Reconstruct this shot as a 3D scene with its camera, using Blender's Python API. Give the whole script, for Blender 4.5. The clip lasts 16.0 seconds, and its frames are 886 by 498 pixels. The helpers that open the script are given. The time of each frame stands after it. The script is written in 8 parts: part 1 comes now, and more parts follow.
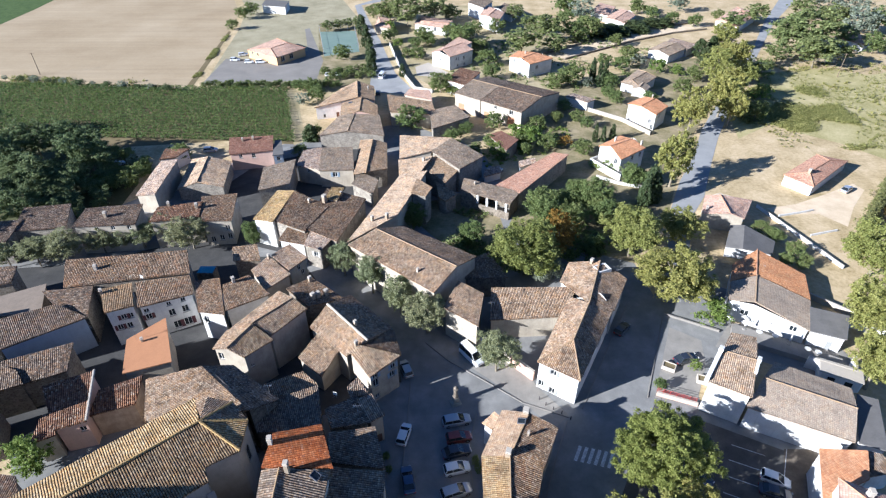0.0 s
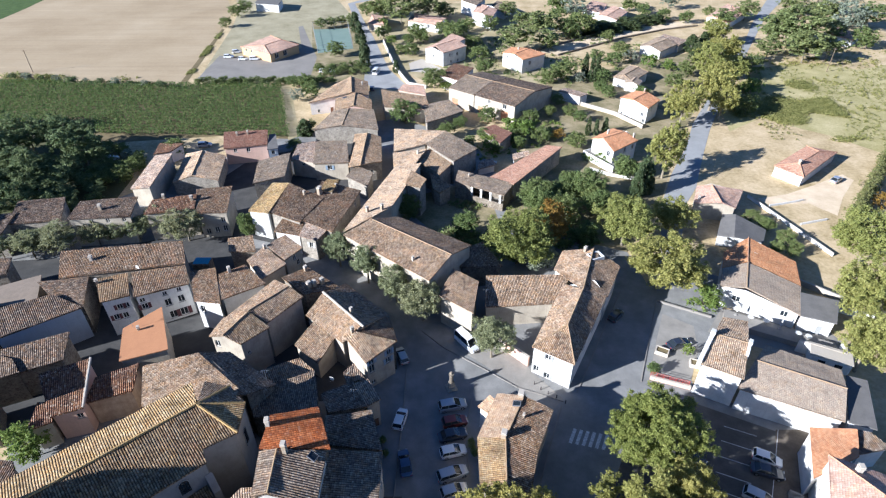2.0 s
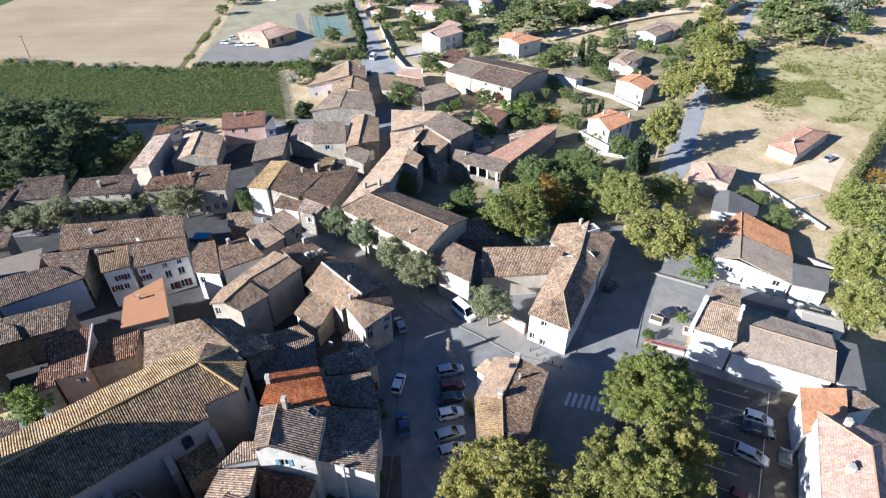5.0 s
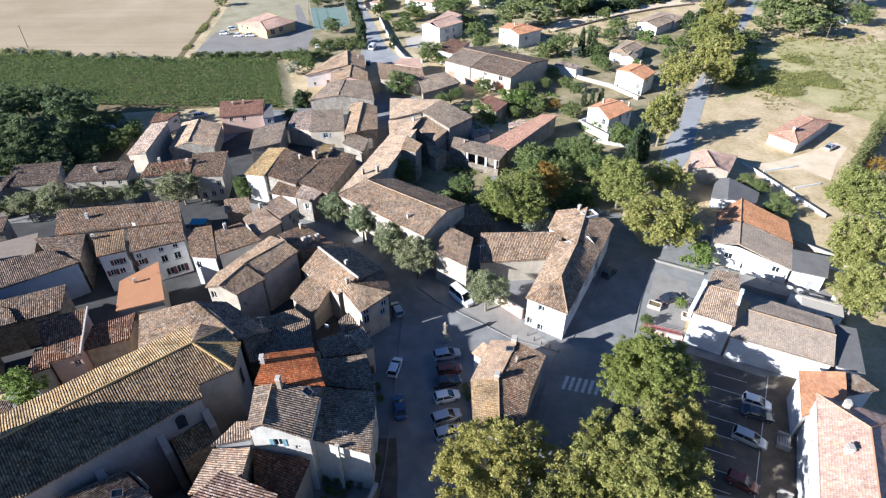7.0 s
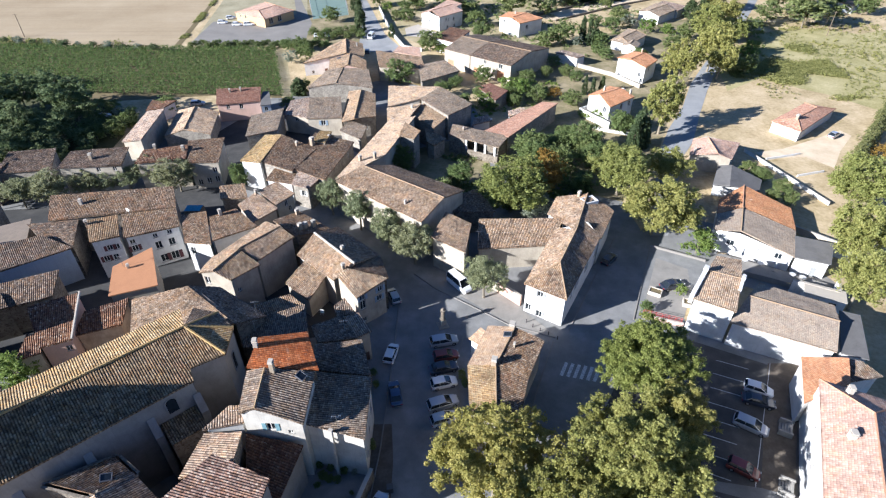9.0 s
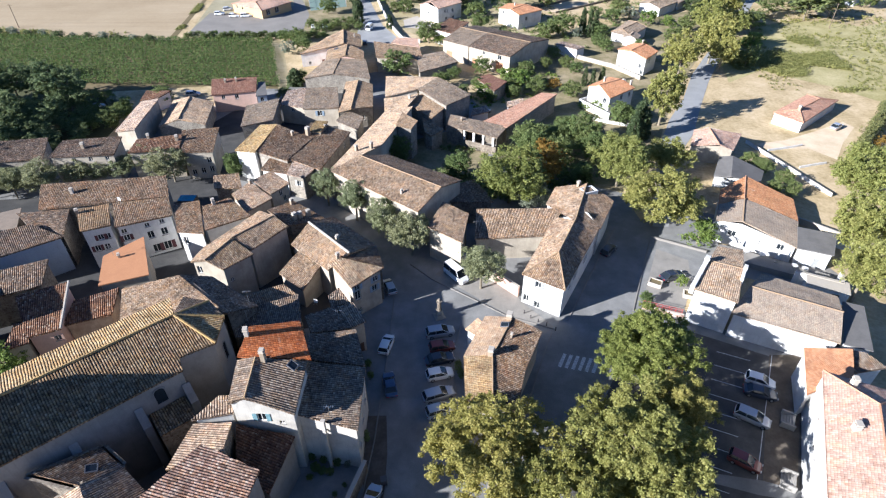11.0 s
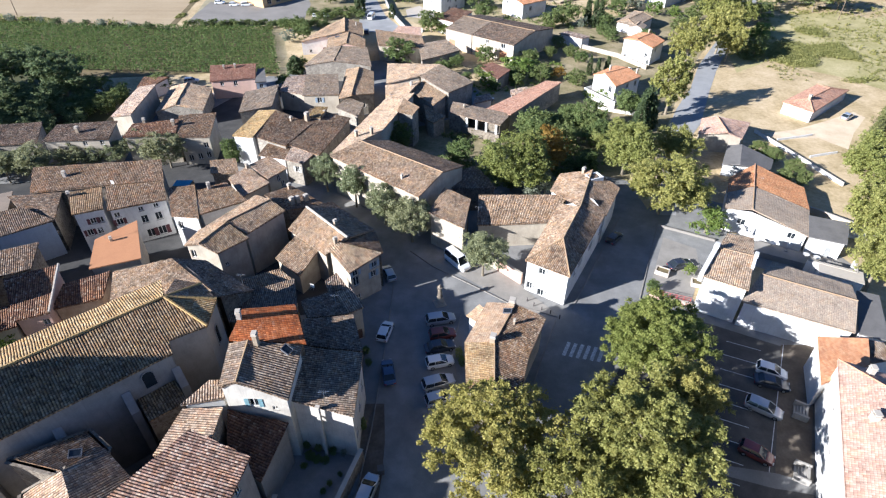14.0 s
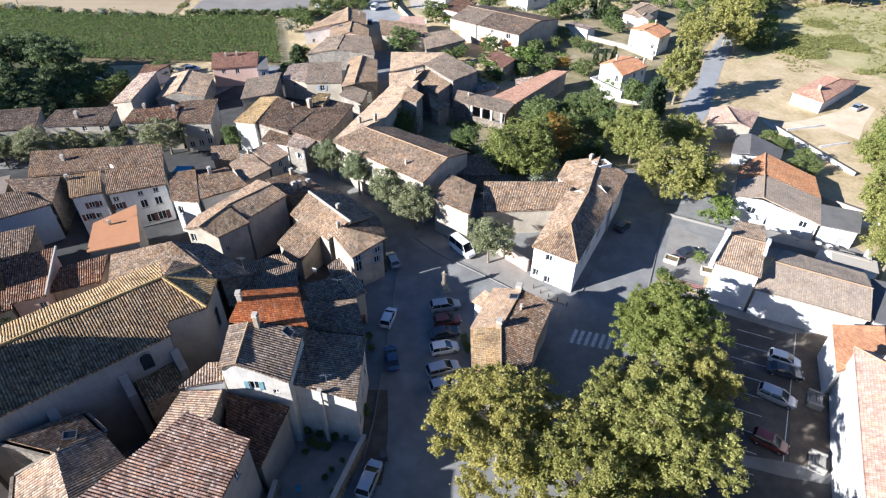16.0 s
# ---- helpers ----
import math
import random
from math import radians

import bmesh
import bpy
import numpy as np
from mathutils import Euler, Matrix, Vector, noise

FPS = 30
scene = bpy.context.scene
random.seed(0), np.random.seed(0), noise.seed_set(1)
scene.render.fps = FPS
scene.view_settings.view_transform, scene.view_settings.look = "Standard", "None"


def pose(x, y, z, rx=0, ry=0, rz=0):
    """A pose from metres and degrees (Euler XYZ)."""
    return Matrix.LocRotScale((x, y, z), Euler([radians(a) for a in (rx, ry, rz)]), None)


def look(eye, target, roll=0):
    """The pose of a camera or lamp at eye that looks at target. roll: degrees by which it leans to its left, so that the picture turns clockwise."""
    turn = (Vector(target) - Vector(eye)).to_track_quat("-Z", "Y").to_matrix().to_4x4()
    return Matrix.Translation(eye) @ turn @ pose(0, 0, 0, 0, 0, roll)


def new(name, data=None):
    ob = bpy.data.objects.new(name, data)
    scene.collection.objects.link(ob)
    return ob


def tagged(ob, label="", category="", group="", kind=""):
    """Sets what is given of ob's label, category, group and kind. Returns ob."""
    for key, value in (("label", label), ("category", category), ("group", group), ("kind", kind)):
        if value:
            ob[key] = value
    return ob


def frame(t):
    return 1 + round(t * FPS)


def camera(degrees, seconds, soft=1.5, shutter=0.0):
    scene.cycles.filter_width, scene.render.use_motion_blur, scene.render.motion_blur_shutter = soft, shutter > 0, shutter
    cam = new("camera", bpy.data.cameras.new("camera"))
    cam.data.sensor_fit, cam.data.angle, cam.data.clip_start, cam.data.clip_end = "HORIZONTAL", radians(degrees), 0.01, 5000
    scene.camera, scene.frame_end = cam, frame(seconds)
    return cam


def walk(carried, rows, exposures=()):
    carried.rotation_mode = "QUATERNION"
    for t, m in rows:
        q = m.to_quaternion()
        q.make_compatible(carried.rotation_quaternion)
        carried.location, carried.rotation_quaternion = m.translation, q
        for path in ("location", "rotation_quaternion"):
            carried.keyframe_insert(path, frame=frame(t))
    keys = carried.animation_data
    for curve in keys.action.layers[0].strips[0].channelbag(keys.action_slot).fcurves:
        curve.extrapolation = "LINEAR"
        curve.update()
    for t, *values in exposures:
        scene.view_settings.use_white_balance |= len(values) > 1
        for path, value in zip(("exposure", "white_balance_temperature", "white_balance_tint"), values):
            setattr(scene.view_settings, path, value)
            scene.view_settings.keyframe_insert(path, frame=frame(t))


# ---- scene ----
cam = camera(76.3, 16.0, soft=1.25)
METRES, EYE, TILT, LEAN, TURN = 20.0, 74.35, -36.2, 0.1, 0.0
ROWS = [
    (0.0, 0.0, 0.0, 0.0, 0.0, 0.0, -0.0),
    (0.5, 0.0014, -0.005, -0.0202, -0.13, 0.05, 0.08),
    (1.0, 0.0026, -0.0126, -0.046, -0.29, 0.12, 0.16),
    (1.5, 0.0014, -0.0237, -0.081, -0.47, 0.05, 0.31),
    (2.0, -0.0032, -0.0385, -0.1199, -0.55, 0.14, 0.37),
    (2.5, -0.0077, -0.0542, -0.1622, -0.67, 0.08, 0.38),
    (3.0, -0.0091, -0.0678, -0.2067, -0.75, 0.04, 0.49),
    (3.5, -0.0104, -0.0815, -0.2487, -0.74, -0.01, 0.51),
    (4.0, -0.0093, -0.0923, -0.2853, -0.8, -0.05, 0.55),
    (6.5, 0.0204, -0.0894, -0.4291, -0.74, -0.54, 0.49),
    (7.0, 0.0289, -0.0747, -0.4571, -0.7, -0.55, 0.45),
    (7.5, 0.0354, -0.0557, -0.4847, -0.64, -0.61, 0.41),
    (8.0, 0.0445, -0.0407, -0.5032, -0.64, -0.76, 0.41),
    (8.5, 0.0524, -0.0237, -0.521, -0.6, -0.86, 0.39),
    (9.0, 0.0616, -0.0064, -0.5385, -0.57, -1.05, 0.4),
    (11.5, 0.0901, 0.0961, -0.6134, -0.58, -1.38, 0.25),
    (12.0, 0.0908, 0.1202, -0.6302, -0.54, -1.37, 0.19),
    (12.5, 0.0902, 0.1447, -0.6477, -0.49, -1.29, 0.15),
    (13.0, 0.0917, 0.1618, -0.6626, -0.42, -1.33, 0.11),
    (13.5, 0.0952, 0.1802, -0.68, -0.42, -1.52, 0.03),
    (14.0, 0.0953, 0.2022, -0.7014, -0.4, -1.57, -0.05),
    (14.5, 0.089, 0.2296, -0.7301, -0.29, -1.47, -0.17),
    (15.0, 0.0821, 0.2552, -0.76, -0.23, -1.43, -0.18),
    (15.5, 0.0746, 0.2741, -0.7868, -0.24, -1.57, -0.25),
    (16.0, 0.069, 0.2878, -0.8038, -0.26, -1.71, -0.37),
]
EXPOSURES = [(0.0, 1.49, 5210, 10), (8.0, 1.53, 5300, 10.5), (16.0, 1.58, 5400, 11)]
walk(cam, [(t, pose(0, 0, EYE, TILT, LEAN, TURN) @ pose(METRES * x, METRES * y, METRES * z, 90 + pitch, roll, yaw)) for t, x, y, z, yaw, pitch, roll in ROWS], EXPOSURES)

# ---- world, sun and exposure ----
SUN_AZ, SUN_EL = 245.5, 22.0  # degrees; azimuth clockwise from +y
world = bpy.data.worlds.new("sky_world")
scene.world = world
world.use_nodes = True
wn = world.node_tree.nodes
sky = wn.new("ShaderNodeTexSky")
sky.sky_type, sky.sun_disc = "NISHITA", False
sky.sun_elevation, sky.sun_rotation = radians(SUN_EL), radians(SUN_AZ)
sky.air_density, sky.dust_density, sky.ozone_density = 0.75, 0.0, 4.0
sky.altitude = 1800
wn["Background"].inputs["Strength"].default_value = 0.0545
world.node_tree.links.new(sky.outputs[0], wn["Background"].inputs["Color"])
sun_data = bpy.data.lights.new("sun", "SUN")
sun_data.energy, sun_data.angle, sun_data.color = 5.0, radians(0.55), (1.0, 0.905, 0.775)
sun = new("sun", sun_data)
az, el = radians(SUN_AZ), radians(SUN_EL)
sun_way = Vector((math.sin(az) * math.cos(el), math.cos(az) * math.cos(el), math.sin(el)))
sun.matrix_world = look(sun_way * 200, (0, 0, 0))


# ---- materials ----
def material(name, rough=0.85, metal=0.0, spec=0.3):
    m = bpy.data.materials.new(name)
    m.use_nodes = True
    bsdf = m.node_tree.nodes["Principled BSDF"]
    bsdf.inputs["Roughness"].default_value = rough
    bsdf.inputs["Metallic"].default_value = metal
    bsdf.inputs["Specular IOR Level"].default_value = spec
    return m, m.node_tree.nodes, m.node_tree.links, bsdf


def noise_node(nodes, links, vec, scale, detail=4.0, rough=0.6):
    n = nodes.new("ShaderNodeTexNoise")
    n.inputs["Scale"].default_value, n.inputs["Detail"].default_value = scale, detail
    n.inputs["Roughness"].default_value = rough
    if vec:
        links.new(vec, n.inputs["Vector"])
    return n.outputs["Fac"]


def ramp(nodes, links, fac, stops, interp="LINEAR"):
    r = nodes.new("ShaderNodeValToRGB")
    r.color_ramp.interpolation = interp
    while len(r.color_ramp.elements) < len(stops):
        r.color_ramp.elements.new(0.5)
    for e, (p, c) in zip(r.color_ramp.elements, stops):
        e.position, e.color = p, (*c, 1)
    links.new(fac, r.inputs["Fac"])
    return r.outputs["Color"]


def mix(nodes, links, fac, a, b, mode="MIX"):
    m = nodes.new("ShaderNodeMix")
    m.data_type, m.blend_type = "RGBA", mode
    for sock, v in ((m.inputs["Factor"], fac), (m.inputs["A"], a), (m.inputs["B"], b)):
        if isinstance(v, (int, float)):
            sock.default_value = v
        elif isinstance(v, tuple):
            sock.default_value = (*v, 1)
        else:
            links.new(v, sock)
    return m.outputs["Result"]


def math_node(nodes, links, op, a, b=0.0):
    m = nodes.new("ShaderNodeMath")
    m.operation = op
    m.inputs[2].default_value = 0.035  # the span that a comparison allows
    for sock, v in zip(m.inputs, (a, b)):
        if isinstance(v, (int, float)):
            sock.default_value = v
        else:
            links.new(v, sock)
    return m.outputs[0]


def bump(nodes, links, bsdf, height, strength=0.5, distance=0.02):
    b = nodes.new("ShaderNodeBump")
    b.inputs["Strength"].default_value, b.inputs["Distance"].default_value = strength, distance
    links.new(height, b.inputs["Height"])
    links.new(b.outputs[0], bsdf.inputs["Normal"])


def world_pos(nodes):
    return nodes.new("ShaderNodeNewGeometry").outputs["Position"]


def warm(c):
    return (c[0], c[1] * 0.965, c[2] * 0.985)


def tile_material(name, colors, lichen=0.3, lichen_col=(0.42, 0.25, 0.05), pale=0.2, moss_amount=0.75, gutter=0.85, each=0.36, rust=0.25, odd_amount=1.0, stains=1.0):
    """Old clay canal tiles: each tile its own tint, stained in large patches, with lichen."""
    m, n, l, bsdf = material(name, 0.9, 0, 0.15)
    uv = n.new("ShaderNodeUVMap").outputs[0]
    sep = n.new("ShaderNodeSeparateXYZ")
    l.new(uv, sep.inputs[0])
    fu = math_node(n, l, "FLOOR", sep.outputs[0])
    fv = math_node(n, l, "FLOOR", sep.outputs[1])
    com = n.new("ShaderNodeCombineXYZ")
    l.new(fu, com.inputs[0])
    l.new(fv, com.inputs[1])
    rnd = n.new("ShaderNodeObjectInfo").outputs["Random"]
    l.new(rnd, com.inputs[2])
    white = n.new("ShaderNodeTexWhiteNoise")
    l.new(com.outputs[0], white.inputs["Vector"])
    pos = world_pos(n)
    big = noise_node(n, l, pos, 0.35, 5, 0.65)
    mid = noise_node(n, l, pos, 1.7, 4, 0.7)
    k = math_node(n, l, "ADD", math_node(n, l, "MULTIPLY", white.outputs["Value"], each), math_node(n, l, "MULTIPLY", mid, 1.0 - each))
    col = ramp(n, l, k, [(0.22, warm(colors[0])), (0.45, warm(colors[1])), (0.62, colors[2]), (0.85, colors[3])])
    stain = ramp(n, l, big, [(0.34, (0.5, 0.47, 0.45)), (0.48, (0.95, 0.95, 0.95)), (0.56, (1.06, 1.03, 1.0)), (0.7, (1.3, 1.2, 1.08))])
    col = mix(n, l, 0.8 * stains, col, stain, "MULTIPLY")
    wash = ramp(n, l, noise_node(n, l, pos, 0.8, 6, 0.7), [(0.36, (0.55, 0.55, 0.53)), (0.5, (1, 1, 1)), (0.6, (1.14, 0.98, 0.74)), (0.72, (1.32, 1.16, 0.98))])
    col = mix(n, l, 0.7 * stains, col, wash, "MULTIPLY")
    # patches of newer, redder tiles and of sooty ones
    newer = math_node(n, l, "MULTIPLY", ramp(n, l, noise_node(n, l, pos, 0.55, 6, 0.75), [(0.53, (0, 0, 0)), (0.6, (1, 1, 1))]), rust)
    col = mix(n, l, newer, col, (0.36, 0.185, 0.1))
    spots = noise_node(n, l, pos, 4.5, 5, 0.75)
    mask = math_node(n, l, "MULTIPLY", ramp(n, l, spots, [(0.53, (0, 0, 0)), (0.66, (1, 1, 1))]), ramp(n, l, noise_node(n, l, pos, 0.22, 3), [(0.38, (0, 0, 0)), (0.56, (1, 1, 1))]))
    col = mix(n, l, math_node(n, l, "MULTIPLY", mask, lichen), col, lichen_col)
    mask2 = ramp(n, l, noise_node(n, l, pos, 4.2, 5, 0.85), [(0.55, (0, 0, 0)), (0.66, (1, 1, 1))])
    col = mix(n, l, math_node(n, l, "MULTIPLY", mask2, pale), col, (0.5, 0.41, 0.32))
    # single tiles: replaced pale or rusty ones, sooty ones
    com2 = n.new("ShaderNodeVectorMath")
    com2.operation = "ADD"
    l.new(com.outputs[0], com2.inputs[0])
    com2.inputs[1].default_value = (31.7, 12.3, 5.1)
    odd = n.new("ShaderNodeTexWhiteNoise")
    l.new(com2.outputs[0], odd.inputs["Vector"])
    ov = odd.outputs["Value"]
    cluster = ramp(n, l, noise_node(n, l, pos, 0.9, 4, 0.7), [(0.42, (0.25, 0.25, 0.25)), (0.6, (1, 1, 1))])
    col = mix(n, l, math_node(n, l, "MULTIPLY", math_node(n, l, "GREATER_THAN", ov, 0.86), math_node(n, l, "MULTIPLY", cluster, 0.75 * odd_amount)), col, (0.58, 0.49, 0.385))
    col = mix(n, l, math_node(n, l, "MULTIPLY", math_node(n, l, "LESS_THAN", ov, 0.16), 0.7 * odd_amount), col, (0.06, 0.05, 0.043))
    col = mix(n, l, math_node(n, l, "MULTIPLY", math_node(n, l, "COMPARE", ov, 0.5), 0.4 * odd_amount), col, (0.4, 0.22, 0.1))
    # self-shade of the valleys between cover tiles put into the colour, crowns brightened
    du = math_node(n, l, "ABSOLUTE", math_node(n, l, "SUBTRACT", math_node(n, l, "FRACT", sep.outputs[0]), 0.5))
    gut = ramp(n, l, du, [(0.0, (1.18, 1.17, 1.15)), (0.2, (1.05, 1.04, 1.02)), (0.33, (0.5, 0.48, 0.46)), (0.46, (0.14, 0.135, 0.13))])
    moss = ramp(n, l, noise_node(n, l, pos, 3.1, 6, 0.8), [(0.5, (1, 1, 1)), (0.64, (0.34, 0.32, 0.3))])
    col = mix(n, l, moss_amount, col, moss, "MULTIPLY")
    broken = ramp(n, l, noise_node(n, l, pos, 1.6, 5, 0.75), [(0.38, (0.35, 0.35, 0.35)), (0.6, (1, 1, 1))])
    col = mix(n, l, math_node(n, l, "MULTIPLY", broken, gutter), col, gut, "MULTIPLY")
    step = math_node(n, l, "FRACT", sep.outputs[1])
    # each course has its lap shade and a bright lip painted in
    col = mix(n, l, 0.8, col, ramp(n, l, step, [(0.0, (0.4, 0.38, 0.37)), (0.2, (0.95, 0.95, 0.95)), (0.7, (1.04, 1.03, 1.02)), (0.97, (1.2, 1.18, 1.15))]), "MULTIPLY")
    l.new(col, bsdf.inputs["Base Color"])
    hgt = math_node(n, l, "ADD", math_node(n, l, "MULTIPLY", step, -1.0), math_node(n, l, "MULTIPLY", spots, 0.7))
    bump(n, l, bsdf, hgt, 0.45, 0.05)
    return m


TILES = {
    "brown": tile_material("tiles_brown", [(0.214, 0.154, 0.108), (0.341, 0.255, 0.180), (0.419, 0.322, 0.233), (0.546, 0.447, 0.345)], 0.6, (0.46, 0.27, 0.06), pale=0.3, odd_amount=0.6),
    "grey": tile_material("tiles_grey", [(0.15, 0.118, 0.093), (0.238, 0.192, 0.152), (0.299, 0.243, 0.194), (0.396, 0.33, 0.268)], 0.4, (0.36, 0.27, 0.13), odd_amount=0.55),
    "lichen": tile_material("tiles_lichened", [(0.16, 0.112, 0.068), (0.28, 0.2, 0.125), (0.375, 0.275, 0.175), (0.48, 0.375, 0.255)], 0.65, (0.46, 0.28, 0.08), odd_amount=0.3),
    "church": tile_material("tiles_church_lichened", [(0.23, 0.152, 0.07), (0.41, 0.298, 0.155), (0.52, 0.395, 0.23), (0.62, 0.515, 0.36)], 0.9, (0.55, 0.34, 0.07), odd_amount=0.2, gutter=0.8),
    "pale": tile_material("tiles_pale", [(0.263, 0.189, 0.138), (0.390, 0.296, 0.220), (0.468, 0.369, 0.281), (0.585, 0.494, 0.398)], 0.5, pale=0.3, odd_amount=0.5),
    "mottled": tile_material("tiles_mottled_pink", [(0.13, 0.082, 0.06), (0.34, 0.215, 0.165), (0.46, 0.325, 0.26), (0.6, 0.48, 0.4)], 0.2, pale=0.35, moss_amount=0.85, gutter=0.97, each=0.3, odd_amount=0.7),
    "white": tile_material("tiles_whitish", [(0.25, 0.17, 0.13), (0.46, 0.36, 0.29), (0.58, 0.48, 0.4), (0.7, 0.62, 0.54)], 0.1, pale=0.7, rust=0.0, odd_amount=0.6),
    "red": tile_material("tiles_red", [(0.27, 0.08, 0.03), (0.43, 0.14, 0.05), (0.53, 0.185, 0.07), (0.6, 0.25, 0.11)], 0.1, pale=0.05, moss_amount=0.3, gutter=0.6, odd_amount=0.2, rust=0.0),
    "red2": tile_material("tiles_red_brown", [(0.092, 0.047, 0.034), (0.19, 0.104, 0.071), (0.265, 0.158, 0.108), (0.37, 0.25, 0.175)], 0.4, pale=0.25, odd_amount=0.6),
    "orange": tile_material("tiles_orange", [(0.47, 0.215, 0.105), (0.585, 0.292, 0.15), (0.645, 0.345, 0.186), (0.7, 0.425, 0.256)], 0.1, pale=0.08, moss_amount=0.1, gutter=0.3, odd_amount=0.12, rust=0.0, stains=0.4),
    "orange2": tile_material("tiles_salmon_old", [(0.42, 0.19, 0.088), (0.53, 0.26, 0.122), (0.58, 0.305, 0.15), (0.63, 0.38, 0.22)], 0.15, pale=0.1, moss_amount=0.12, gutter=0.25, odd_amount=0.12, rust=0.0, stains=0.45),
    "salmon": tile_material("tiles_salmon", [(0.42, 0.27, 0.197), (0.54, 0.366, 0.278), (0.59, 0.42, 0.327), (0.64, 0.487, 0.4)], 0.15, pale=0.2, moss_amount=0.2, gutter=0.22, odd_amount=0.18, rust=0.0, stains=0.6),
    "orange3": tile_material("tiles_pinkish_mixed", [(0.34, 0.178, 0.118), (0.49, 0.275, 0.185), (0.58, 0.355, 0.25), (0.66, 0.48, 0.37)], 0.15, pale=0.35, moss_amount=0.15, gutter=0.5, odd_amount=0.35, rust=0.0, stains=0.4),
    # lichened church tiles darkened to carry the south slope's shade
    "nave": tile_material("tiles_lichened_shade_dark", [(0.09, 0.065, 0.04), (0.19, 0.14, 0.086), (0.285, 0.217, 0.137), (0.4, 0.32, 0.215)], 0.55, (0.42, 0.26, 0.07), odd_amount=0.25, gutter=0.95),
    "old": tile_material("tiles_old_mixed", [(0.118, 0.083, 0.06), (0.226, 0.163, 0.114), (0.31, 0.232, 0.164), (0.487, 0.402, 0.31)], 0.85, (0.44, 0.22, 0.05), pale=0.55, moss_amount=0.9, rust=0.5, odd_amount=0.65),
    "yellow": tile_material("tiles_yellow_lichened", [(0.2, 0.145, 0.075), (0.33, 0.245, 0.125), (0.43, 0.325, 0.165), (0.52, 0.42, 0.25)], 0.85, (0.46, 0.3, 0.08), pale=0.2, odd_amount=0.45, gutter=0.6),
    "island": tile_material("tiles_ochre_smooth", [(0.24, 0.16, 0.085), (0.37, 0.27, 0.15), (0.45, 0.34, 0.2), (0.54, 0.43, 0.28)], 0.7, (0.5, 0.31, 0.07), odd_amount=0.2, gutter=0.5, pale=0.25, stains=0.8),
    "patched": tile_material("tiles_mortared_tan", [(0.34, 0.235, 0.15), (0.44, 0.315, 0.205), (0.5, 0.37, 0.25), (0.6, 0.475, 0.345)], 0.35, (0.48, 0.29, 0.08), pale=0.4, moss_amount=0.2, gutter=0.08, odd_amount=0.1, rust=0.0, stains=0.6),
    "sunny": tile_material("tiles_pale_cream", [(0.33, 0.243, 0.165), (0.47, 0.36, 0.255), (0.555, 0.44, 0.32), (0.65, 0.56, 0.44)], 0.3, pale=0.5, moss_amount=0.45, gutter=0.68, odd_amount=0.45, rust=0.1, stains=0.95),
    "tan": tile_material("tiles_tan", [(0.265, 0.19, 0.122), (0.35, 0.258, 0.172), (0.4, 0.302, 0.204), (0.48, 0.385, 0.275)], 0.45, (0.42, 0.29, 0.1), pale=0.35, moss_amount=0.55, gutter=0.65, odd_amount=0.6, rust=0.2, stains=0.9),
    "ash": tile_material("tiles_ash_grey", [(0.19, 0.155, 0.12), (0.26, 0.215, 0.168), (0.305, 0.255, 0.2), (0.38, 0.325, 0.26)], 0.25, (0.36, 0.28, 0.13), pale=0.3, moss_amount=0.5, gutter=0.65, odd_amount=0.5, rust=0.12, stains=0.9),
    # brown with deep shade put in, for the low roof between tall walls
    "umber": tile_material("tiles_shade_dark_brown", [(0.07, 0.04, 0.03), (0.12, 0.068, 0.048), (0.155, 0.09, 0.065), (0.24, 0.15, 0.105)], 0.2, pale=0.15, moss_amount=0.5, gutter=0.6, odd_amount=0.2, rust=0.0),
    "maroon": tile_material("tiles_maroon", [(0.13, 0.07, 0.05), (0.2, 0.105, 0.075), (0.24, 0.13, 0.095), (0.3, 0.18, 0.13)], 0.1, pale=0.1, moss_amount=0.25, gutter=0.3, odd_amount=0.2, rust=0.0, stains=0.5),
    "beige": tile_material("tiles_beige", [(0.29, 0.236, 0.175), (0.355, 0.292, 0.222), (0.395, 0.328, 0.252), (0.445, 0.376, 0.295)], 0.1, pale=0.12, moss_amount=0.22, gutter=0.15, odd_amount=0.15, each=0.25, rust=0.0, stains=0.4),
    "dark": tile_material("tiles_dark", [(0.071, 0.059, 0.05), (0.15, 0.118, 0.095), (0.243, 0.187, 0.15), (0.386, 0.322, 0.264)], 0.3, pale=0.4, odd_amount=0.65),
}


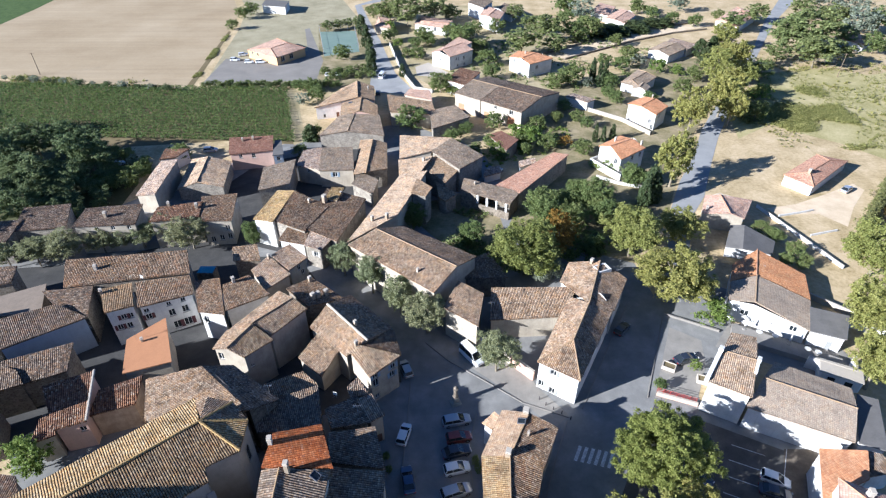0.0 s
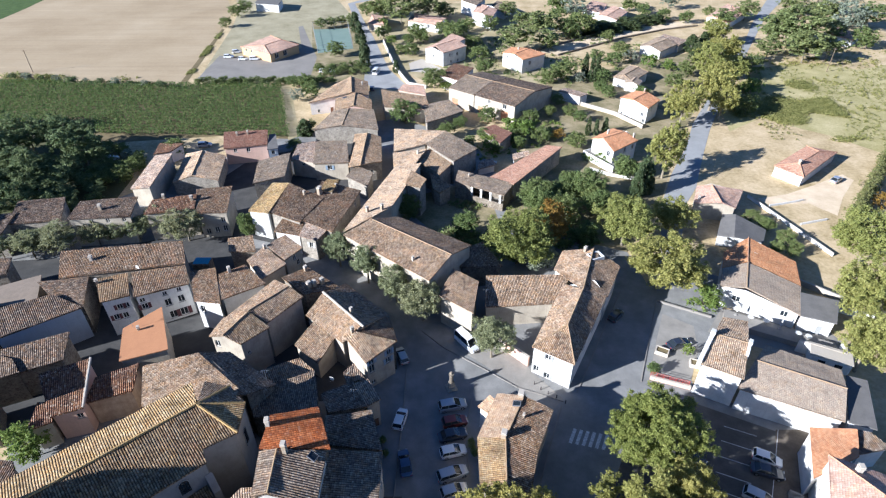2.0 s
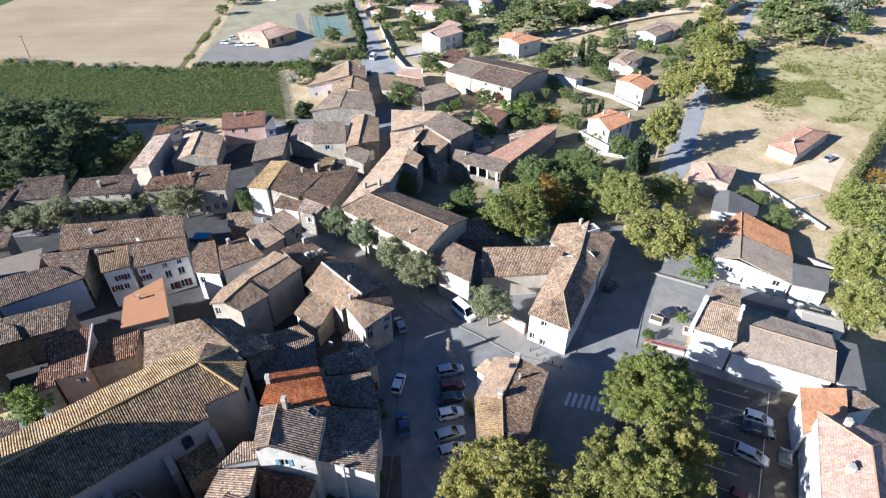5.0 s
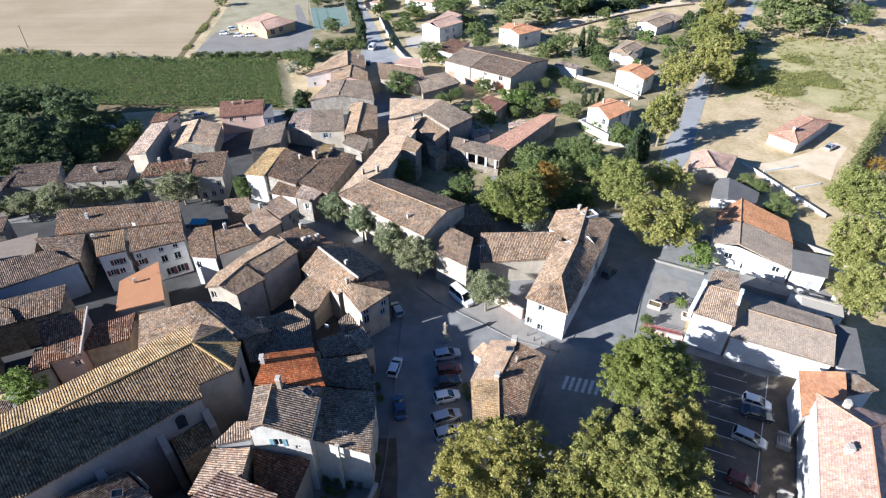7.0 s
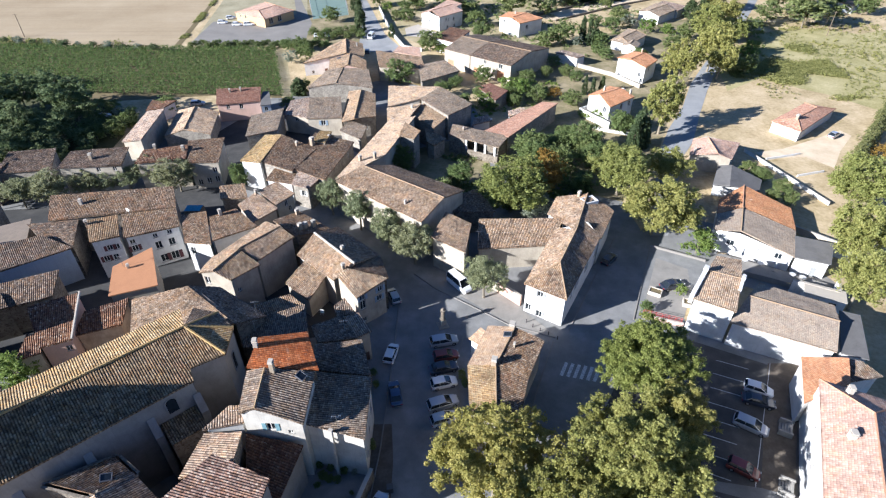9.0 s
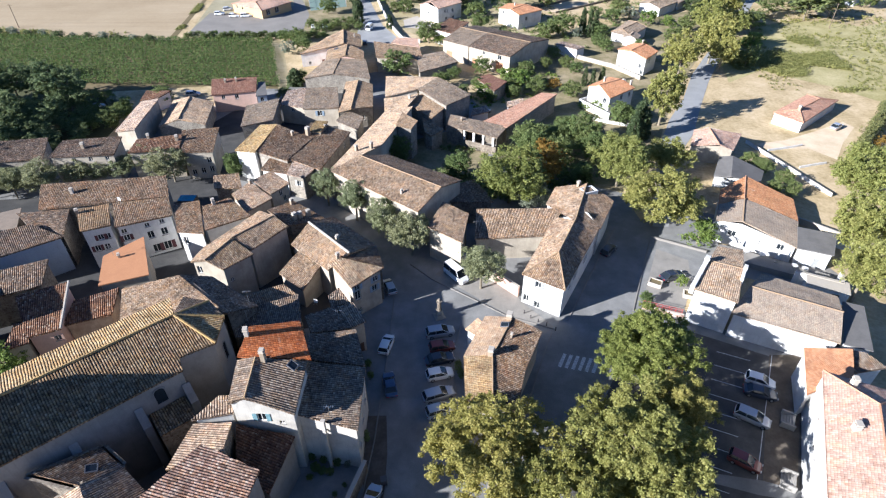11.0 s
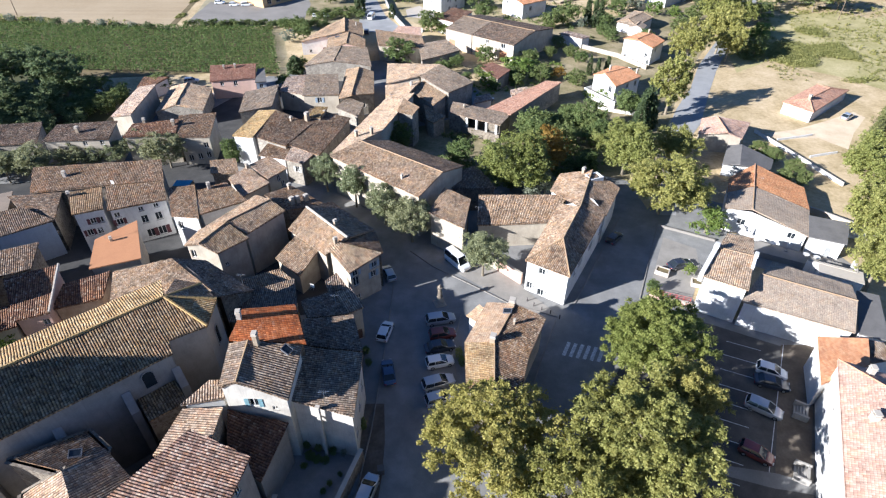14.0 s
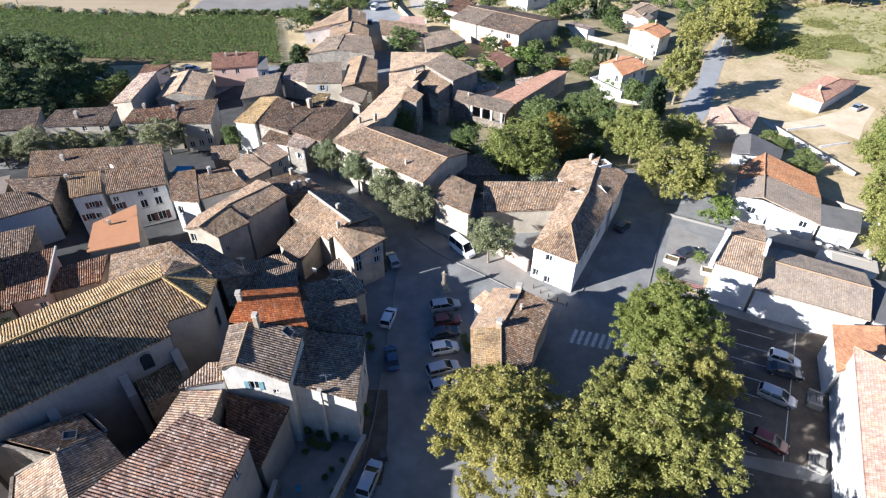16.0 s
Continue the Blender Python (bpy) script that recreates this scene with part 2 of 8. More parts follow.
def plaster_material(name, col, dirt=(0.35, 0.32, 0.28), amount=0.5, scale=1.0):
    m, n, l, bsdf = material(name, 0.92, 0, 0.2)
    pos = world_pos(n)
    a = noise_node(n, l, pos, 0.5 * scale, 5, 0.65)
    b = noise_node(n, l, pos, 6.0 * scale, 5, 0.7)
    mp = n.new("ShaderNodeMapping")
    mp.inputs["Scale"].default_value = (2.2, 2.2, 0.25)
    l.new(pos, mp.inputs["Vector"])
    streak = noise_node(n, l, mp.outputs[0], 1.6, 4, 0.6)
    k = math_node(n, l, "MULTIPLY", ramp(n, l, a, [(0.4, (0, 0, 0)), (0.72, (1, 1, 1))]), amount)
    c = mix(n, l, k, col, dirt)
    c = mix(n, l, math_node(n, l, "MULTIPLY", ramp(n, l, streak, [(0.52, (0, 0, 0)), (0.75, (1, 1, 1))]), amount * 0.7), c, dirt)
    c = mix(n, l, 0.35, c, ramp(n, l, b, [(0.3, (0.72, 0.72, 0.72)), (0.7, (1.1, 1.1, 1.1))]), "MULTIPLY")
    l.new(c, bsdf.inputs["Base Color"])
    bump(n, l, bsdf, b, 0.35, 0.02)
    return m


def stone_material(name, cols, joint):
    m, n, l, bsdf = material(name, 0.92, 0, 0.2)
    pos = world_pos(n)
    v = n.new("ShaderNodeTexVoronoi")
    v.inputs["Scale"].default_value = 3.2
    l.new(pos, v.inputs["Vector"])
    e = n.new("ShaderNodeTexVoronoi")
    e.feature = "DISTANCE_TO_EDGE"
    e.inputs["Scale"].default_value = 3.2
    l.new(pos, e.inputs["Vector"])
    sepc = n.new("ShaderNodeSeparateColor")
    l.new(v.outputs["Color"], sepc.inputs[0])
    c = ramp(n, l, sepc.outputs[0], [(0.0, cols[0]), (0.5, cols[1]), (1.0, cols[2])])
    c = mix(n, l, ramp(n, l, e.outputs["Distance"], [(0.02, (1, 1, 1)), (0.07, (0, 0, 0))]), c, joint)
    c = mix(n, l, 0.7, c, ramp(n, l, noise_node(n, l, pos, 0.6, 5), [(0.35, (0.6, 0.58, 0.55)), (0.65, (1.1, 1.08, 1.05))]), "MULTIPLY")
    l.new(c, bsdf.inputs["Base Color"])
    bump(n, l, bsdf, e.outputs["Distance"], 0.6, 0.05)
    return m


WALLS = {
    "worn": plaster_material("worn_ochre_plaster", (0.52, 0.385, 0.27), (0.3, 0.2, 0.135), 0.85, 1.4),
    "white": plaster_material("plaster_white", (0.67, 0.655, 0.625), (0.42, 0.4, 0.37), 0.6),
    "blue": plaster_material("plaster_pale_blue", (0.36, 0.41, 0.48), (0.28, 0.31, 0.35), 0.6),
    "offwhite": plaster_material("plaster_off_white", (0.56, 0.52, 0.45), (0.34, 0.31, 0.27), 0.75),
    "render": plaster_material("grey_render", (0.3, 0.27, 0.235), (0.2, 0.175, 0.15), 0.7),
    "cream": plaster_material("plaster_cream", (0.47, 0.41, 0.32), (0.28, 0.24, 0.19), 0.75),
    "pink": plaster_material("plaster_pink", (0.62, 0.41, 0.32), (0.42, 0.3, 0.24), 0.5),
    "ochre": plaster_material("plaster_ochre", (0.6, 0.4, 0.2), (0.45, 0.3, 0.18), 0.4),
    "church": plaster_material("dark_church_render", (0.25, 0.238, 0.222), (0.16, 0.15, 0.14), 0.7),
    "rubble": stone_material("pale_rubble_stone", [(0.2, 0.175, 0.145), (0.28, 0.25, 0.21), (0.36, 0.325, 0.275)], (0.34, 0.31, 0.26)),
    "stone": stone_material("rubble_stone", [(0.13, 0.105, 0.082), (0.2, 0.168, 0.13), (0.28, 0.24, 0.19)], (0.25, 0.22, 0.18)),
}
BROWNFLAT = plaster_material("dusty_brown_screed", (0.27, 0.215, 0.165), (0.17, 0.14, 0.11), 0.6, 1.5)
TERRACE = plaster_material("terracotta_terrace", (0.46, 0.225, 0.11), (0.36, 0.17, 0.085), 0.5, 1.5)
RIDGE = plaster_material("ridge_clay", (0.31, 0.22, 0.145), (0.4, 0.26, 0.1), 0.5, 2.5)
SHEET = plaster_material("grey_roof_sheet", (0.165, 0.155, 0.145), (0.1, 0.095, 0.09), 0.6)
MORTAR = plaster_material("lime_mortar", (0.47, 0.415, 0.345), (0.4, 0.36, 0.3), 0.6, 2)
STACK = plaster_material("ochre_render", (0.36, 0.29, 0.21), (0.25, 0.19, 0.13), 0.7, 2)
WOOD = plaster_material("grey_wood", (0.2, 0.15, 0.1), (0.1, 0.08, 0.06), 0.6, 3)
CONCRETE = plaster_material("pale_concrete", (0.33, 0.31, 0.28), (0.25, 0.23, 0.2), 0.6, 2)


def plain_material(name, col, rough=0.5, metal=0.0, spec=0.5, vary=0.15):
    m, n, l, bsdf = material(name, rough, metal, spec)
    f = noise_node(n, l, world_pos(n), 3.0, 4)
    lo, hi = tuple(c * (1 - vary) for c in col), tuple(min(1, c * (1 + vary)) for c in col)
    l.new(ramp(n, l, f, [(0.3, lo), (0.7, hi)]), bsdf.inputs["Base Color"])
    return m


RIM = plain_material("bare_metal", (0.4, 0.4, 0.4), 0.4, 0.8)
GLASS = plain_material("window_glass", (0.02, 0.025, 0.03), 0.08, 0, 0.6)
FRAME_DARK = plain_material("roof_window_frame", (0.12, 0.12, 0.13), 0.5)
FRAME = plain_material("window_frame_paint", (0.6, 0.58, 0.54), 0.6)
SHUTTERS = {
    "teal": plain_material("shutter_teal", (0.16, 0.27, 0.3), 0.7),
    "brown": plain_material("shutter_brown", (0.14, 0.075, 0.045), 0.7),
    "blue": plain_material("shutter_blue", (0.24, 0.3, 0.36), 0.7),
    "burgundy": plain_material("shutter_burgundy", (0.085, 0.026, 0.03), 0.7),
    "rust": plain_material("door_rust", (0.42, 0.2, 0.11), 0.75),
    "grey": plain_material("shutter_grey", (0.3, 0.3, 0.29), 0.7),
    "white": plain_material("shutter_white", (0.6, 0.6, 0.57), 0.7),
}


def ground_material(name, cols, scale, grain, bump_d=0.05, fine=0.32):
    m, n, l, bsdf = material(name, 0.95, 0, 0.15)
    pos = world_pos(n)
    a = noise_node(n, l, pos, scale, 6, 0.65)
    b = noise_node(n, l, pos, grain, 5, 0.75)
    k = math_node(n, l, "ADD", math_node(n, l, "MULTIPLY", a, 1.0 - fine), math_node(n, l, "MULTIPLY", b, fine))
    l.new(ramp(n, l, k, cols), bsdf.inputs["Base Color"])
    bump(n, l, bsdf, b, 0.6, bump_d)
    return m


DRY = ground_material("dry_grass", [(0.36, (0.27, 0.205, 0.095)), (0.45, (0.405, 0.312, 0.172)), (0.53, (0.5, 0.387, 0.23)), (0.63, (0.6, 0.475, 0.305))], 0.11, 1.1, fine=0.45)
SCRUB = ground_material("green_scrub_ground", [(0.3, (0.2, 0.175, 0.075)), (0.5, (0.37, 0.305, 0.175)), (0.68, (0.5, 0.415, 0.275))], 0.13, 1.4)
STUBBLE = ground_material("stubble_field", [(0.3, (0.3, 0.225, 0.135)), (0.5, (0.385, 0.3, 0.19)), (0.7, (0.45, 0.36, 0.24))], 0.03, 0.9)
drill_nodes, drill_links = STUBBLE.node_tree.nodes, STUBBLE.node_tree.links
drill = drill_nodes.new("ShaderNodeTexNoise")
drill_map = drill_nodes.new("ShaderNodeMapping")
drill_map.inputs["Rotation"].default_value = (0, 0, 0.25)
drill_map.inputs["Scale"].default_value = (0.012, 0.35, 1)
drill_links.new(world_pos(drill_nodes), drill_map.inputs["Vector"])
drill_links.new(drill_map.outputs[0], drill.inputs["Vector"])
drill.inputs["Scale"].default_value, drill.inputs["Detail"].default_value = 1.0, 4
stub = drill_nodes["Principled BSDF"].inputs["Base Color"]
stub_from = stub.links[0].from_socket
drill_links.new(mix(drill_nodes, drill_links, 0.28, stub_from, ramp(drill_nodes, drill_links, drill.outputs["Fac"], [(0.35, (0.72, 0.7, 0.68)), (0.65, (1.12, 1.1, 1.08))]), "MULTIPLY"), stub)
MEADOW = ground_material("meadow_grass", [(0.3, (0.2, 0.185, 0.07)), (0.46, (0.34, 0.3, 0.135)), (0.6, (0.47, 0.4, 0.215)), (0.74, (0.6, 0.5, 0.33))], 0.12, 1.6, fine=0.45)
SOIL = ground_material("vineyard_soil", [(0.3, (0.1, 0.085, 0.04)), (0.6, (0.2, 0.155, 0.085))], 0.2, 2.0)
GARDEN = ground_material("garden_ground", [(0.3, (0.1, 0.1, 0.045)), (0.48, (0.23, 0.195, 0.105)), (0.62, (0.37, 0.3, 0.19)), (0.75, (0.47, 0.385, 0.265))], 0.16, 1.8)
VINEGROUND = ground_material("far_green_field", [(0.3, (0.04, 0.07, 0.02)), (0.7, (0.1, 0.14, 0.045))], 0.3, 1.2)
ROUGH = ground_material("rough_olive_grass", [(0.32, (0.2, 0.178, 0.1)), (0.5, (0.335, 0.295, 0.19)), (0.68, (0.44, 0.39, 0.265))], 0.12, 1.3, fine=0.45)
WOODLAND = ground_material("dark_olive_ground", [(0.3, (0.05, 0.055, 0.025)), (0.5, (0.09, 0.09, 0.042)), (0.7, (0.16, 0.145, 0.075))], 0.2, 2.0)
DIRT = ground_material("pale_dirt", [(0.3, (0.5, 0.385, 0.25)), (0.55, (0.66, 0.53, 0.37)), (0.75, (0.74, 0.62, 0.46))], 0.25, 3)
GRAVEL = ground_material("grey_gravel", [(0.3, (0.19, 0.175, 0.155)), (0.7, (0.29, 0.265, 0.235))], 0.12, 4)
ASPHALT = ground_material("asphalt", [(0.3, (0.145, 0.142, 0.136)), (0.5, (0.222, 0.217, 0.207)), (0.7, (0.33, 0.32, 0.304))], 0.22, 8, 0.01)
# very dark paving colour that has deep shade included
SHADE_PAVING = ground_material("shade_dark_paving", [(0.3, (0.042, 0.042, 0.042)), (0.5, (0.066, 0.064, 0.062)), (0.7, (0.1, 0.096, 0.09))], 0.3, 8, 0.01)
PARKTOP = ground_material("car_park_asphalt", [(0.3, (0.058, 0.055, 0.05)), (0.5, (0.095, 0.09, 0.083)), (0.7, (0.15, 0.138, 0.122))], 0.35, 6, 0.01)
ROADTOP = ground_material("worn_road", [(0.3, (0.235, 0.234, 0.23)), (0.7, (0.365, 0.36, 0.35))], 0.2, 6, 0.01)
EARTH = ground_material("bare_brown_earth", [(0.3, (0.08, 0.066, 0.05)), (0.5, (0.128, 0.105, 0.081)), (0.7, (0.195, 0.163, 0.128))], 0.5, 3)
PAVING = ground_material("paving", [(0.3, (0.2, 0.185, 0.165)), (0.7, (0.33, 0.305, 0.27))], 0.4, 6, 0.01)
COURT = ground_material("court_green", [(0.3, (0.15, 0.21, 0.18)), (0.7, (0.22, 0.28, 0.24))], 0.1, 3, 0.01)
PAINT = plain_material("road_paint", (0.58, 0.58, 0.57), 0.8, 0, 0.2, 0.35)


def leaf_material(name, a, b, c):
    m, n, l, bsdf = material(name, 0.65, 0, 0.25)
    geo = n.new("ShaderNodeNewGeometry")
    rnd = n.new("ShaderNodeObjectInfo").outputs["Random"]
    clump = noise_node(n, l, geo.outputs["Position"], 0.7, 3)
    k = math_node(n, l, "ADD", math_node(n, l, "MULTIPLY", geo.outputs["Random Per Island"], 0.3), math_node(n, l, "MULTIPLY", clump, 0.7))
    col = ramp(n, l, k, [(0.25, a), (0.5, b), (0.75, c)])
    tint = ramp(n, l, rnd, [(0, (0.8, 0.9, 0.85)), (1, (1.15, 1.05, 1.0))])
    l.new(mix(n, l, 0.7, col, tint, "MULTIPLY"), bsdf.inputs["Base Color"])
    tr = n.new("ShaderNodeBsdfTranslucent")
    l.new(col, tr.inputs["Color"])
    ms = n.new("ShaderNodeMixShader")
    ms.inputs[0].default_value = 0.43
    l.new(bsdf.outputs[0], ms.inputs[1])
    l.new(tr.outputs[0], ms.inputs[2])
    l.new(ms.outputs[0], n["Material Output"].inputs["Surface"])
    return m


LEAVES = {
    "linden": leaf_material("linden_leaves", (0.138, 0.16, 0.041), (0.248, 0.264, 0.075), (0.369, 0.369, 0.121)),
    "plane": leaf_material("plane_leaves", (0.173, 0.191, 0.048), (0.31, 0.313, 0.095), (0.452, 0.425, 0.149)),
    "green": leaf_material("green_leaves", (0.092, 0.129, 0.043), (0.178, 0.221, 0.076), (0.293, 0.32, 0.127)),
    "clipped": leaf_material("clipped_leaves", (0.16, 0.175, 0.085), (0.285, 0.3, 0.16), (0.41, 0.415, 0.25)),
    "pine": leaf_material("pine_needles", (0.073, 0.106, 0.045), (0.147, 0.189, 0.08), (0.254, 0.283, 0.13)),
    # olive needles lightened to stand in for haze over the far pines
    "stonepine": leaf_material("hazed_pine_needles", (0.108, 0.138, 0.054), (0.216, 0.252, 0.096), (0.348, 0.372, 0.156)),
    "bigplane": leaf_material("plane_leaves_near", (0.185, 0.187, 0.042), (0.335, 0.312, 0.086), (0.485, 0.425, 0.142)),
    "biggreen": leaf_material("green_leaves_near", (0.18, 0.178, 0.044), (0.335, 0.31, 0.09), (0.5, 0.435, 0.15)),
    "deepgreen": leaf_material("deep_green_leaves", (0.125, 0.15, 0.033), (0.238, 0.265, 0.068), (0.38, 0.388, 0.12)),
    "scrub": leaf_material("scrub_leaves", (0.17, 0.18, 0.055), (0.285, 0.28, 0.095), (0.4, 0.375, 0.15)),
    "cypress": leaf_material("cypress_leaves", (0.045, 0.065, 0.028), (0.085, 0.11, 0.045), (0.14, 0.165, 0.072)),
    "autumn": leaf_material("autumn_leaves", (0.16, 0.1, 0.02), (0.3, 0.19, 0.04), (0.4, 0.28, 0.08)),
    "olive": leaf_material("olive_leaves", (0.14, 0.173, 0.119), (0.259, 0.292, 0.216), (0.389, 0.41, 0.324)),
    "lime": leaf_material("lime_leaves", (0.1, 0.15, 0.035), (0.19, 0.255, 0.06), (0.31, 0.36, 0.1)),
}
BARK = plaster_material("bark", (0.26, 0.22, 0.16), (0.12, 0.1, 0.07), 0.7, 3)


# ---- mesh helpers ----
def mesh_of(name, verts, faces, mat):
    me = bpy.data.meshes.new(name)
    me.from_pydata([tuple(v) for v in verts], [], faces)
    me.materials.append(mat)
    return me


def part_mesh(name, me, parent, label="", m=None):
    ob = new(name, me)
    ob.parent = parent
    if m is not None:
        ob.matrix_basis = m
    if label:
        ob["label"] = label
    return ob


def part(name, bm, mat, parent, label=""):
    me = bpy.data.meshes.new(name)
    bm.to_mesh(me)
    bm.free()
    me.materials.append(mat)
    return part_mesh(name, me, parent, label)


def box(bm, x0, y0, z0, x1, y1, z1, bevel=0.0):
    r = bmesh.ops.create_cube(bm, size=1.0, matrix=Matrix.Translation(((x0 + x1) / 2, (y0 + y1) / 2, (z0 + z1) / 2)) @ Matrix.Diagonal((abs(x1 - x0), abs(y1 - y0), abs(z1 - z0), 1)))
    if bevel:
        es = list({e for v in r["verts"] for e in v.link_edges})
        bmesh.ops.bevel(bm, geom=es, offset=bevel, segments=1, affect="EDGES")


def thing(name, label, category, group="", kind="", at=(0, 0, 0), rz=0.0):
    ob = new(name)
    ob.empty_display_size = 0.2
    ob.matrix_basis = pose(*at, 0, 0, rz)
    return tagged(ob, label, category, group, kind)


# ---- houses ----
def slope_rows(poly, period, rows, samples, verts, faces, uvs, depth=0.08):
    """One roof slope as corrugated tile columns; poly: 3D corners, the eave is its first edge."""
    a, b = Vector(poly[0]), Vector(poly[1])
    uh = Vector((b.x - a.x, b.y - a.y, 0)).normalized()
    wh = Vector((-uh.y, uh.x, 0))
    pl = [((Vector(p) - a).dot(uh), (Vector(p) - a).dot(wh), p[2]) for p in poly]
    lo, hi = min(p[0] for p in pl), max(p[0] for p in pl)
    count = max(2, round((hi - lo) / period * samples))
    base = len(verts)
    ph = random.random()
    for i in range(count + 1):
        u = lo + (hi - lo) * min(max(i / count, 0.0005), 0.9995)
        cut = []
        for (u0, w0, z0), (u1, w1, z1) in zip(pl, pl[1:] + pl[:1]):
            if (u0 - u) * (u1 - u) < 0:
                f = (u - u0) / (u1 - u0)
                cut.append((w0 + (w1 - w0) * f, z0 + (z1 - z0) * f))
        cut.sort()
        (w0, z0), (w1, z1) = cut[0], cut[-1]
        span = math.hypot(w1 - w0, z1 - z0)
        col = u / period + 50
        ripple = depth * (abs(math.sin(col * math.pi)) ** 0.8 - 0.6)
        for j in range(rows + 1):
            f = j / rows
            p = a + uh * u + wh * (w0 + (w1 - w0) * f)
            if 0 < i < count:
                p = p + uh * (0.07 * noise.noise(Vector((p.x * 0.9, p.y * 0.9, 11.0))) + 0.03 * noise.noise(Vector((p.x * 3.0, p.y * 3.0, 17.0))))
            z = z0 + (z1 - z0) * f
            z += ripple + 0.1 * noise.noise(Vector((p.x * 0.35, p.y * 0.35, 3.1))) + 0.02 * noise.noise(Vector((p.x * 2.3, p.y * 2.3, 7.7)))
            if j == 0:
                p = p - wh * (0.05 * noise.noise(Vector((u * 5, ph * 9, 0))))
            verts.append((p.x, p.y, z))
            uvs.append((col, (w0 + (span * f)) / 0.29 + 50))
    for i in range(count):
        for j in range(rows):
            k = base + i * (rows + 1) + j
            faces.append((k, k + rows + 1, k + rows + 2, k + 1))


def slab(poly, verts, faces, uvs, drop0=0.03, drop1=0.25):
    k, n = len(verts), len(poly)
    for d in (drop0, drop1):
        for p in poly:
            verts.append((p[0], p[1], p[2] - d))
            uvs.append((p[0] * 3, p[1] * 3))
    faces.append(tuple(reversed(range(k + n, k + 2 * n))))
    for i in range(n):
        j = (i + 1) % n
        faces.append((k + i, k + n + i, k + n + j, k + j))


def tube(a, b, r, verts, faces, sides=6):
    a, b = Vector(a), Vector(b)
    d = (b - a).normalized()
    s = d.cross(Vector((0, 0, 1))).normalized()
    if s.length < 0.5:
        s = Vector((1, 0, 0))
    t = s.cross(d)
    k = len(verts)
    for p in (a, b):
        for i in range(sides):
            an = 2 * math.pi * i / sides
            verts.append(p + s * (r * math.cos(an)) + t * (r * math.sin(an)))
    for i in range(sides):
        j = (i + 1) % sides
        faces.append((k + i, k + j, k + sides + j, k + sides + i))
    faces.append(tuple(reversed(range(k, k + sides))))
    faces.append(tuple(range(k + sides, k + 2 * sides)))


def inset(q, d):
    """The quad q moved inwards by d on every side (plan), its heights kept."""
    out = []
    for i in range(4):
        p, a, b = Vector(q[i]), Vector(q[i - 1]), Vector(q[(i + 1) % 4])
        e0 = Vector((p.x - a.x, p.y - a.y)).normalized()
        e1 = Vector((b.x - p.x, b.y - p.y)).normalized()
        n0, n1 = Vector((-e0.y, e0.x)), Vector((-e1.y, e1.x))
        m = n0 + n1
        m = m * (d / max(0.35, m.dot(n0)))
        out.append((p.x + m.x, p.y + m.y, p.z))
    return out


WINDOW_MESHES = {}


def window_meshes(w, h, shut):
    key = (w, h, shut)
    if key not in WINDOW_MESHES:
        f = bmesh.new()
        for x0, x1, z0, z1 in ((0, 0.07, 0, h), (w - 0.07, w, 0, h), (0.07, w - 0.07, 0, 0.07), (0.07, w - 0.07, h - 0.07, h), (w / 2 - 0.04, w / 2 + 0.04, 0.07, h - 0.07)):
            box(f, x0, 0.1, z0, x1, 0.17, z1)
        fm = bpy.data.meshes.new("window_frame")
        f.to_mesh(fm)
        f.free()
        fm.materials.append(FRAME)
        g = mesh_of("pane", [(0.02, 0.15, 0.02), (w - 0.02, 0.15, 0.02), (w - 0.02, 0.15, h - 0.02), (0.02, 0.15, h - 0.02)], [(0, 1, 2, 3)], GLASS)
        sm = None
        if shut:
            s = bmesh.new()
            box(s, 0, -0.06, 0, w / 2, -0.015, h, 0.006)
            for k in range(3):
                box(s, 0.03, -0.085, h * (0.15 + 0.33 * k), w / 2 - 0.03, -0.06, h * (0.15 + 0.33 * k) + 0.09)
            sm = bpy.data.meshes.new("shutter")
            s.to_mesh(sm)
            s.free()
            sm.materials.append(SHUTTERS[shut])
        si = bmesh.new()
        box(si, -0.08, -0.07, -0.1, w + 0.08, 0.1, -0.004, 0.01)
        sim = bpy.data.meshes.new("window_sill")
        si.to_mesh(sim)
        si.free()
        sim.materials.append(CONCRETE)
        WINDOW_MESHES[key] = (fm, g, sm, sim)
    return WINDOW_MESHES[key]


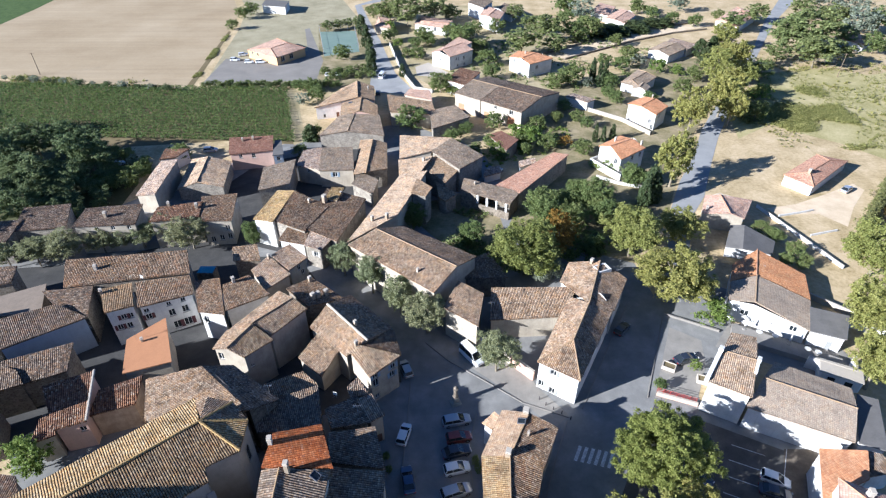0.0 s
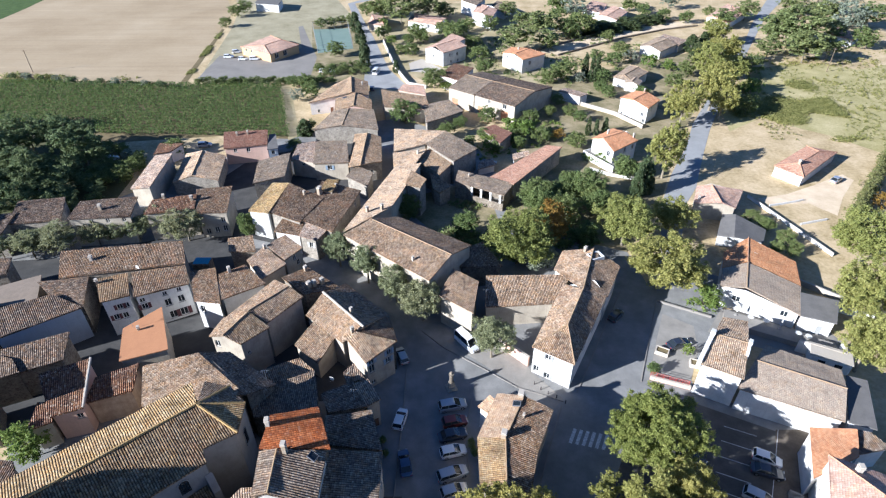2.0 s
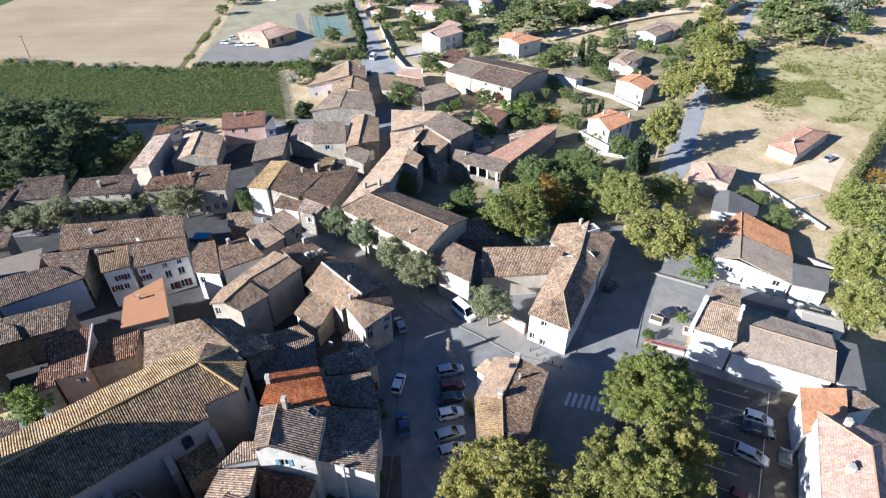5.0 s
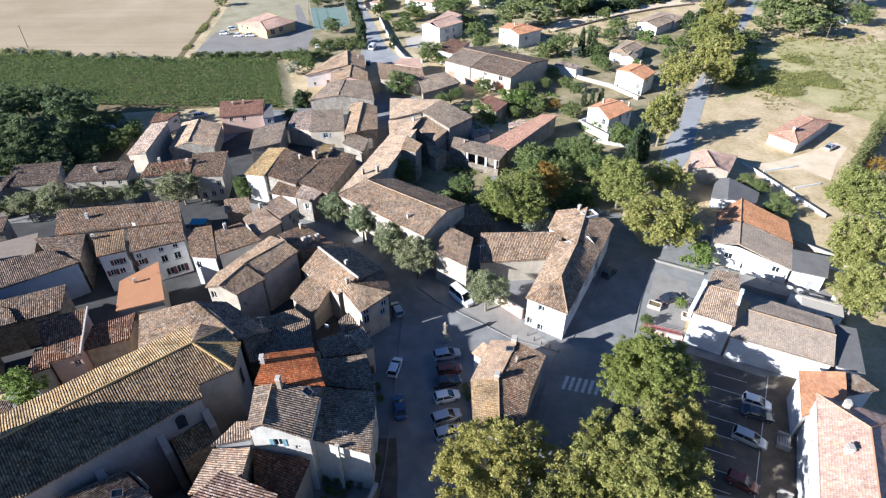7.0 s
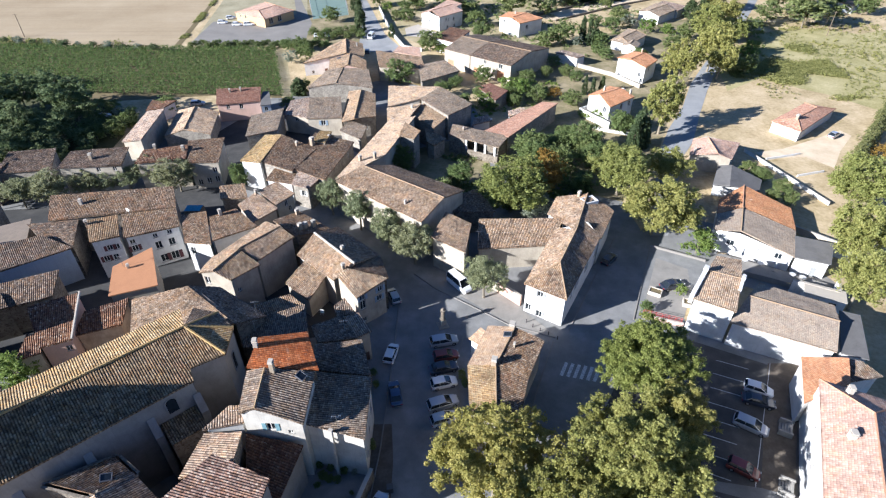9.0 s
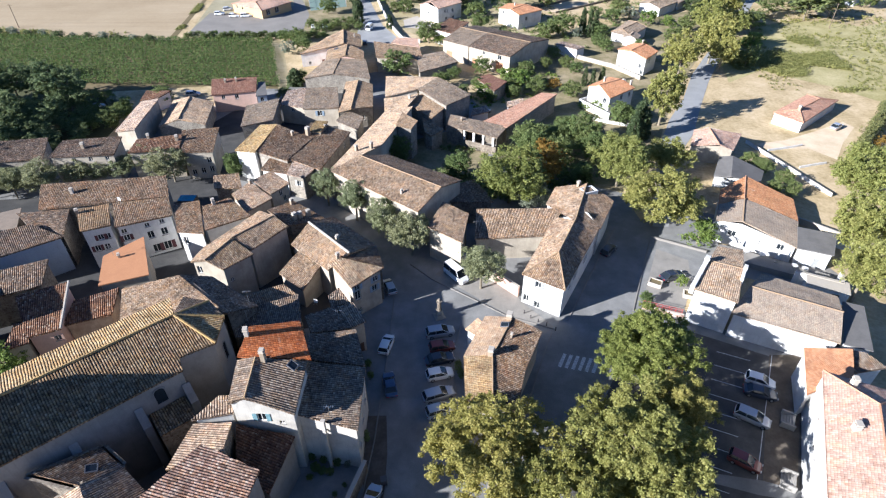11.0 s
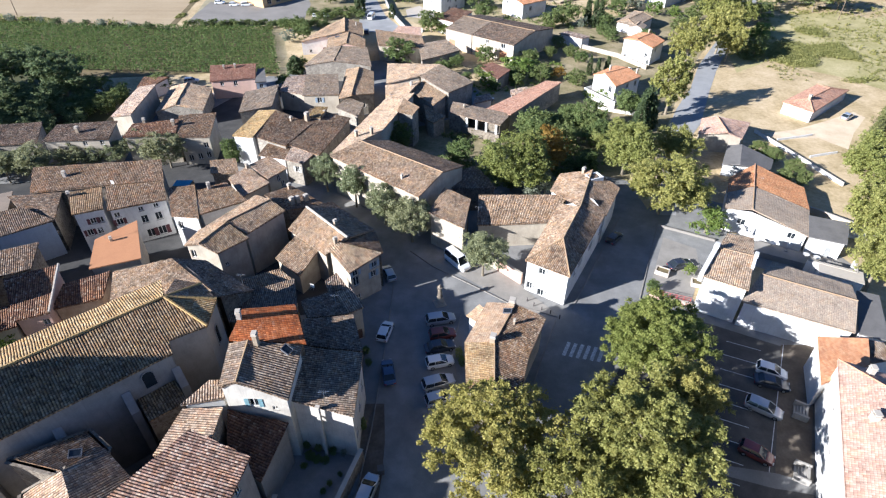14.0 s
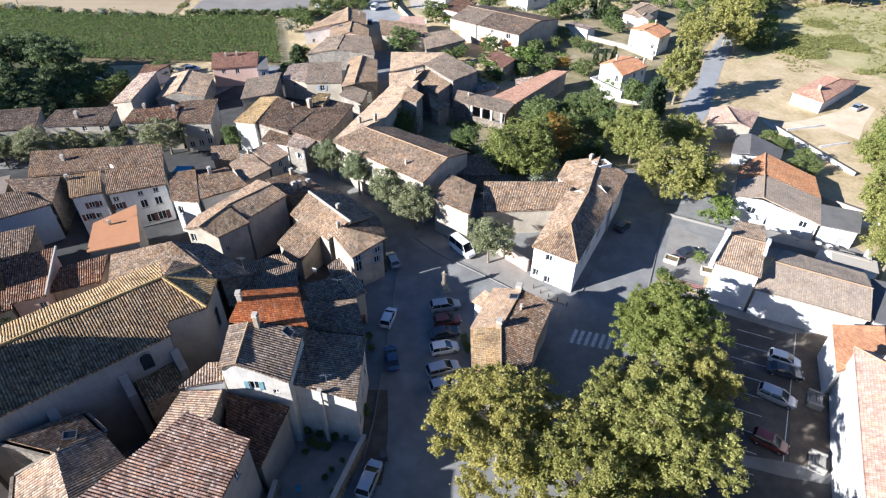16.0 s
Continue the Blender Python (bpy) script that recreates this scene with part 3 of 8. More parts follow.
def wall(parent, mat, a, b, za, zb, base, peak=None, holes=(), shut=None):
    """One wall from a to b (plan), its top from za to zb or over a peak (s, z); holes: (s, z, w, h, kind) cut through with reveals."""
    a, b = Vector(a[:2]), Vector(b[:2])
    L = (b - a).length
    if L < 0.3:
        return
    d = (b - a) / L
    verts, faces = [], []

    def add(s, z, y=0.0):
        verts.append((s, y, z))
        return len(verts) - 1

    low = min(za, zb) - 0.05
    holes = [(s, min(z, low - 0.15 - h), w, h, k) for s, z, w, h, k in holes if s > 0.1 and s + w < L - 0.1]
    ss = sorted({0.0, L, *[h[0] for h in holes], *[h[0] + h[2] for h in holes]})
    zs = sorted({base, low, *[h[1] for h in holes], *[h[1] + h[3] for h in holes]})
    for s0, s1 in zip(ss, ss[1:]):
        for z0, z1 in zip(zs, zs[1:]):
            cs, cz = (s0 + s1) / 2, (z0 + z1) / 2
            if any(h[0] < cs < h[0] + h[2] and h[1] < cz < h[1] + h[3] for h in holes):
                continue
            faces.append((add(s0, z0), add(s1, z0), add(s1, z1), add(s0, z1)))
    top = [add(0, low), add(L, low), add(L, zb)] + ([add(*peak)] if peak else []) + [add(0, za)]
    faces.append(tuple(top))
    for s, z, w, h, _ in holes:
        c = [(s, z), (s + w, z), (s + w, z + h), (s, z + h)]
        for (s0, z0), (s1, z1) in zip(c, c[1:] + c[:1]):
            faces.append((add(s0, z0), add(s0, z0, 0.28), add(s1, z1, 0.28), add(s1, z1)))
    # inner skin, so that the wall has a thickness at its top
    faces.append((add(0, za - 0.01), add(0, za - 0.01, 0.3), add(L, zb - 0.01, 0.3), add(L, zb - 0.01)))
    place = Matrix.Translation((a.x, a.y, 0)) @ Matrix.Rotation(math.atan2(d.y, d.x), 4, "Z")
    ob = part_mesh("wall", mesh_of("wall", verts, faces, mat), parent, "", place)
    for s, z, w, h, kind in holes:
        fm, g, sm, sim = window_meshes(w, h, shut if kind == "s" else None)
        at = place @ Matrix.Translation((s, 0, z))
        if kind == "d":
            bm = bmesh.new()
            box(bm, 0.02, 0.08, 0, w - 0.02, 0.16, h - 0.02, 0.01)
            o = part("door", bm, SHUTTERS[shut or "brown"], parent)
            o.matrix_basis = at
            continue
        wo = part_mesh("window", fm, parent, "", at)
        part_mesh("pane", g, wo)
        part_mesh("window_sill", sim, wo)
        if sm:
            part_mesh("shutter", sm, wo, "", pose(-w / 2 - 0.02, 0, 0))
            part_mesh("shutter", sm, wo, "", pose(w + 0.02, 0, 0))
    return ob


def chimney(parent, x, y, z0, z1, mat, w=0.55, d=0.7, rz=0):
    bm = bmesh.new()
    box(bm, -w / 2, -d / 2, z0, w / 2, d / 2, z1, 0.02)
    ob = part("chimney", bm, mat, parent)
    ob.matrix_basis = pose(x, y, 0, 0, 0, rz)
    bm = bmesh.new()
    box(bm, -w / 2 - 0.07, -d / 2 - 0.07, z1, w / 2 + 0.07, d / 2 + 0.07, z1 + 0.08, 0.01)
    for k in (-1, 1):
        box(bm, -w / 2 + 0.04, k * d * 0.35 - 0.06, z1 + 0.08, w / 2 - 0.04, k * d * 0.35 + 0.06, z1 + 0.3)
    box(bm, -w / 2 - 0.03, -d / 2 - 0.03, z1 + 0.3, w / 2 + 0.03, d / 2 + 0.03, z1 + 0.36, 0.01)
    part("chimney_cap", bm, MORTAR, ob)


RIDGE_YELLOW = plaster_material("ridge_lichened", (0.4, 0.265, 0.105), (0.25, 0.18, 0.1), 0.8, 2.5)
RIDGE_RED = plaster_material("ridge_red_clay", (0.46, 0.24, 0.14), (0.4, 0.28, 0.2), 0.6, 2.5)
FLAT_ROOFS = {"terrace": TERRACE, "terrace2": BROWNFLAT, "metal": SHEET}
# machine-made tiles lie flatter than the old half-round ones
SMOOTH = {"maroon": 0.03, "ash": 0.055, "tan": 0.06, "sunny": 0.065, "island": 0.06, "patched": 0.008, "beige": 0.01, "salmon": 0.012, "orange": 0.014, "orange2": 0.014, "orange3": 0.02, "red": 0.055, "white": 0.05}
HOUSE_COUNT = [0]


def roof_piece(name, verts, faces, uvs, mat, parent):
    me = mesh_of(name, verts, faces, mat)
    lay = me.uv_layers.new(name="tiles")
    idx = np.empty(len(me.loops), dtype=np.int32)
    me.loops.foreach_get("vertex_index", idx)
    lay.data.foreach_set("uv", np.array(uvs, dtype=np.float32)[idx].ravel())
    return part_mesh(name, me, parent)


def house(label, tile, wall_key, q, ridge=None, axis="ew", ends="gg", base=0.0, verge=0, shut="brown", holes=None, chim=(), sky=(), ant=(), over=0.28, name="house", parent=None, first=None):
    """A house over the eave corners q (south-west, south-east, north-east, north-west), with a lean-to, gabled or hipped roof.
    ridge: its two ends; axis: 'ns' from the south side to the north side, 'ew' from west to east; ends: g gable, h hip; first: other tiles for the first slope."""
    HOUSE_COUNT[0] += 1
    seed = HOUSE_COUNT[0]
    ob = parent or thing(name, label, "house")
    mat = WALLS.get(wall_key, WALLS["stone"])
    near = min(math.hypot(p[0] * 0.8, p[1]) for p in q)
    period, rows, samples = (0.285, 4, 6) if near < 70 else (0.28, 3, 5) if near < 130 else (0.285, 2, 4)
    q = [Vector(p) for p in q]
    flat = tile in FLAT_ROOFS
    caps = []
    peaks = {}
    if ridge is None:
        zs = [(q[i].z + q[(i + 1) % 4].z) / 2 for i in range(4)]
        e = zs.index(min(zs))
        polys = [[q[e], q[(e + 1) % 4], q[(e + 2) % 4], q[(e + 3) % 4]]]
    else:
        r0, r1 = Vector(ridge[0]), Vector(ridge[1])
        if axis == "ns":
            s0, s1 = 0, 2
            polys = [[q[3], q[0], r0, r1], [q[1], q[2], r1, r0]]
        else:
            s0, s1 = 3, 1
            polys = [[q[0], q[1], r1, r0], [q[2], q[3], r0, r1]]
        caps = [(r0, r1)]
        for k, (s, r) in enumerate(((s0, r0), (s1, r1))):
            if ends[k] == "h":
                polys.append([q[s], q[(s + 1) % 4], r])
                caps += [(q[s], r), (q[(s + 1) % 4], r)]
            else:
                peaks[s] = r
    roof = None
    for p in polys:
        kind = first if first and p is polys[0] else tile
        tmat = FLAT_ROOFS.get(kind) or TILES[kind]
        verts, faces, uvs = [], [], []
        if flat:
            verts, uvs, faces = [tuple(v) for v in p], [(v[0], v[1]) for v in p], [tuple(range(len(p)))]
        else:
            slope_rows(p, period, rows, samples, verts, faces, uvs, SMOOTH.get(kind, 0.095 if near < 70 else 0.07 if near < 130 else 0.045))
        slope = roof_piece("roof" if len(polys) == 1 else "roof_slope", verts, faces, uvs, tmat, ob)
        roof = roof or slope
        verts, faces, uvs = [], [], []
        slab(p, verts, faces, uvs, *((0.0, 0.2) if flat else (0.05, 0.25)))
        roof_piece("roof_deck", verts, faces, uvs, tmat, slope)
    if caps and not flat:
        v2, f2 = [], []
        for a, b in caps:
            up = Vector((0, 0, 0.06))
            n = max(1, int((b - a).length / 0.45))
            for i in range(n):
                p0, p1 = a + (b - a) * (i / n), a + (b - a) * ((i + 1.12) / n)
                tube(p0 + up, p1 + up - Vector((0, 0, 0.03)), 0.11, v2, f2, 5)
        part_mesh("ridge_tiles", mesh_of("ridge_tiles", v2, f2, RIDGE if tile in ("island", "tan", "ash", "sunny", "lichen", "old", "yellow", "nave", "brown", "pale", "grey", "dark", "beige", "mottled") else RIDGE_RED), roof)
    if verge:
        v2, f2 = [], []
        for a, b in (caps or [(q[1], q[2])])[:1]:
            tube(a + Vector((0, 0, 0.1)), b + Vector((0, 0, 0.1)), 0.2, v2, f2, 6)
        part_mesh("verge", mesh_of("verge", v2, f2, MORTAR), roof, "white mortared verge")
    # walls
    w = [Vector(p) for p in inset(q, over)]
    for i in range(4):
        a, b = w[i], w[(i + 1) % 4]
        L = (b - a).to_2d().length
        za, zb = a.z - 0.22, b.z - 0.22
        peak = None
        if i in peaks:
            r = peaks[i]
            s = (r.to_2d() - a.to_2d()).dot((b - a).to_2d().normalized())
            peak = (min(max(s, 0.1), L - 0.1), r.z - 0.22)
        if wall_key == "open" and i == 0:
            continue
        hs = ()
        if holes and i in holes:
            hs = holes[i]
        wall(ob, mat, a, b, za, zb, base, peak, hs, shut)
    turn = math.degrees(math.atan2(q[1].y - q[0].y, q[1].x - q[0].x))
    for x, y, z, up, size in chim:
        chimney(ob, x, y, z - 0.7, z + up * 0.85, STACK if first else (STACK, MORTAR, STACK)[seed % 3], size * 0.85, size, turn)
    for x, y, z, nx, ny, nz in sky:
        nv = Vector((nx, ny, nz))
        m = Matrix.Translation(Vector((x, y, z)) + nv * 0.1) @ nv.to_track_quat("Z", "Y").to_matrix().to_4x4()
        bm = bmesh.new()
        for c in ((-0.5, -0.6, -0.4, 0.6), (0.4, -0.6, 0.5, 0.6), (-0.4, -0.6, 0.4, -0.5), (-0.4, 0.5, 0.4, 0.6)):
            box(bm, c[0], c[1], -0.1, c[2], c[3], 0.07, 0.01)
        o = part("roof_window", bm, FRAME_DARK, ob)
        o.matrix_basis = m
        part_mesh("pane", mesh_of("pane", [(-0.4, -0.5, 0.03), (0.4, -0.5, 0.03), (0.4, 0.5, 0.03), (-0.4, 0.5, 0.03)], [(0, 1, 2, 3)], GLASS), o)
    for x, y, z in ant:
        v2, f2 = [], []
        tube((0, 0, -0.3), (0, 0, 2.1), 0.03, v2, f2, 5)
        tube((-0.6, 0, 2.0), (0.6, 0.1, 2.0), 0.02, v2, f2, 4)
        for k in range(5):
            tube((-0.5 + k * 0.25, -0.3 + 0.03 * k, 2.0), (-0.5 + k * 0.25, 0.35 - 0.03 * k, 2.0), 0.012, v2, f2, 4)
        part_mesh("aerial", mesh_of("aerial", v2, f2, RIM), ob, "thin metal television aerial", pose(x, y, z))
    return ob


# ---- ground ----
def patch(name, label, mat, z, pts, kind="structure"):
    """A flat piece of ground of its own, lying just above the sheet."""
    bm = bmesh.new()
    vs = [bm.verts.new((x, y, z)) for x, y in pts]
    f = bm.faces.new(vs)
    if f.normal.z < 0 or True:
        bm.normal_update()
        if f.normal.z < 0:
            f.normal_flip()
    bmesh.ops.triangulate(bm, faces=bm.faces[:])
    me = bpy.data.meshes.new(name)
    bm.to_mesh(me)
    bm.free()
    me.materials.append(mat)
    return tagged(new(name, me), label, name.split("_")[0], kind=kind)


gm = mesh_of("ground", [(-3000, -3000, 0), (3000, -3000, 0), (3000, 4000, 0), (-3000, 4000, 0)], [(0, 1, 2, 3)], DRY)
tagged(new("ground", gm), "dry grass and earth round a village", "ground", kind="structure")
patch('road_1', 'worn grey asphalt of the village streets and square', ASPHALT, 0.012, [(-48.8, 25.9), (35.3, 26.2), (56.6, 49.6), (41.8, 58.8), (42.8, 78.3), (41.1, 96.3), (31.0, 108.6), (18.9, 120.0), (10.5, 151.8), (-12.3, 170.2), (-45.8, 156.9), (-61.4, 141.2), (-82.4, 118.6), (-108.0, 110.8), (-71.9, 60.6)])
patch('field_1', 'pale harvested stubble field', STUBBLE, 0.02, [(-94.9, 203.6), (-100.5, 270.4), (-105.6, 308.7), (-150.0, 420.0), (-190.0, 620.0), (-600.0, 620.0), (-500.0, 215.0), (-171.8, 216.2), (-134.7, 207.9)])
patch('field_2', 'green field at the far edge of the stubble', VINEGROUND, 0.03, [(-219.7, 274.9), (-217.8, 288.8), (-218.2, 317.8), (-220.4, 346.5), (-150.0, 420.0), (-260.0, 470.0), (-450.0, 420.0)])
patch('field_3', 'brown earth of the vineyard', SOIL, 0.025, [(-141.8, 168.9), (-97.9, 152.6), (-65.8, 157.1), (-44.8, 154.7), (-57.4, 199.4), (-93.8, 200.7), (-132.6, 203.8), (-167.8, 209.9), (-420.0, 215.0), (-330.0, 130.0)])
patch('track', 'pale earth track beside the vines', SCRUB, 0.03, [(-44.6, 153.9), (-41.8, 157.0), (-49.0, 183.5), (-53.3, 199.4), (-57.7, 200.5), (-51.4, 178.6)])
patch('car_park_1', 'grey gravel car park of the hall', GRAVEL, 0.022, [(-90.0, 206.5), (-48.0, 209.9), (-49.3, 232.5), (-64.3, 281.7), (-66.1, 279.7), (-58.2, 246.2), (-70.0, 229.8), (-90.2, 235.7)])
patch('court', 'faded green sports court', COURT, 0.03, [(-49.9, 238.4), (-35.9, 244.5), (-41.9, 276.7), (-58.2, 274.9)])
patch('road_2', 'grey country road leaving the village', ROADTOP, 0.03, [(-19.2, 196.4), (-9.0, 194.7), (-18.6, 217.3), (-22.6, 234.6), (-28.9, 262.8), (-36.2, 291.7), (-44.5, 326.4), (-25.0, 345.0), (-35.0, 345.0), (-48.2, 326.5), (-39.8, 286.5), (-32.8, 258.4), (-29.1, 234.6), (-27.2, 205.0), (-23.3, 196.4)])
patch('road_3', 'grey road lined with plane trees', ROADTOP, 0.031, [(43.7, 83.8), (55.2, 116.4), (63.0, 132.0), (72.0, 146.7), (80.4, 163.8), (89.6, 178.7), (136.8, 253.2), (158.1, 290.4), (188.1, 337.7), (197.6, 337.7), (163.1, 290.3), (140.5, 253.2), (92.1, 173.4), (84.0, 159.2), (75.6, 142.7), (66.4, 123.8), (61.3, 116.3), (46.9, 83.7)])
patch('yard', 'pale dirt yard round a bungalow', DIRT, 0.02, [(79.8, 118.4), (87.9, 120.3), (97.6, 124.9), (108.3, 130.6), (109.4, 127.3), (101.4, 118.6), (95.2, 110.2), (91.3, 115.9), (81.3, 115.4)])
patch('lane', 'pale dirt lane past the villas', DIRT, 0.018, [(41.7, 239.4), (82.5, 269.3), (123.5, 288.5), (130.2, 284.4), (85.8, 262.1), (50.4, 234.9)])
patch('garden_1', 'dry garden ground among shrubs', GARDEN, 0.016, [(15.0, 108.8), (41.1, 96.3), (55.0, 116.4), (70.9, 150.8), (94.3, 189.8), (122.4, 245.2), (45.1, 204.7), (17.6, 173.7), (27.9, 155.7)])
patch('garden_2', 'dry garden ground round the villas', SCRUB, 0.015, [(-19.0, 224.0), (-5.2, 204.9), (44.1, 198.9), (41.7, 239.4), (56.7, 271.3), (35.5, 325.8), (-26.0, 326.3), (-34.5, 302.5)])
patch('car_park_2', 'dark asphalt car park', PARKTOP, 0.016, [(12.0, 8.0), (46.0, 8.0), (46.0, 26.5), (56.3, 47.5), (40.7, 55.7), (34.1, 58.8), (14.7, 26.2)])
patch('pavement_3', 'worn pale pavement across the car park', ASPHALT, 0.036, [(34.4, 30.5), (35.7, 31.6), (41.0, 30.6), (45.2, 29.1), (44.4, 27.9), (39.7, 28.8)])
patch('meadow', 'green scrub meadow', MEADOW, 0.014, [(89.7, 158.2), (103.9, 168.3), (111.2, 161.1), (118.4, 155.1), (128.0, 141.1), (147.6, 104.0), (300.0, 150.0), (330.0, 280.0), (163.6, 214.1), (153.0, 221.1), (137.4, 221.4), (121.9, 212.2), (104.0, 192.0), (94.3, 176.1)])
patch('forecourt', 'pale paved forecourt', PAVING, 0.03, [(34.6, 60.2), (40.9, 58.8), (45.5, 67.0), (47.0, 73.2), (42.3, 76.6), (39.2, 70.1)])
patch('pavement_1', 'pale paving beside the square', PAVING, 0.034, [(1.2, 69.9), (12.4, 59.9), (17.2, 54.2), (19.9, 56.8), (15.6, 62.5), (13.7, 67.5), (6.5, 73.8)])
patch('street', 'grey asphalt street beside the forecourt', ASPHALT, 0.018, [(32.9, 64.1), (45.6, 62.8), (53.5, 76.7), (60.5, 86.0), (53.4, 90.0), (43.0, 86.9), (35.3, 76.5)])
patch('yard_1', 'shaded paving behind the hall', PAVING, 0.02, [(49.0, 71.7), (67.7, 61.6), (73.0, 65.8), (69.1, 77.7), (53.8, 77.6)])
patch('yard_2', 'rubble and dry earth of a backyard', GARDEN, 0.02, [(2.4, 99.6), (8.9, 88.6), (15.7, 96.2), (13.2, 118.8), (3.9, 126.0), (-0.2, 123.3), (-10.8, 118.5)])
patch('verge_1', 'bare brown earth strip beside the car park', EARTH, 0.022, [(51.1, 50.6), (56.1, 50.5), (52.2, 43.7), (44.1, 28.8), (40.0, 28.9), (45.6, 40.0)])
# dark patches stand in for the deep shade between the old houses
patch('alley_1', 'paving of the narrow alleys, darkened for their shade', SHADE_PAVING, 0.017, [(-102.3, 93.5), (-55.4, 99.0), (-31.8, 98.7), (-21.4, 83.3), (-12.3, 69.3), (-12.6, 58.0), (-30.0, 54.9), (-51.4, 65.8), (-67.6, 50.2), (-82.2, 58.8)])
patch('alley_2', 'paving between old houses, darkened for its shade', SHADE_PAVING, 0.017, [(-61.8, 120.9), (-52.0, 142.7), (-34.2, 150.3), (-21.1, 152.1), (-19.1, 106.4), (-33.2, 99.4), (-47.1, 104.4)])
patch('ditch', 'dark weedy ditch beside the field', SOIL, 0.034, [(-101.6, 276.0), (-100.2, 276.0), (-92.4, 203.2), (-94.8, 203.6)])
patch('pavement_2', 'brown paving beside the houses', EARTH, 0.03, [(-7.9, 40.5), (-5.3, 40.5), (-4.8, 34.9), (-4.8, 30.4), (-5.0, 27.7), (-7.2, 27.7), (-7.8, 35.0)])
patch('courtyard', 'dark worn paving of a walled courtyard', ASPHALT, 0.02, [(-16.9, 36.7), (-7.2, 32.6), (-8.5, 25.2), (-12.0, 13.5), (-17.0, 14.0), (-19.3, 25.1)])
patch('garden_3', 'green weedy ground beside the court', GARDEN, 0.013, [(-45.1, 197.7), (-25.8, 197.4), (-25.9, 225.5), (-35.1, 289.2), (-61.4, 289.7), (-54.5, 250.9)])
patch('wood_floor', 'dark olive ground under the pines', WOODLAND, 0.021, [(-142.0, 166.0), (-101.0, 154.0), (-88.0, 147.0), (-81.0, 131.0), (-80.0, 112.0), (-96.0, 109.5), (-112.0, 106.0), (-126.0, 118.0), (-150.0, 150.0)])
# one more patch of shade, laid over the street as dark ground
patch('alley_3', 'paving beside the clipped trees, darkened for its shade', SHADE_PAVING, 0.019, [(-72.0, 98.0), (-58.0, 97.0), (-42.0, 95.5), (-44.0, 106.0), (-53.0, 106.5), (-66.0, 101.5)])
patch('rough_grass', 'rough dry grass round the hall and the court', ROUGH, 0.011, [(-89.0, 204.6), (-97.5, 279.1), (-105.0, 319.5), (-118.0, 350.0), (-60.0, 350.0), (-37.9, 285.0), (-27.5, 208.5), (-48.3, 204.0)])
patch('driveway', 'pale concrete drive before a villa', MORTAR, 0.036, [(-11.2, 224.6), (-6.1, 230.2), (1.9, 217.9), (-2.7, 212.8), (-10.1, 214.7)])


# ---- the houses ----
house('tall house with bright red tiled roof beside the church', 'red', 'stone', [(-21.7, 38.7, 14.0), (-13.5, 39.7, 12.3), (-15.9, 45.7, 12.8), (-21.3, 43.1, 14.5)], chim=[(-21.3, 41.8, 14.3, 1.0, 0.6)])
house('white house with teal shutters and weathered grey tiles', 'grey', 'offwhite', [(-21.5, 33.1, 12.6), (-14.3, 32.8, 11.0), (-13.9, 39.5, 12.2), (-21.8, 38.7, 13.4)], [(-19.6, 33.4, 13.2), (-19.6, 38.7, 13.8)], 'ns', 'gg', holes={0: [(2.48, 10.24, 1.0, 1.3, 's'), (4.86, 8.78, 0.6, 0.6, 'p')]}, shut='teal', chim=[(-18.6, 38.5, 13.9, 1.3, 0.6)], sky=[(-15.39, 38.44, 12.59, 0.37, -0.19, 0.91)])
house('pale plastered house with grey tiles facing the square', 'grey', 'offwhite', [(-15.1, 34.2, 9.3), (-7.5, 32.6, 8.3), (-7.5, 41.7, 8.4), (-14.4, 41.3, 10.1)], holes={1: [(6.36, 4.04, 0.9, 1.4, 'p'), (3.7, 3.69, 0.9, 1.4, 'p'), (0.8, 2.73, 0.9, 1.6, 'p')]}, ant=[(-10.8, 34.0, 8.7)])
house('stone house under a dull grey tiled roof', 'grey', 'stone', [(-14.9, 42.9, 8.5), (-7.6, 42.3, 8.0), (-9.6, 49.0, 7.8), (-15.9, 47.5, 8.4)])
house('low stone house with dark weathered tiles', 'grey', 'stone', [(-15.9, 49.4, 6.8), (-10.6, 50.8, 6.2), (-13.1, 55.6, 6.2), (-17.5, 52.7, 6.8)], ant=[(-12.5, 52.1, 6.3)])
house('narrow house with pinkish tiles by the square', 'pale', 'cream', [(-10.7, 51.0, 6.0), (-8.6, 52.2, 6.2), (-10.9, 55.7, 6.6), (-13.0, 54.6, 6.6)], holes={0: [(0.65, 0.02, 0.9, 1.9, 'd')]}, shut='brown')
house('small lean-to with pinkish tiles', 'pale', 'cream', [(-14.1, 55.3, 6.2), (-11.3, 55.9, 6.2), (-13.3, 58.6, 7.0), (-14.7, 56.7, 7.0)])
house('corner house with brown tiles and blue shutters', 'brown', 'cream', [(-15.4, 63.5, 8.0), (-11.5, 58.8, 6.7), (-6.8, 62.8, 7.4), (-13.8, 63.9, 8.7)], holes={1: [(0.4, 3.41, 1.0, 1.7, 'p'), (3.61, 3.43, 0.9, 1.2, 's'), (3.89, 5.73, 0.9, 1.1, 's'), (0.46, 5.47, 0.9, 1.0, 's'), (0.59, 0.63, 0.8, 0.9, 'p')]}, shut='blue', chim=[(-14.0, 63.8, 8.5, 0.9, 0.5)])
house('rear wing with dark tiles on a street corner', 'old', 'stone', [(-13.7, 64.2, 8.6), (-6.8, 63.1, 7.3), (-8.5, 69.4, 6.4), (-11.4, 70.2, 6.6)])
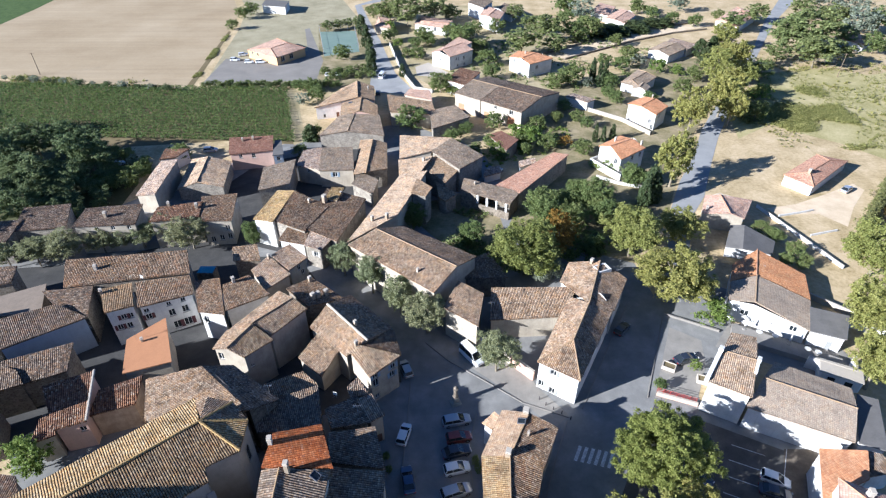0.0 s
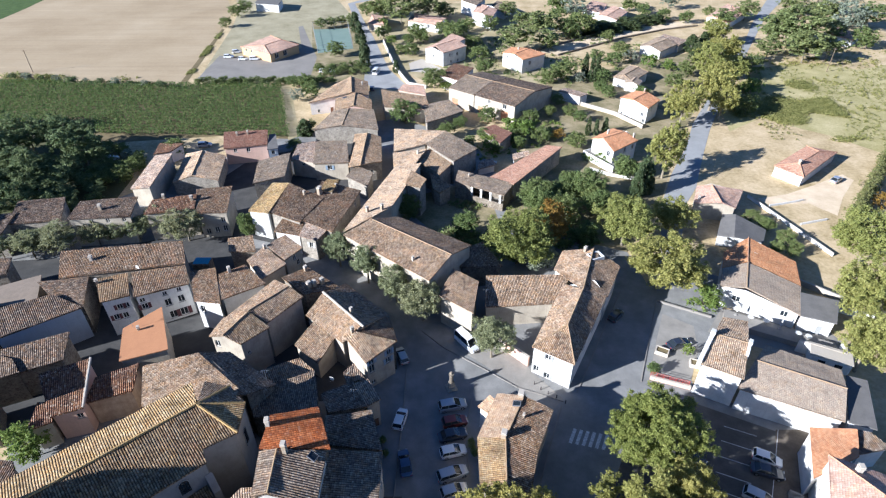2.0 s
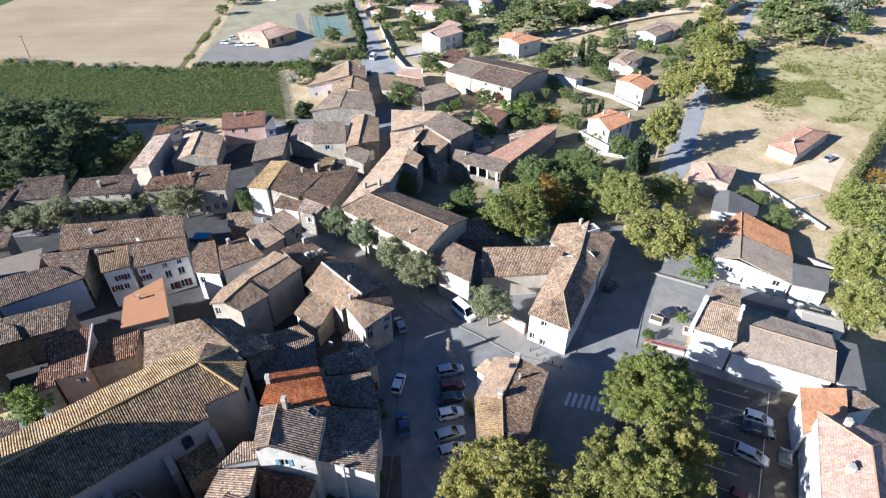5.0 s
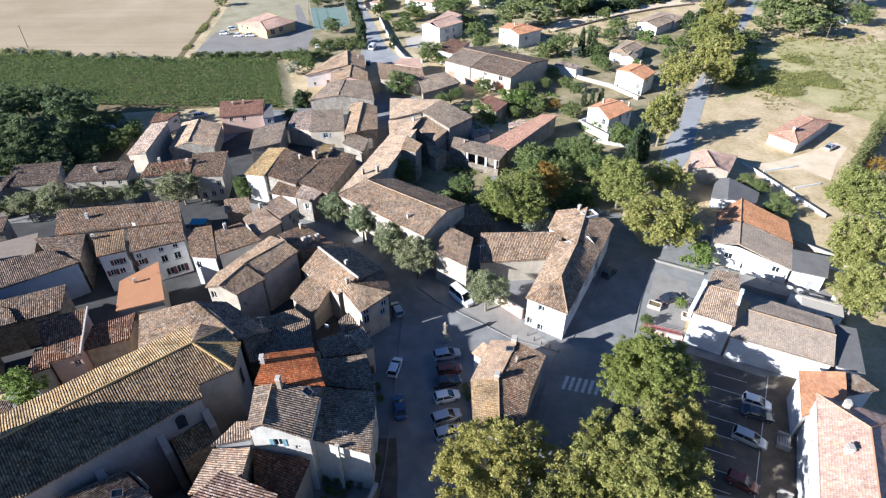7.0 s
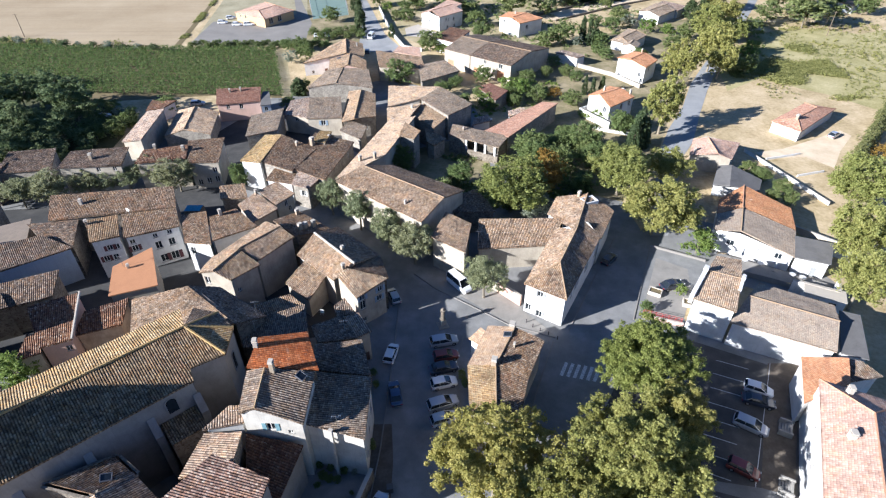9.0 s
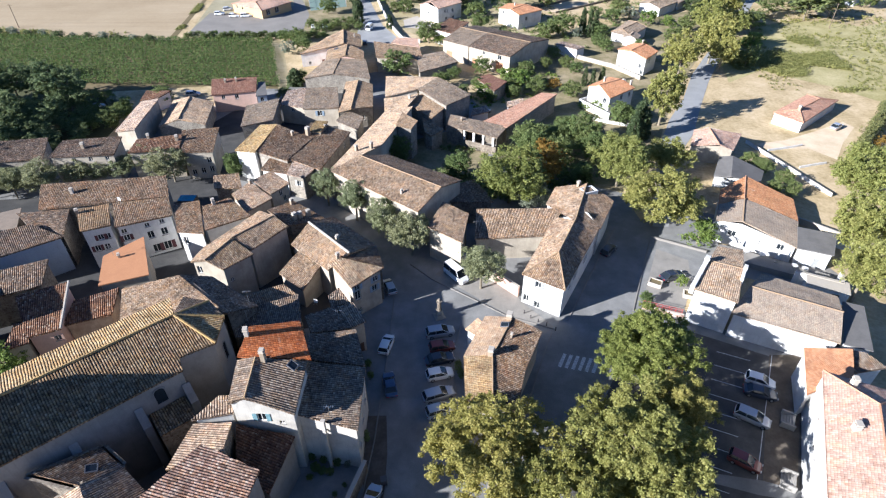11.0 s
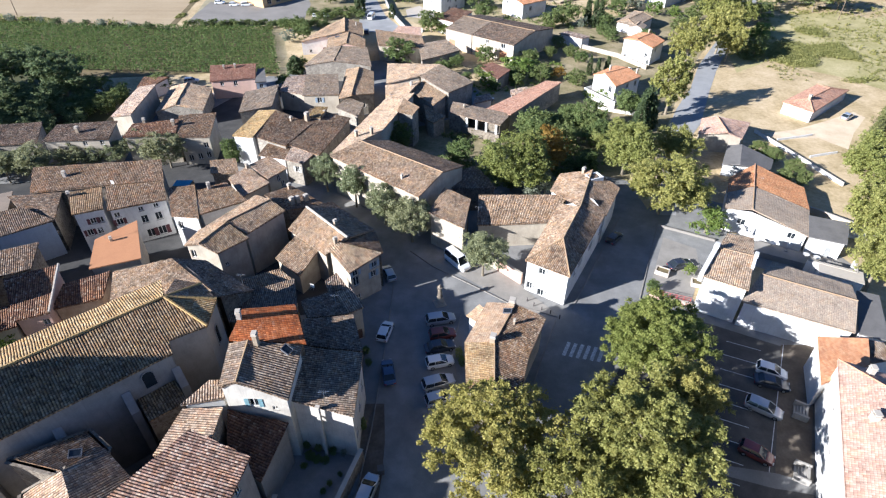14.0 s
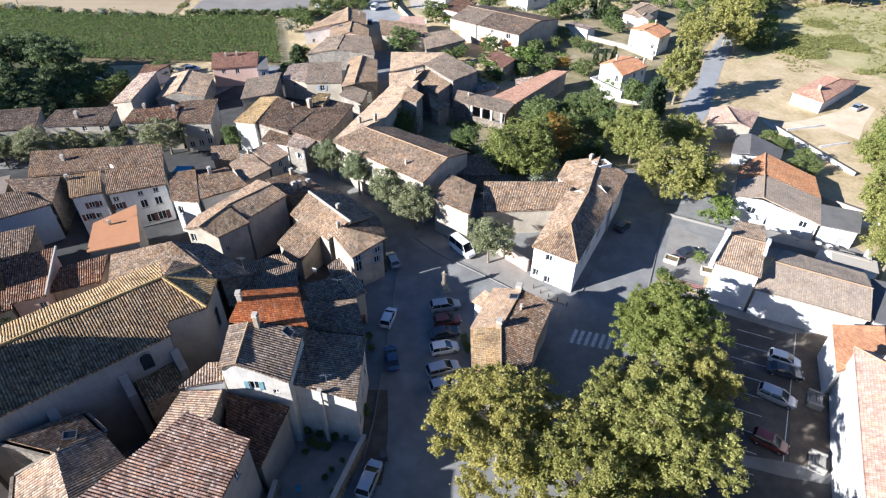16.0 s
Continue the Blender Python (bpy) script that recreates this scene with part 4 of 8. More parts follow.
house('low house with brown tiles and a white gable', 'brown', 'cream', [(-24.1, 64.7, 4.9), (-19.7, 61.2, 4.1), (-17.2, 65.4, 6.0), (-21.2, 69.0, 6.5)])
house('old house with brown tiles and a white mortared verge', 'brown', 'cream', [(-22.9, 69.9, 6.8), (-15.8, 63.5, 6.4), (-8.9, 70.2, 6.4), (-17.2, 79.0, 6.2)], [(-20.3, 73.7, 8.5), (-12.2, 64.3, 9.1)], 'ew', 'gg', verge=1, chim=[(-14.7, 68.4, 8.5, 1.0, 0.5)])
house('terraced house with dark tiles and three chimneys', 'old', 'stone', [(-28.9, 79.1, 7.6), (-23.8, 74.2, 7.6), (-18.0, 77.2, 6.8), (-24.9, 83.0, 7.0)], chim=[(-25.0, 81.7, 7.1, 1.0, 0.6), (-23.4, 76.4, 7.4, 1.2, 0.7), (-22.6, 77.0, 7.2, 1.2, 0.7), (-21.3, 77.8, 7.0, 1.3, 0.7)])
house('large cream house with a sunlit tiled roof', 'brown', 'cream', [(-35.8, 66.6, 8.8), (-28.3, 66.3, 8.4), (-23.5, 72.3, 8.8), (-29.5, 76.9, 8.9)], [(-31.5, 67.5, 9.9), (-26.1, 73.8, 9.9)], 'ns', 'gg')
house('cream house with brown tiles against a taller one', 'brown', 'cream', [(-36.7, 62.8, 8.9), (-31.4, 61.5, 8.3), (-27.7, 65.4, 8.3), (-35.8, 67.1, 8.8)], [(-34.1, 62.2, 9.6), (-31.4, 67.3, 9.9)], 'ns', 'gg', holes={0: [(0.3, 7.13, 0.9, 1.4, 'p')], 1: [(0.67, 5.07, 0.6, 0.7, 'p')]})
house('white house with brown tiles in a tight row', 'old', 'white', [(-43.5, 74.0, 6.6), (-38.3, 72.8, 7.0), (-41.8, 81.7, 8.0), (-46.3, 81.0, 7.8)], holes={0: [(0.53, 3.79, 0.9, 1.6, 'p')]})
house('terraced house with faded brown tiles', 'old', 'white', [(-38.5, 73.8, 7.0), (-31.7, 78.2, 7.0), (-36.4, 82.4, 8.2), (-40.5, 79.4, 8.2)], chim=[(-38.7, 80.3, 8.1, 1.0, 0.6)])
house('small house with patched pale tiles', 'pale', 'cream', [(-32.9, 79.6, 6.8), (-29.2, 84.0, 7.0), (-34.4, 88.8, 7.8), (-36.8, 84.5, 7.6)], chim=[(-34.2, 88.1, 7.7, 0.8, 0.5)])
house('cream house with pale pinkish tiles', 'pale', 'cream', [(-29.6, 84.9, 7.3), (-26.9, 88.9, 7.3), (-31.1, 92.5, 8.0), (-33.7, 88.3, 8.3)], holes={0: [(1.91, 5.5, 0.8, 1.2, 'p'), (2.69, 3.94, 0.8, 1.2, 'p')]})
house('low shed with brown tiles', 'brown', 'stone', [(-42.6, 90.8, 5.0), (-37.2, 91.1, 5.0), (-38.9, 95.5, 5.8), (-43.8, 94.5, 5.8)])
house('white town house with lichened ochre tiles', 'lichen', 'white', [(-58.5, 71.8, 8.3), (-54.2, 73.8, 8.2), (-56.2, 78.4, 9.6), (-60.9, 76.5, 9.6)], holes={0: [(1.82, 5.57, 0.9, 1.1, 's'), (2.89, 5.5, 0.9, 1.1, 'p'), (0.7, 3.46, 0.9, 1.2, 's'), (2.2, 3.37, 0.9, 1.2, 'p')]}, shut='burgundy', chim=[(-60.4, 75.7, 9.4, 0.7, 0.5)])
house('grey and white town house with dark windows', 'old', 'white', [(-53.5, 73.5, 8.0), (-45.5, 77.9, 7.4), (-47.0, 81.3, 9.0), (-55.8, 78.7, 9.4)], holes={0: [(0.3, 6.36, 0.9, 0.9, 'p'), (0.3, 4.53, 1.0, 1.2, 's'), (4.06, 6.23, 0.8, 0.8, 'p'), (6.48, 6.3, 0.8, 0.8, 'p'), (3.97, 3.7, 1.1, 1.5, 'p'), (6.23, 3.69, 1.1, 1.5, 'p'), (5.93, 0.58, 1.3, 1.7, 's'), (4.08, 0.64, 1.3, 1.6, 'p')]}, shut='burgundy')
house('long row house with old brown tiles', 'old', 'stone', [(-69.6, 79.1, 8.0), (-47.9, 83.2, 8.0), (-50.2, 89.0, 9.1), (-72.1, 85.5, 9.3)], chim=[(-65.5, 83.5, 8.6, 0.9, 0.6)])
house('pale blue house with lichened brown tiles', 'dark', 'blue', [(-72.2, 64.0, 7.3), (-61.9, 72.2, 7.0), (-68.2, 74.2, 8.2), (-75.2, 69.9, 8.6)])
house('row house with dark lichened tiles and patches', 'dark', 'stone', [(-69.1, 74.8, 7.6), (-62.1, 72.5, 7.0), (-64.8, 80.2, 7.4), (-72.8, 77.9, 8.0)], holes={0: [(5.75, 3.24, 0.7, 0.9, 'p')]})
house('low house with patchy brown tiles', 'dark', 'stone', [(-68.6, 56.9, 5.6), (-59.8, 60.8, 6.0), (-61.2, 66.1, 7.0), (-70.8, 61.7, 7.0)])
house('cream house with a flat orange terracotta roof', 'terrace', 'cream', [(-49.8, 59.1, 7.3), (-43.0, 61.4, 7.5), (-48.2, 71.9, 7.1), (-52.6, 66.6, 7.1)], chim=[(-49.7, 66.1, 7.2, 0.6, 0.4)], ant=[(-50.8, 66.6, 7.1)])
house('pink house with dark red-brown tiles', 'red2', 'pink', [(-56.2, 50.0, 5.6), (-51.9, 51.3, 6.0), (-53.4, 58.6, 8.6), (-59.9, 55.7, 8.4)], verge=1, holes={0: [(2.83, 3.68, 0.9, 1.0, 'p')]})
house('pink house with a worn red-brown roof', 'red2', 'worn', [(-52.7, 52.7, 5.2), (-46.5, 54.8, 5.4), (-46.7, 59.0, 7.0), (-52.3, 56.3, 6.8)])
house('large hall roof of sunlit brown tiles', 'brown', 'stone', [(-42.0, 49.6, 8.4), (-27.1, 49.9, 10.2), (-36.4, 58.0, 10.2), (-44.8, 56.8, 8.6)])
# other slope of the same roof, its shade put into greyer tiles
house('shaded slope of the hall roof, darkened in its tile colour', 'grey', 'stone', [(-27.1, 49.9, 10.2), (-23.9, 53.4, 8.2), (-32.6, 60.0, 8.2), (-36.4, 58.0, 10.2)], ant=[(-25.4, 54.0, 8.4)])
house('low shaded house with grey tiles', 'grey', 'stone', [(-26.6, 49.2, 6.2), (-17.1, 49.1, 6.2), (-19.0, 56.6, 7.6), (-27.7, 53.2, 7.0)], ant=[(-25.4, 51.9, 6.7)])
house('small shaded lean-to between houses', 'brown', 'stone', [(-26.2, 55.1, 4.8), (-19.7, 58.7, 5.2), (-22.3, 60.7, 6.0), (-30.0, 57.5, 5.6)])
house('lean-to with patched ochre tiles', 'pale', 'stone', [(-25.8, 32.6, 9.8), (-26.8, 27.0, 9.8), (-21.2, 27.9, 10.5), (-21.2, 32.2, 10.5)])
house('small lean-to with a white wall top', 'pale', 'white', [(-25.9, 32.6, 10.4), (-21.5, 33.5, 10.4), (-21.1, 35.4, 11.2), (-23.5, 35.3, 11.2)])
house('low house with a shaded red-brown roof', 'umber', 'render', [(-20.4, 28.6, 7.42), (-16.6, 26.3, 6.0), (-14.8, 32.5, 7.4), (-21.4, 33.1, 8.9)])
house('house with pinkish streaked canal tiles', 'mottled', 'render', [(-17.8, 20.6, 10.2), (-16.7, 26.3, 10.6), (-23.0, 28.5, 12.1), (-29.8, 18.7, 12.1)], holes={0: [(2.47, 8.51, 0.8, 1.1, 'p')]})
# unseen neighbour, its height set by the shade it throws on the street
house('unseen house with streaked canal tiles, added to shade the street', 'mottled', 'render', [(-18.6, 9.5, 9.3), (-18.0, 20.1, 9.3), (-29.9, 18.2, 11.4), (-30.5, 8.0, 11.4)])
# grey slope and pale slope share a ridge; sun and shade set their colours
house('shaded slope of a house below the church, in greyed tiles', 'grey', 'stone', [(-27.7, 24.5, 9.7), (-31.9, 27.8, 9.9), (-33.8, 24.4, 11.5), (-29.5, 19.0, 11.3)])
house('house with ochre lichened tiles and a roof window', 'old', 'stone', [(-34.6, 29.6, 9.9), (-31.8, 27.6, 9.9), (-33.9, 24.5, 11.3), (-39.3, 25.8, 11.3)], sky=[(-33.9, 26.6, 10.75, 0.25, 0.1, 0.96)])
house('sunlit slope of a house below the church, in paler tiles', 'pale', 'stone', [(-33.8, 24.4, 11.5), (-29.5, 19.0, 11.3), (-35.0, 18.4, 9.6), (-37.3, 23.0, 9.8)])
house('stone house with a half sunlit roof', 'tan', 'rubble', [(-22.9, 127.3, 5.0), (-14.4, 129.4, 5.4), (-15.7, 143.8, 5.6), (-23.5, 146.6, 5.2)], [(-19.4, 125.4, 6.6), (-19.5, 143.8, 6.8)], 'ns', 'gg', holes={0: [(5.32, 1.88, 0.8, 1.3, 'p')]})
house('low stone house with grey tiles', 'ash', 'rubble', [(-23.0, 123.2, 4.5), (-17.1, 118.0, 4.5), (-16.2, 123.6, 5.2), (-20.6, 127.7, 5.2)])
house('cream house with a plain grey roof', 'ash', 'cream', [(-32.2, 129.1, 5.0), (-23.0, 129.3, 5.2), (-24.7, 140.0, 6.4), (-32.9, 139.4, 6.4)], holes={0: [(3.33, 2.94, 1.1, 1.3, 's')]}, shut='blue')
house('house with very pale new tiles', 'white', 'cream', [(-38.5, 131.7, 5.0), (-31.8, 129.8, 5.0), (-32.9, 140.8, 6.0), (-37.8, 138.5, 6.0)], holes={0: [(2.68, 3.34, 0.9, 0.9, 'p')]})
house('pink house with a dark red-brown roof', 'maroon', 'pink', [(-58.0, 138.2, 5.0), (-46.6, 140.3, 5.2), (-47.7, 146.4, 6.8), (-59.6, 144.9, 6.8)], holes={0: [(5.51, 3.46, 1.0, 1.3, 'p'), (2.15, 3.59, 0.9, 1.1, 'p')]}, chim=[(-52.8, 144.3, 6.4, 0.9, 0.5), (-55.6, 143.7, 6.3, 0.8, 0.5)])
house('small bluish white annex', 'metal', 'blue', [(-46.1, 137.5, 5.0), (-43.3, 138.4, 5.0), (-45.6, 146.2, 5.6), (-47.4, 145.8, 5.6)], holes={0: [(0.7, 3.2, 0.9, 1.1, 'p')]})
house('stone barn with a pale gable roof', 'sunny', 'rubble', [(-66.3, 122.0, 3.6), (-54.8, 122.6, 4.0), (-56.9, 136.2, 4.0), (-68.4, 138.2, 3.6)], [(-61.2, 122.9, 5.2), (-62.9, 136.3, 5.4)], 'ns', 'gg')
house('stone house with pale weathered tiles', 'ash', 'rubble', [(-45.1, 119.0, 5.0), (-37.9, 121.8, 5.4), (-38.6, 133.0, 6.2), (-46.3, 129.4, 5.8)])
house('white house with yellow lichened tiles', 'yellow', 'white', [(-41.9, 103.9, 6.6), (-36.9, 101.9, 7.2), (-34.7, 113.9, 8.0), (-39.2, 115.5, 7.0)])
house('stone house with dark brown patched tiles', 'old', 'rubble', [(-36.8, 102.6, 7.0), (-29.6, 99.2, 6.6), (-25.9, 108.1, 7.2), (-34.7, 113.9, 8.0)], chim=[(-30.4, 109.3, 7.4, 0.9, 0.5)])
house('large house with dark brown patched tiles', 'old', 'rubble', [(-30.0, 100.4, 6.6), (-22.3, 96.0, 6.2), (-17.9, 112.1, 6.8), (-27.3, 115.1, 7.8)], holes={1: [(12.62, 4.46, 0.8, 1.2, 'p')]}, chim=[(-27.0, 109.8, 7.3, 1.8, 0.9), (-23.7, 112.7, 7.3, 0.8, 0.5)])
house('upper storey with lichened tiles and chimneys', 'yellow', 'rubble', [(-27.0, 110.5, 7.8), (-24.1, 109.9, 7.8), (-23.1, 114.4, 8.4), (-26.1, 114.8, 8.4)])
house('house with pale patched tiles and an open loft', 'old', 'white', [(-35.0, 97.6, 5.4), (-29.2, 96.2, 5.2), (-29.0, 101.9, 5.9), (-33.6, 102.7, 6.2)])
house('corner house with white mortared tiles', 'white', 'rubble', [(-29.3, 95.8, 5.4), (-25.2, 94.0, 5.4), (-22.9, 98.4, 6.2), (-28.2, 100.7, 6.6)], holes={0: [(1.98, 2.94, 0.9, 1.2, 's')]}, shut='white')
house('house with brown tiles behind clipped plane trees', 'old', 'cream', [(-53.0, 102.9, 6.8), (-46.4, 103.4, 6.6), (-48.0, 113.6, 7.4), (-55.7, 111.8, 7.6)], holes={0: [(4.57, 3.81, 1.0, 1.3, 'p'), (0.81, 0.86, 1.0, 1.4, 'p'), (2.77, 1.2, 1.0, 1.4, 'p'), (4.61, 1.54, 1.0, 1.4, 'p')]})
house('row house with red-brown tiles', 'red2', 'cream', [(-63.8, 101.9, 7.2), (-53.6, 104.1, 7.0), (-54.7, 109.3, 7.8), (-63.7, 106.9, 7.8)], holes={0: [(3.29, 4.79, 0.8, 1.0, 'p')]}, chim=[(-61.4, 107.5, 7.8, 0.8, 0.6), (-55.1, 107.1, 7.5, 1.0, 0.7)])
house('row house with brown tiles and two chimneys', 'dark', 'cream', [(-79.2, 99.7, 7.4), (-66.3, 101.1, 7.2), (-67.4, 108.1, 8.0), (-79.3, 106.2, 8.0)], holes={0: [(7.25, 5.79, 0.8, 1.0, 'p'), (10.58, 5.87, 0.8, 1.0, 'p'), (3.93, 5.69, 0.8, 1.0, 'p')]}, chim=[(-73.5, 103.2, 7.6, 1.2, 0.7)])
house('stone row house with brown tiles', 'dark', 'rubble', [(-92.8, 100.1, 6.0), (-82.1, 101.8, 6.0), (-85.0, 110.0, 6.8), (-94.8, 108.4, 6.8)])
house('house with very pale streaked tiles', 'white', 'cream', [(-74.1, 117.2, 4.8), (-68.5, 115.7, 6.0), (-69.6, 133.2, 6.2), (-75.0, 134.4, 5.0)])
house('low building with a red-brown roof', 'red2', 'white', [(-77.3, 138.1, 3.6), (-73.4, 139.3, 3.6), (-70.8, 143.5, 4.2), (-77.5, 143.4, 4.2)])
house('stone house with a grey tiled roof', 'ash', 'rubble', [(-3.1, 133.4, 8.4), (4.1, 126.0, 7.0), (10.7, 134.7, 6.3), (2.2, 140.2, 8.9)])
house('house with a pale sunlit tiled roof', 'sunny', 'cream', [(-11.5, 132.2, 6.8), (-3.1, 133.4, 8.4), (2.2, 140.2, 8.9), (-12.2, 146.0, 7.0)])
house('stone house with dark brown tiles', 'tan', 'rubble', [(-5.6, 127.3, 7.0), (0.5, 120.9, 6.0), (4.0, 127.5, 6.0), (-2.0, 133.0, 7.4)])
house('street house with pale ochre tiles', 'sunny', 'cream', [(-10.3, 115.5, 6.2), (-6.5, 121.4, 7.4), (-2.8, 131.6, 7.8), (-11.8, 132.1, 6.4)], chim=[(-5.1, 129.6, 7.4, 0.8, 0.5)])
house('long curved street house with pale ochre tiles', 'sunny', 'cream', [(-20.1, 93.7, 7.2), (-10.0, 102.4, 8.4), (-4.0, 123.0, 8.2), (-10.8, 123.2, 6.8)], chim=[(-15.3, 101.6, 7.7, 1.0, 0.6), (-12.1, 101.5, 8.3, 1.2, 0.6)], ant=[(-9.1, 118.3, 7.7)])
house('small brown roof behind the street', 'tan', 'rubble', [(-7.5, 111.9, 8.5), (-4.0, 111.2, 8.0), (-2.6, 114.4, 8.4), (-6.3, 118.0, 8.9)])
house('small outbuilding with brown tiles', 'tan', 'rubble', [(-1.2, 117.1, 4.2), (0.5, 115.4, 4.0), (3.4, 118.2, 4.4), (-1.9, 123.0, 5.4)])
house('open arcade barn with white pillars', 'ash', 'open', [(4.2, 120.0, 4.6), (15.7, 113.1, 4.6), (18.5, 117.9, 5.2), (5.1, 124.0, 5.6)], chim=[(7.7, 121.3, 5.2, 0.6, 0.4)])
house('long narrow wing with salmon tiles', 'orange3', 'rubble', [(12.6, 121.8, 4.6), (18.4, 117.1, 5.4), (33.8, 137.6, 5.2), (30.0, 140.0, 4.6)])
house('small white lean-to shed in a courtyard', 'white', 'white', [(10.4, 130.6, 2.2), (15.5, 133.2, 2.2), (15.0, 135.8, 2.8), (11.2, 133.9, 2.8)])
house('low white shed with a flat pale roof', 'white', 'white', [(20.5, 135.9, 2.2), (25.6, 138.7, 2.2), (25.3, 140.8, 2.6), (20.6, 138.8, 2.6)])
house('small house with red-brown tiles', 'maroon', 'rubble', [(13.2, 153.2, 3.8), (17.6, 143.2, 3.8), (21.6, 149.0, 4.2), (17.0, 154.9, 4.2)])
house('large white hall with a broad brown tiled roof', 'brown', 'cream', [(-19.2, 92.0, 8.2), (-1.7, 76.6, 8.7), (6.5, 87.3, 8.7), (-8.5, 98.6, 8.2)], [(-13.8, 95.3, 9.8), (2.4, 82.0, 10.4)], 'ew', 'gg', holes={0: [(21.53, 0.06, 0.8, 1.1, 'p')]}, chim=[(-4.8, 82.1, 9.1, 0.6, 0.4)])
house('house with brown tiles beside the hall', 'brown', 'cream', [(-0.0, 74.8, 6.8), (5.9, 69.9, 6.9), (7.3, 77.6, 7.6), (2.7, 80.8, 8.0)])
house('low annex with dark grey tiles', 'grey', 'stone', [(4.1, 84.3, 5.6), (12.6, 85.7, 4.8), (9.2, 92.6, 5.8), (3.7, 89.0, 6.2)])
house('courtyard range with brown tiles', 'brown', 'cream', [(8.2, 73.4, 5.0), (20.6, 74.3, 5.0), (25.2, 80.6, 6.6), (8.8, 80.2, 6.8)], ant=[(8.5, 75.2, 5.5)])
house('long white house with a hipped brown roof', 'brown', 'white', [(15.1, 62.6, 6.1), (21.2, 58.5, 6.2), (30.4, 75.0, 6.2), (23.0, 78.4, 6.1)], [(21.1, 65.2, 8.3), (25.6, 74.4, 8.2)], 'ns', 'hg', holes={0: [(2.18, 4.34, 0.9, 1.1, 's'), (0.4, 0.59, 0.8, 1.3, 's'), (2.34, 0.02, 0.9, 1.3, 's')], 1: [(5.83, 3.71, 0.9, 1.2, 's'), (11.46, 3.17, 0.9, 1.2, 's'), (17.08, 2.71, 0.9, 1.2, 'p'), (3.12, 3.58, 0.9, 1.2, 'p')]}, shut='grey')
house('taller white end house with a roof terrace', 'brown', 'white', [(22.1, 82.9, 6.1), (30.4, 74.5, 6.3), (34.9, 83.2, 6.4), (24.8, 88.7, 6.2)], [(25.6, 74.3, 8.2), (30.1, 86.1, 8.5)], 'ns', 'gg', chim=[(28.5, 86.0, 7.9, 1.0, 0.6)])
house('island house with lichened ochre tiles on the square', 'old', 'cream', [(5.0, 37.4, 6.3), (11.3, 36.6, 6.1), (13.1, 42.8, 6.1), (5.1, 45.4, 6.3)], [(8.3, 36.9, 7.0), (8.9, 44.7, 7.0)], 'ns', 'gg', first='island')
house('island house with a patched tan roof and a bent ridge', 'old', 'cream', [(5.1, 45.4, 6.3), (13.1, 42.8, 6.1), (16.4, 49.9, 6.1), (8.5, 52.9, 6.3)], [(8.9, 44.7, 7.0), (12.4, 51.9, 7.0)], 'ns', 'gg', chim=[(8.7, 45.0, 6.9, 1.0, 0.8), (11.9, 51.9, 6.9, 0.7, 0.9), (11.8, 48.2, 6.6, 0.9, 0.3)], sky=[(11.12, 50.42, 6.95, -0.2, 0.05, 0.98)], first='patched')
house('small annex with pinkish tiles', 'patched', 'white', [(5.6, 51.7, 5.0), (7.0, 50.5, 5.0), (8.8, 51.7, 5.6), (7.5, 53.2, 5.6)])
house('white building with pinkish striped tiles', 'sunny', 'white', [(40.4, 57.8, 7.0), (46.0, 54.7, 6.9), (52.2, 67.2, 6.9), (48.3, 68.2, 7.0)], [(44.4, 63.0, 8.2), (49.1, 60.9, 8.1)], 'ew', 'gg')
house('long white hall with grey-brown tiles', 'beige', 'white', [(45.6, 54.6, 4.9), (58.5, 48.4, 4.8), (63.6, 58.1, 4.8), (54.2, 63.6, 4.9)], [(49.9, 59.1, 6.2), (61.0, 53.2, 6.2)], 'ew', 'gg')
house('white annex with a flat grey roof', 'metal', 'white', [(59.3, 48.6, 4.4), (62.6, 47.2, 4.4), (66.6, 56.1, 4.6), (63.9, 57.2, 4.6)])
house('big white house with a pale salmon hipped roof', 'salmon', 'white', [(36.0, 12.7, 7.9), (45.3, 11.3, 7.9), (58.7, 36.8, 7.9), (50.6, 41.0, 7.9)], [(40.7, 11.3, 10.2), (52.4, 34.0, 10.2)], 'ns', 'gh', holes={3: [(10.5, 3.9, 0.75, 1.1, 'p'), (8.7, 3.9, 0.3, 0.4, 'p'), (5.7, 5.5, 0.3, 0.4, 'p'), (2.2, 3.9, 0.3, 0.4, 'p')]}, chim=[(52.4, 38.1, 8.7, 1.0, 0.7), (48.6, 31.5, 9.1, 0.9, 0.8)])
house('white annex with an orange tiled roof', 'orange', 'white', [(49.0, 39.5, 5.0), (56.9, 42.6, 5.0), (58.6, 46.4, 5.8), (52.1, 46.8, 5.8)])
house('annex with a grey roof', 'grey', 'white', [(57.5, 43.2, 4.6), (62.5, 44.1, 4.6), (60.8, 46.4, 5.0), (59.3, 46.9, 5.0)])
house('white house with a grey-beige tiled roof', 'beige', 'white', [(53.1, 79.3, 4.6), (64.9, 72.0, 3.6), (69.2, 80.0, 3.6), (55.8, 84.7, 4.5)], [(57.3, 77.9, 5.3), (61.0, 85.6, 5.3)], 'ns', 'gg', holes={0: [(10.59, 2.21, 1.2, 1.2, 'p'), (2.31, 2.37, 1.4, 1.2, 'p'), (7.7, 2.16, 0.3, 1.5, 'p')]})
house('rear wing with an orange tiled roof', 'orange2', 'white', [(55.9, 85.0, 4.4), (69.4, 80.3, 3.5), (72.3, 87.9, 3.5), (58.6, 90.5, 4.3)], [(61.1, 85.9, 5.2), (65.0, 94.2, 5.2)], 'ns', 'gg')
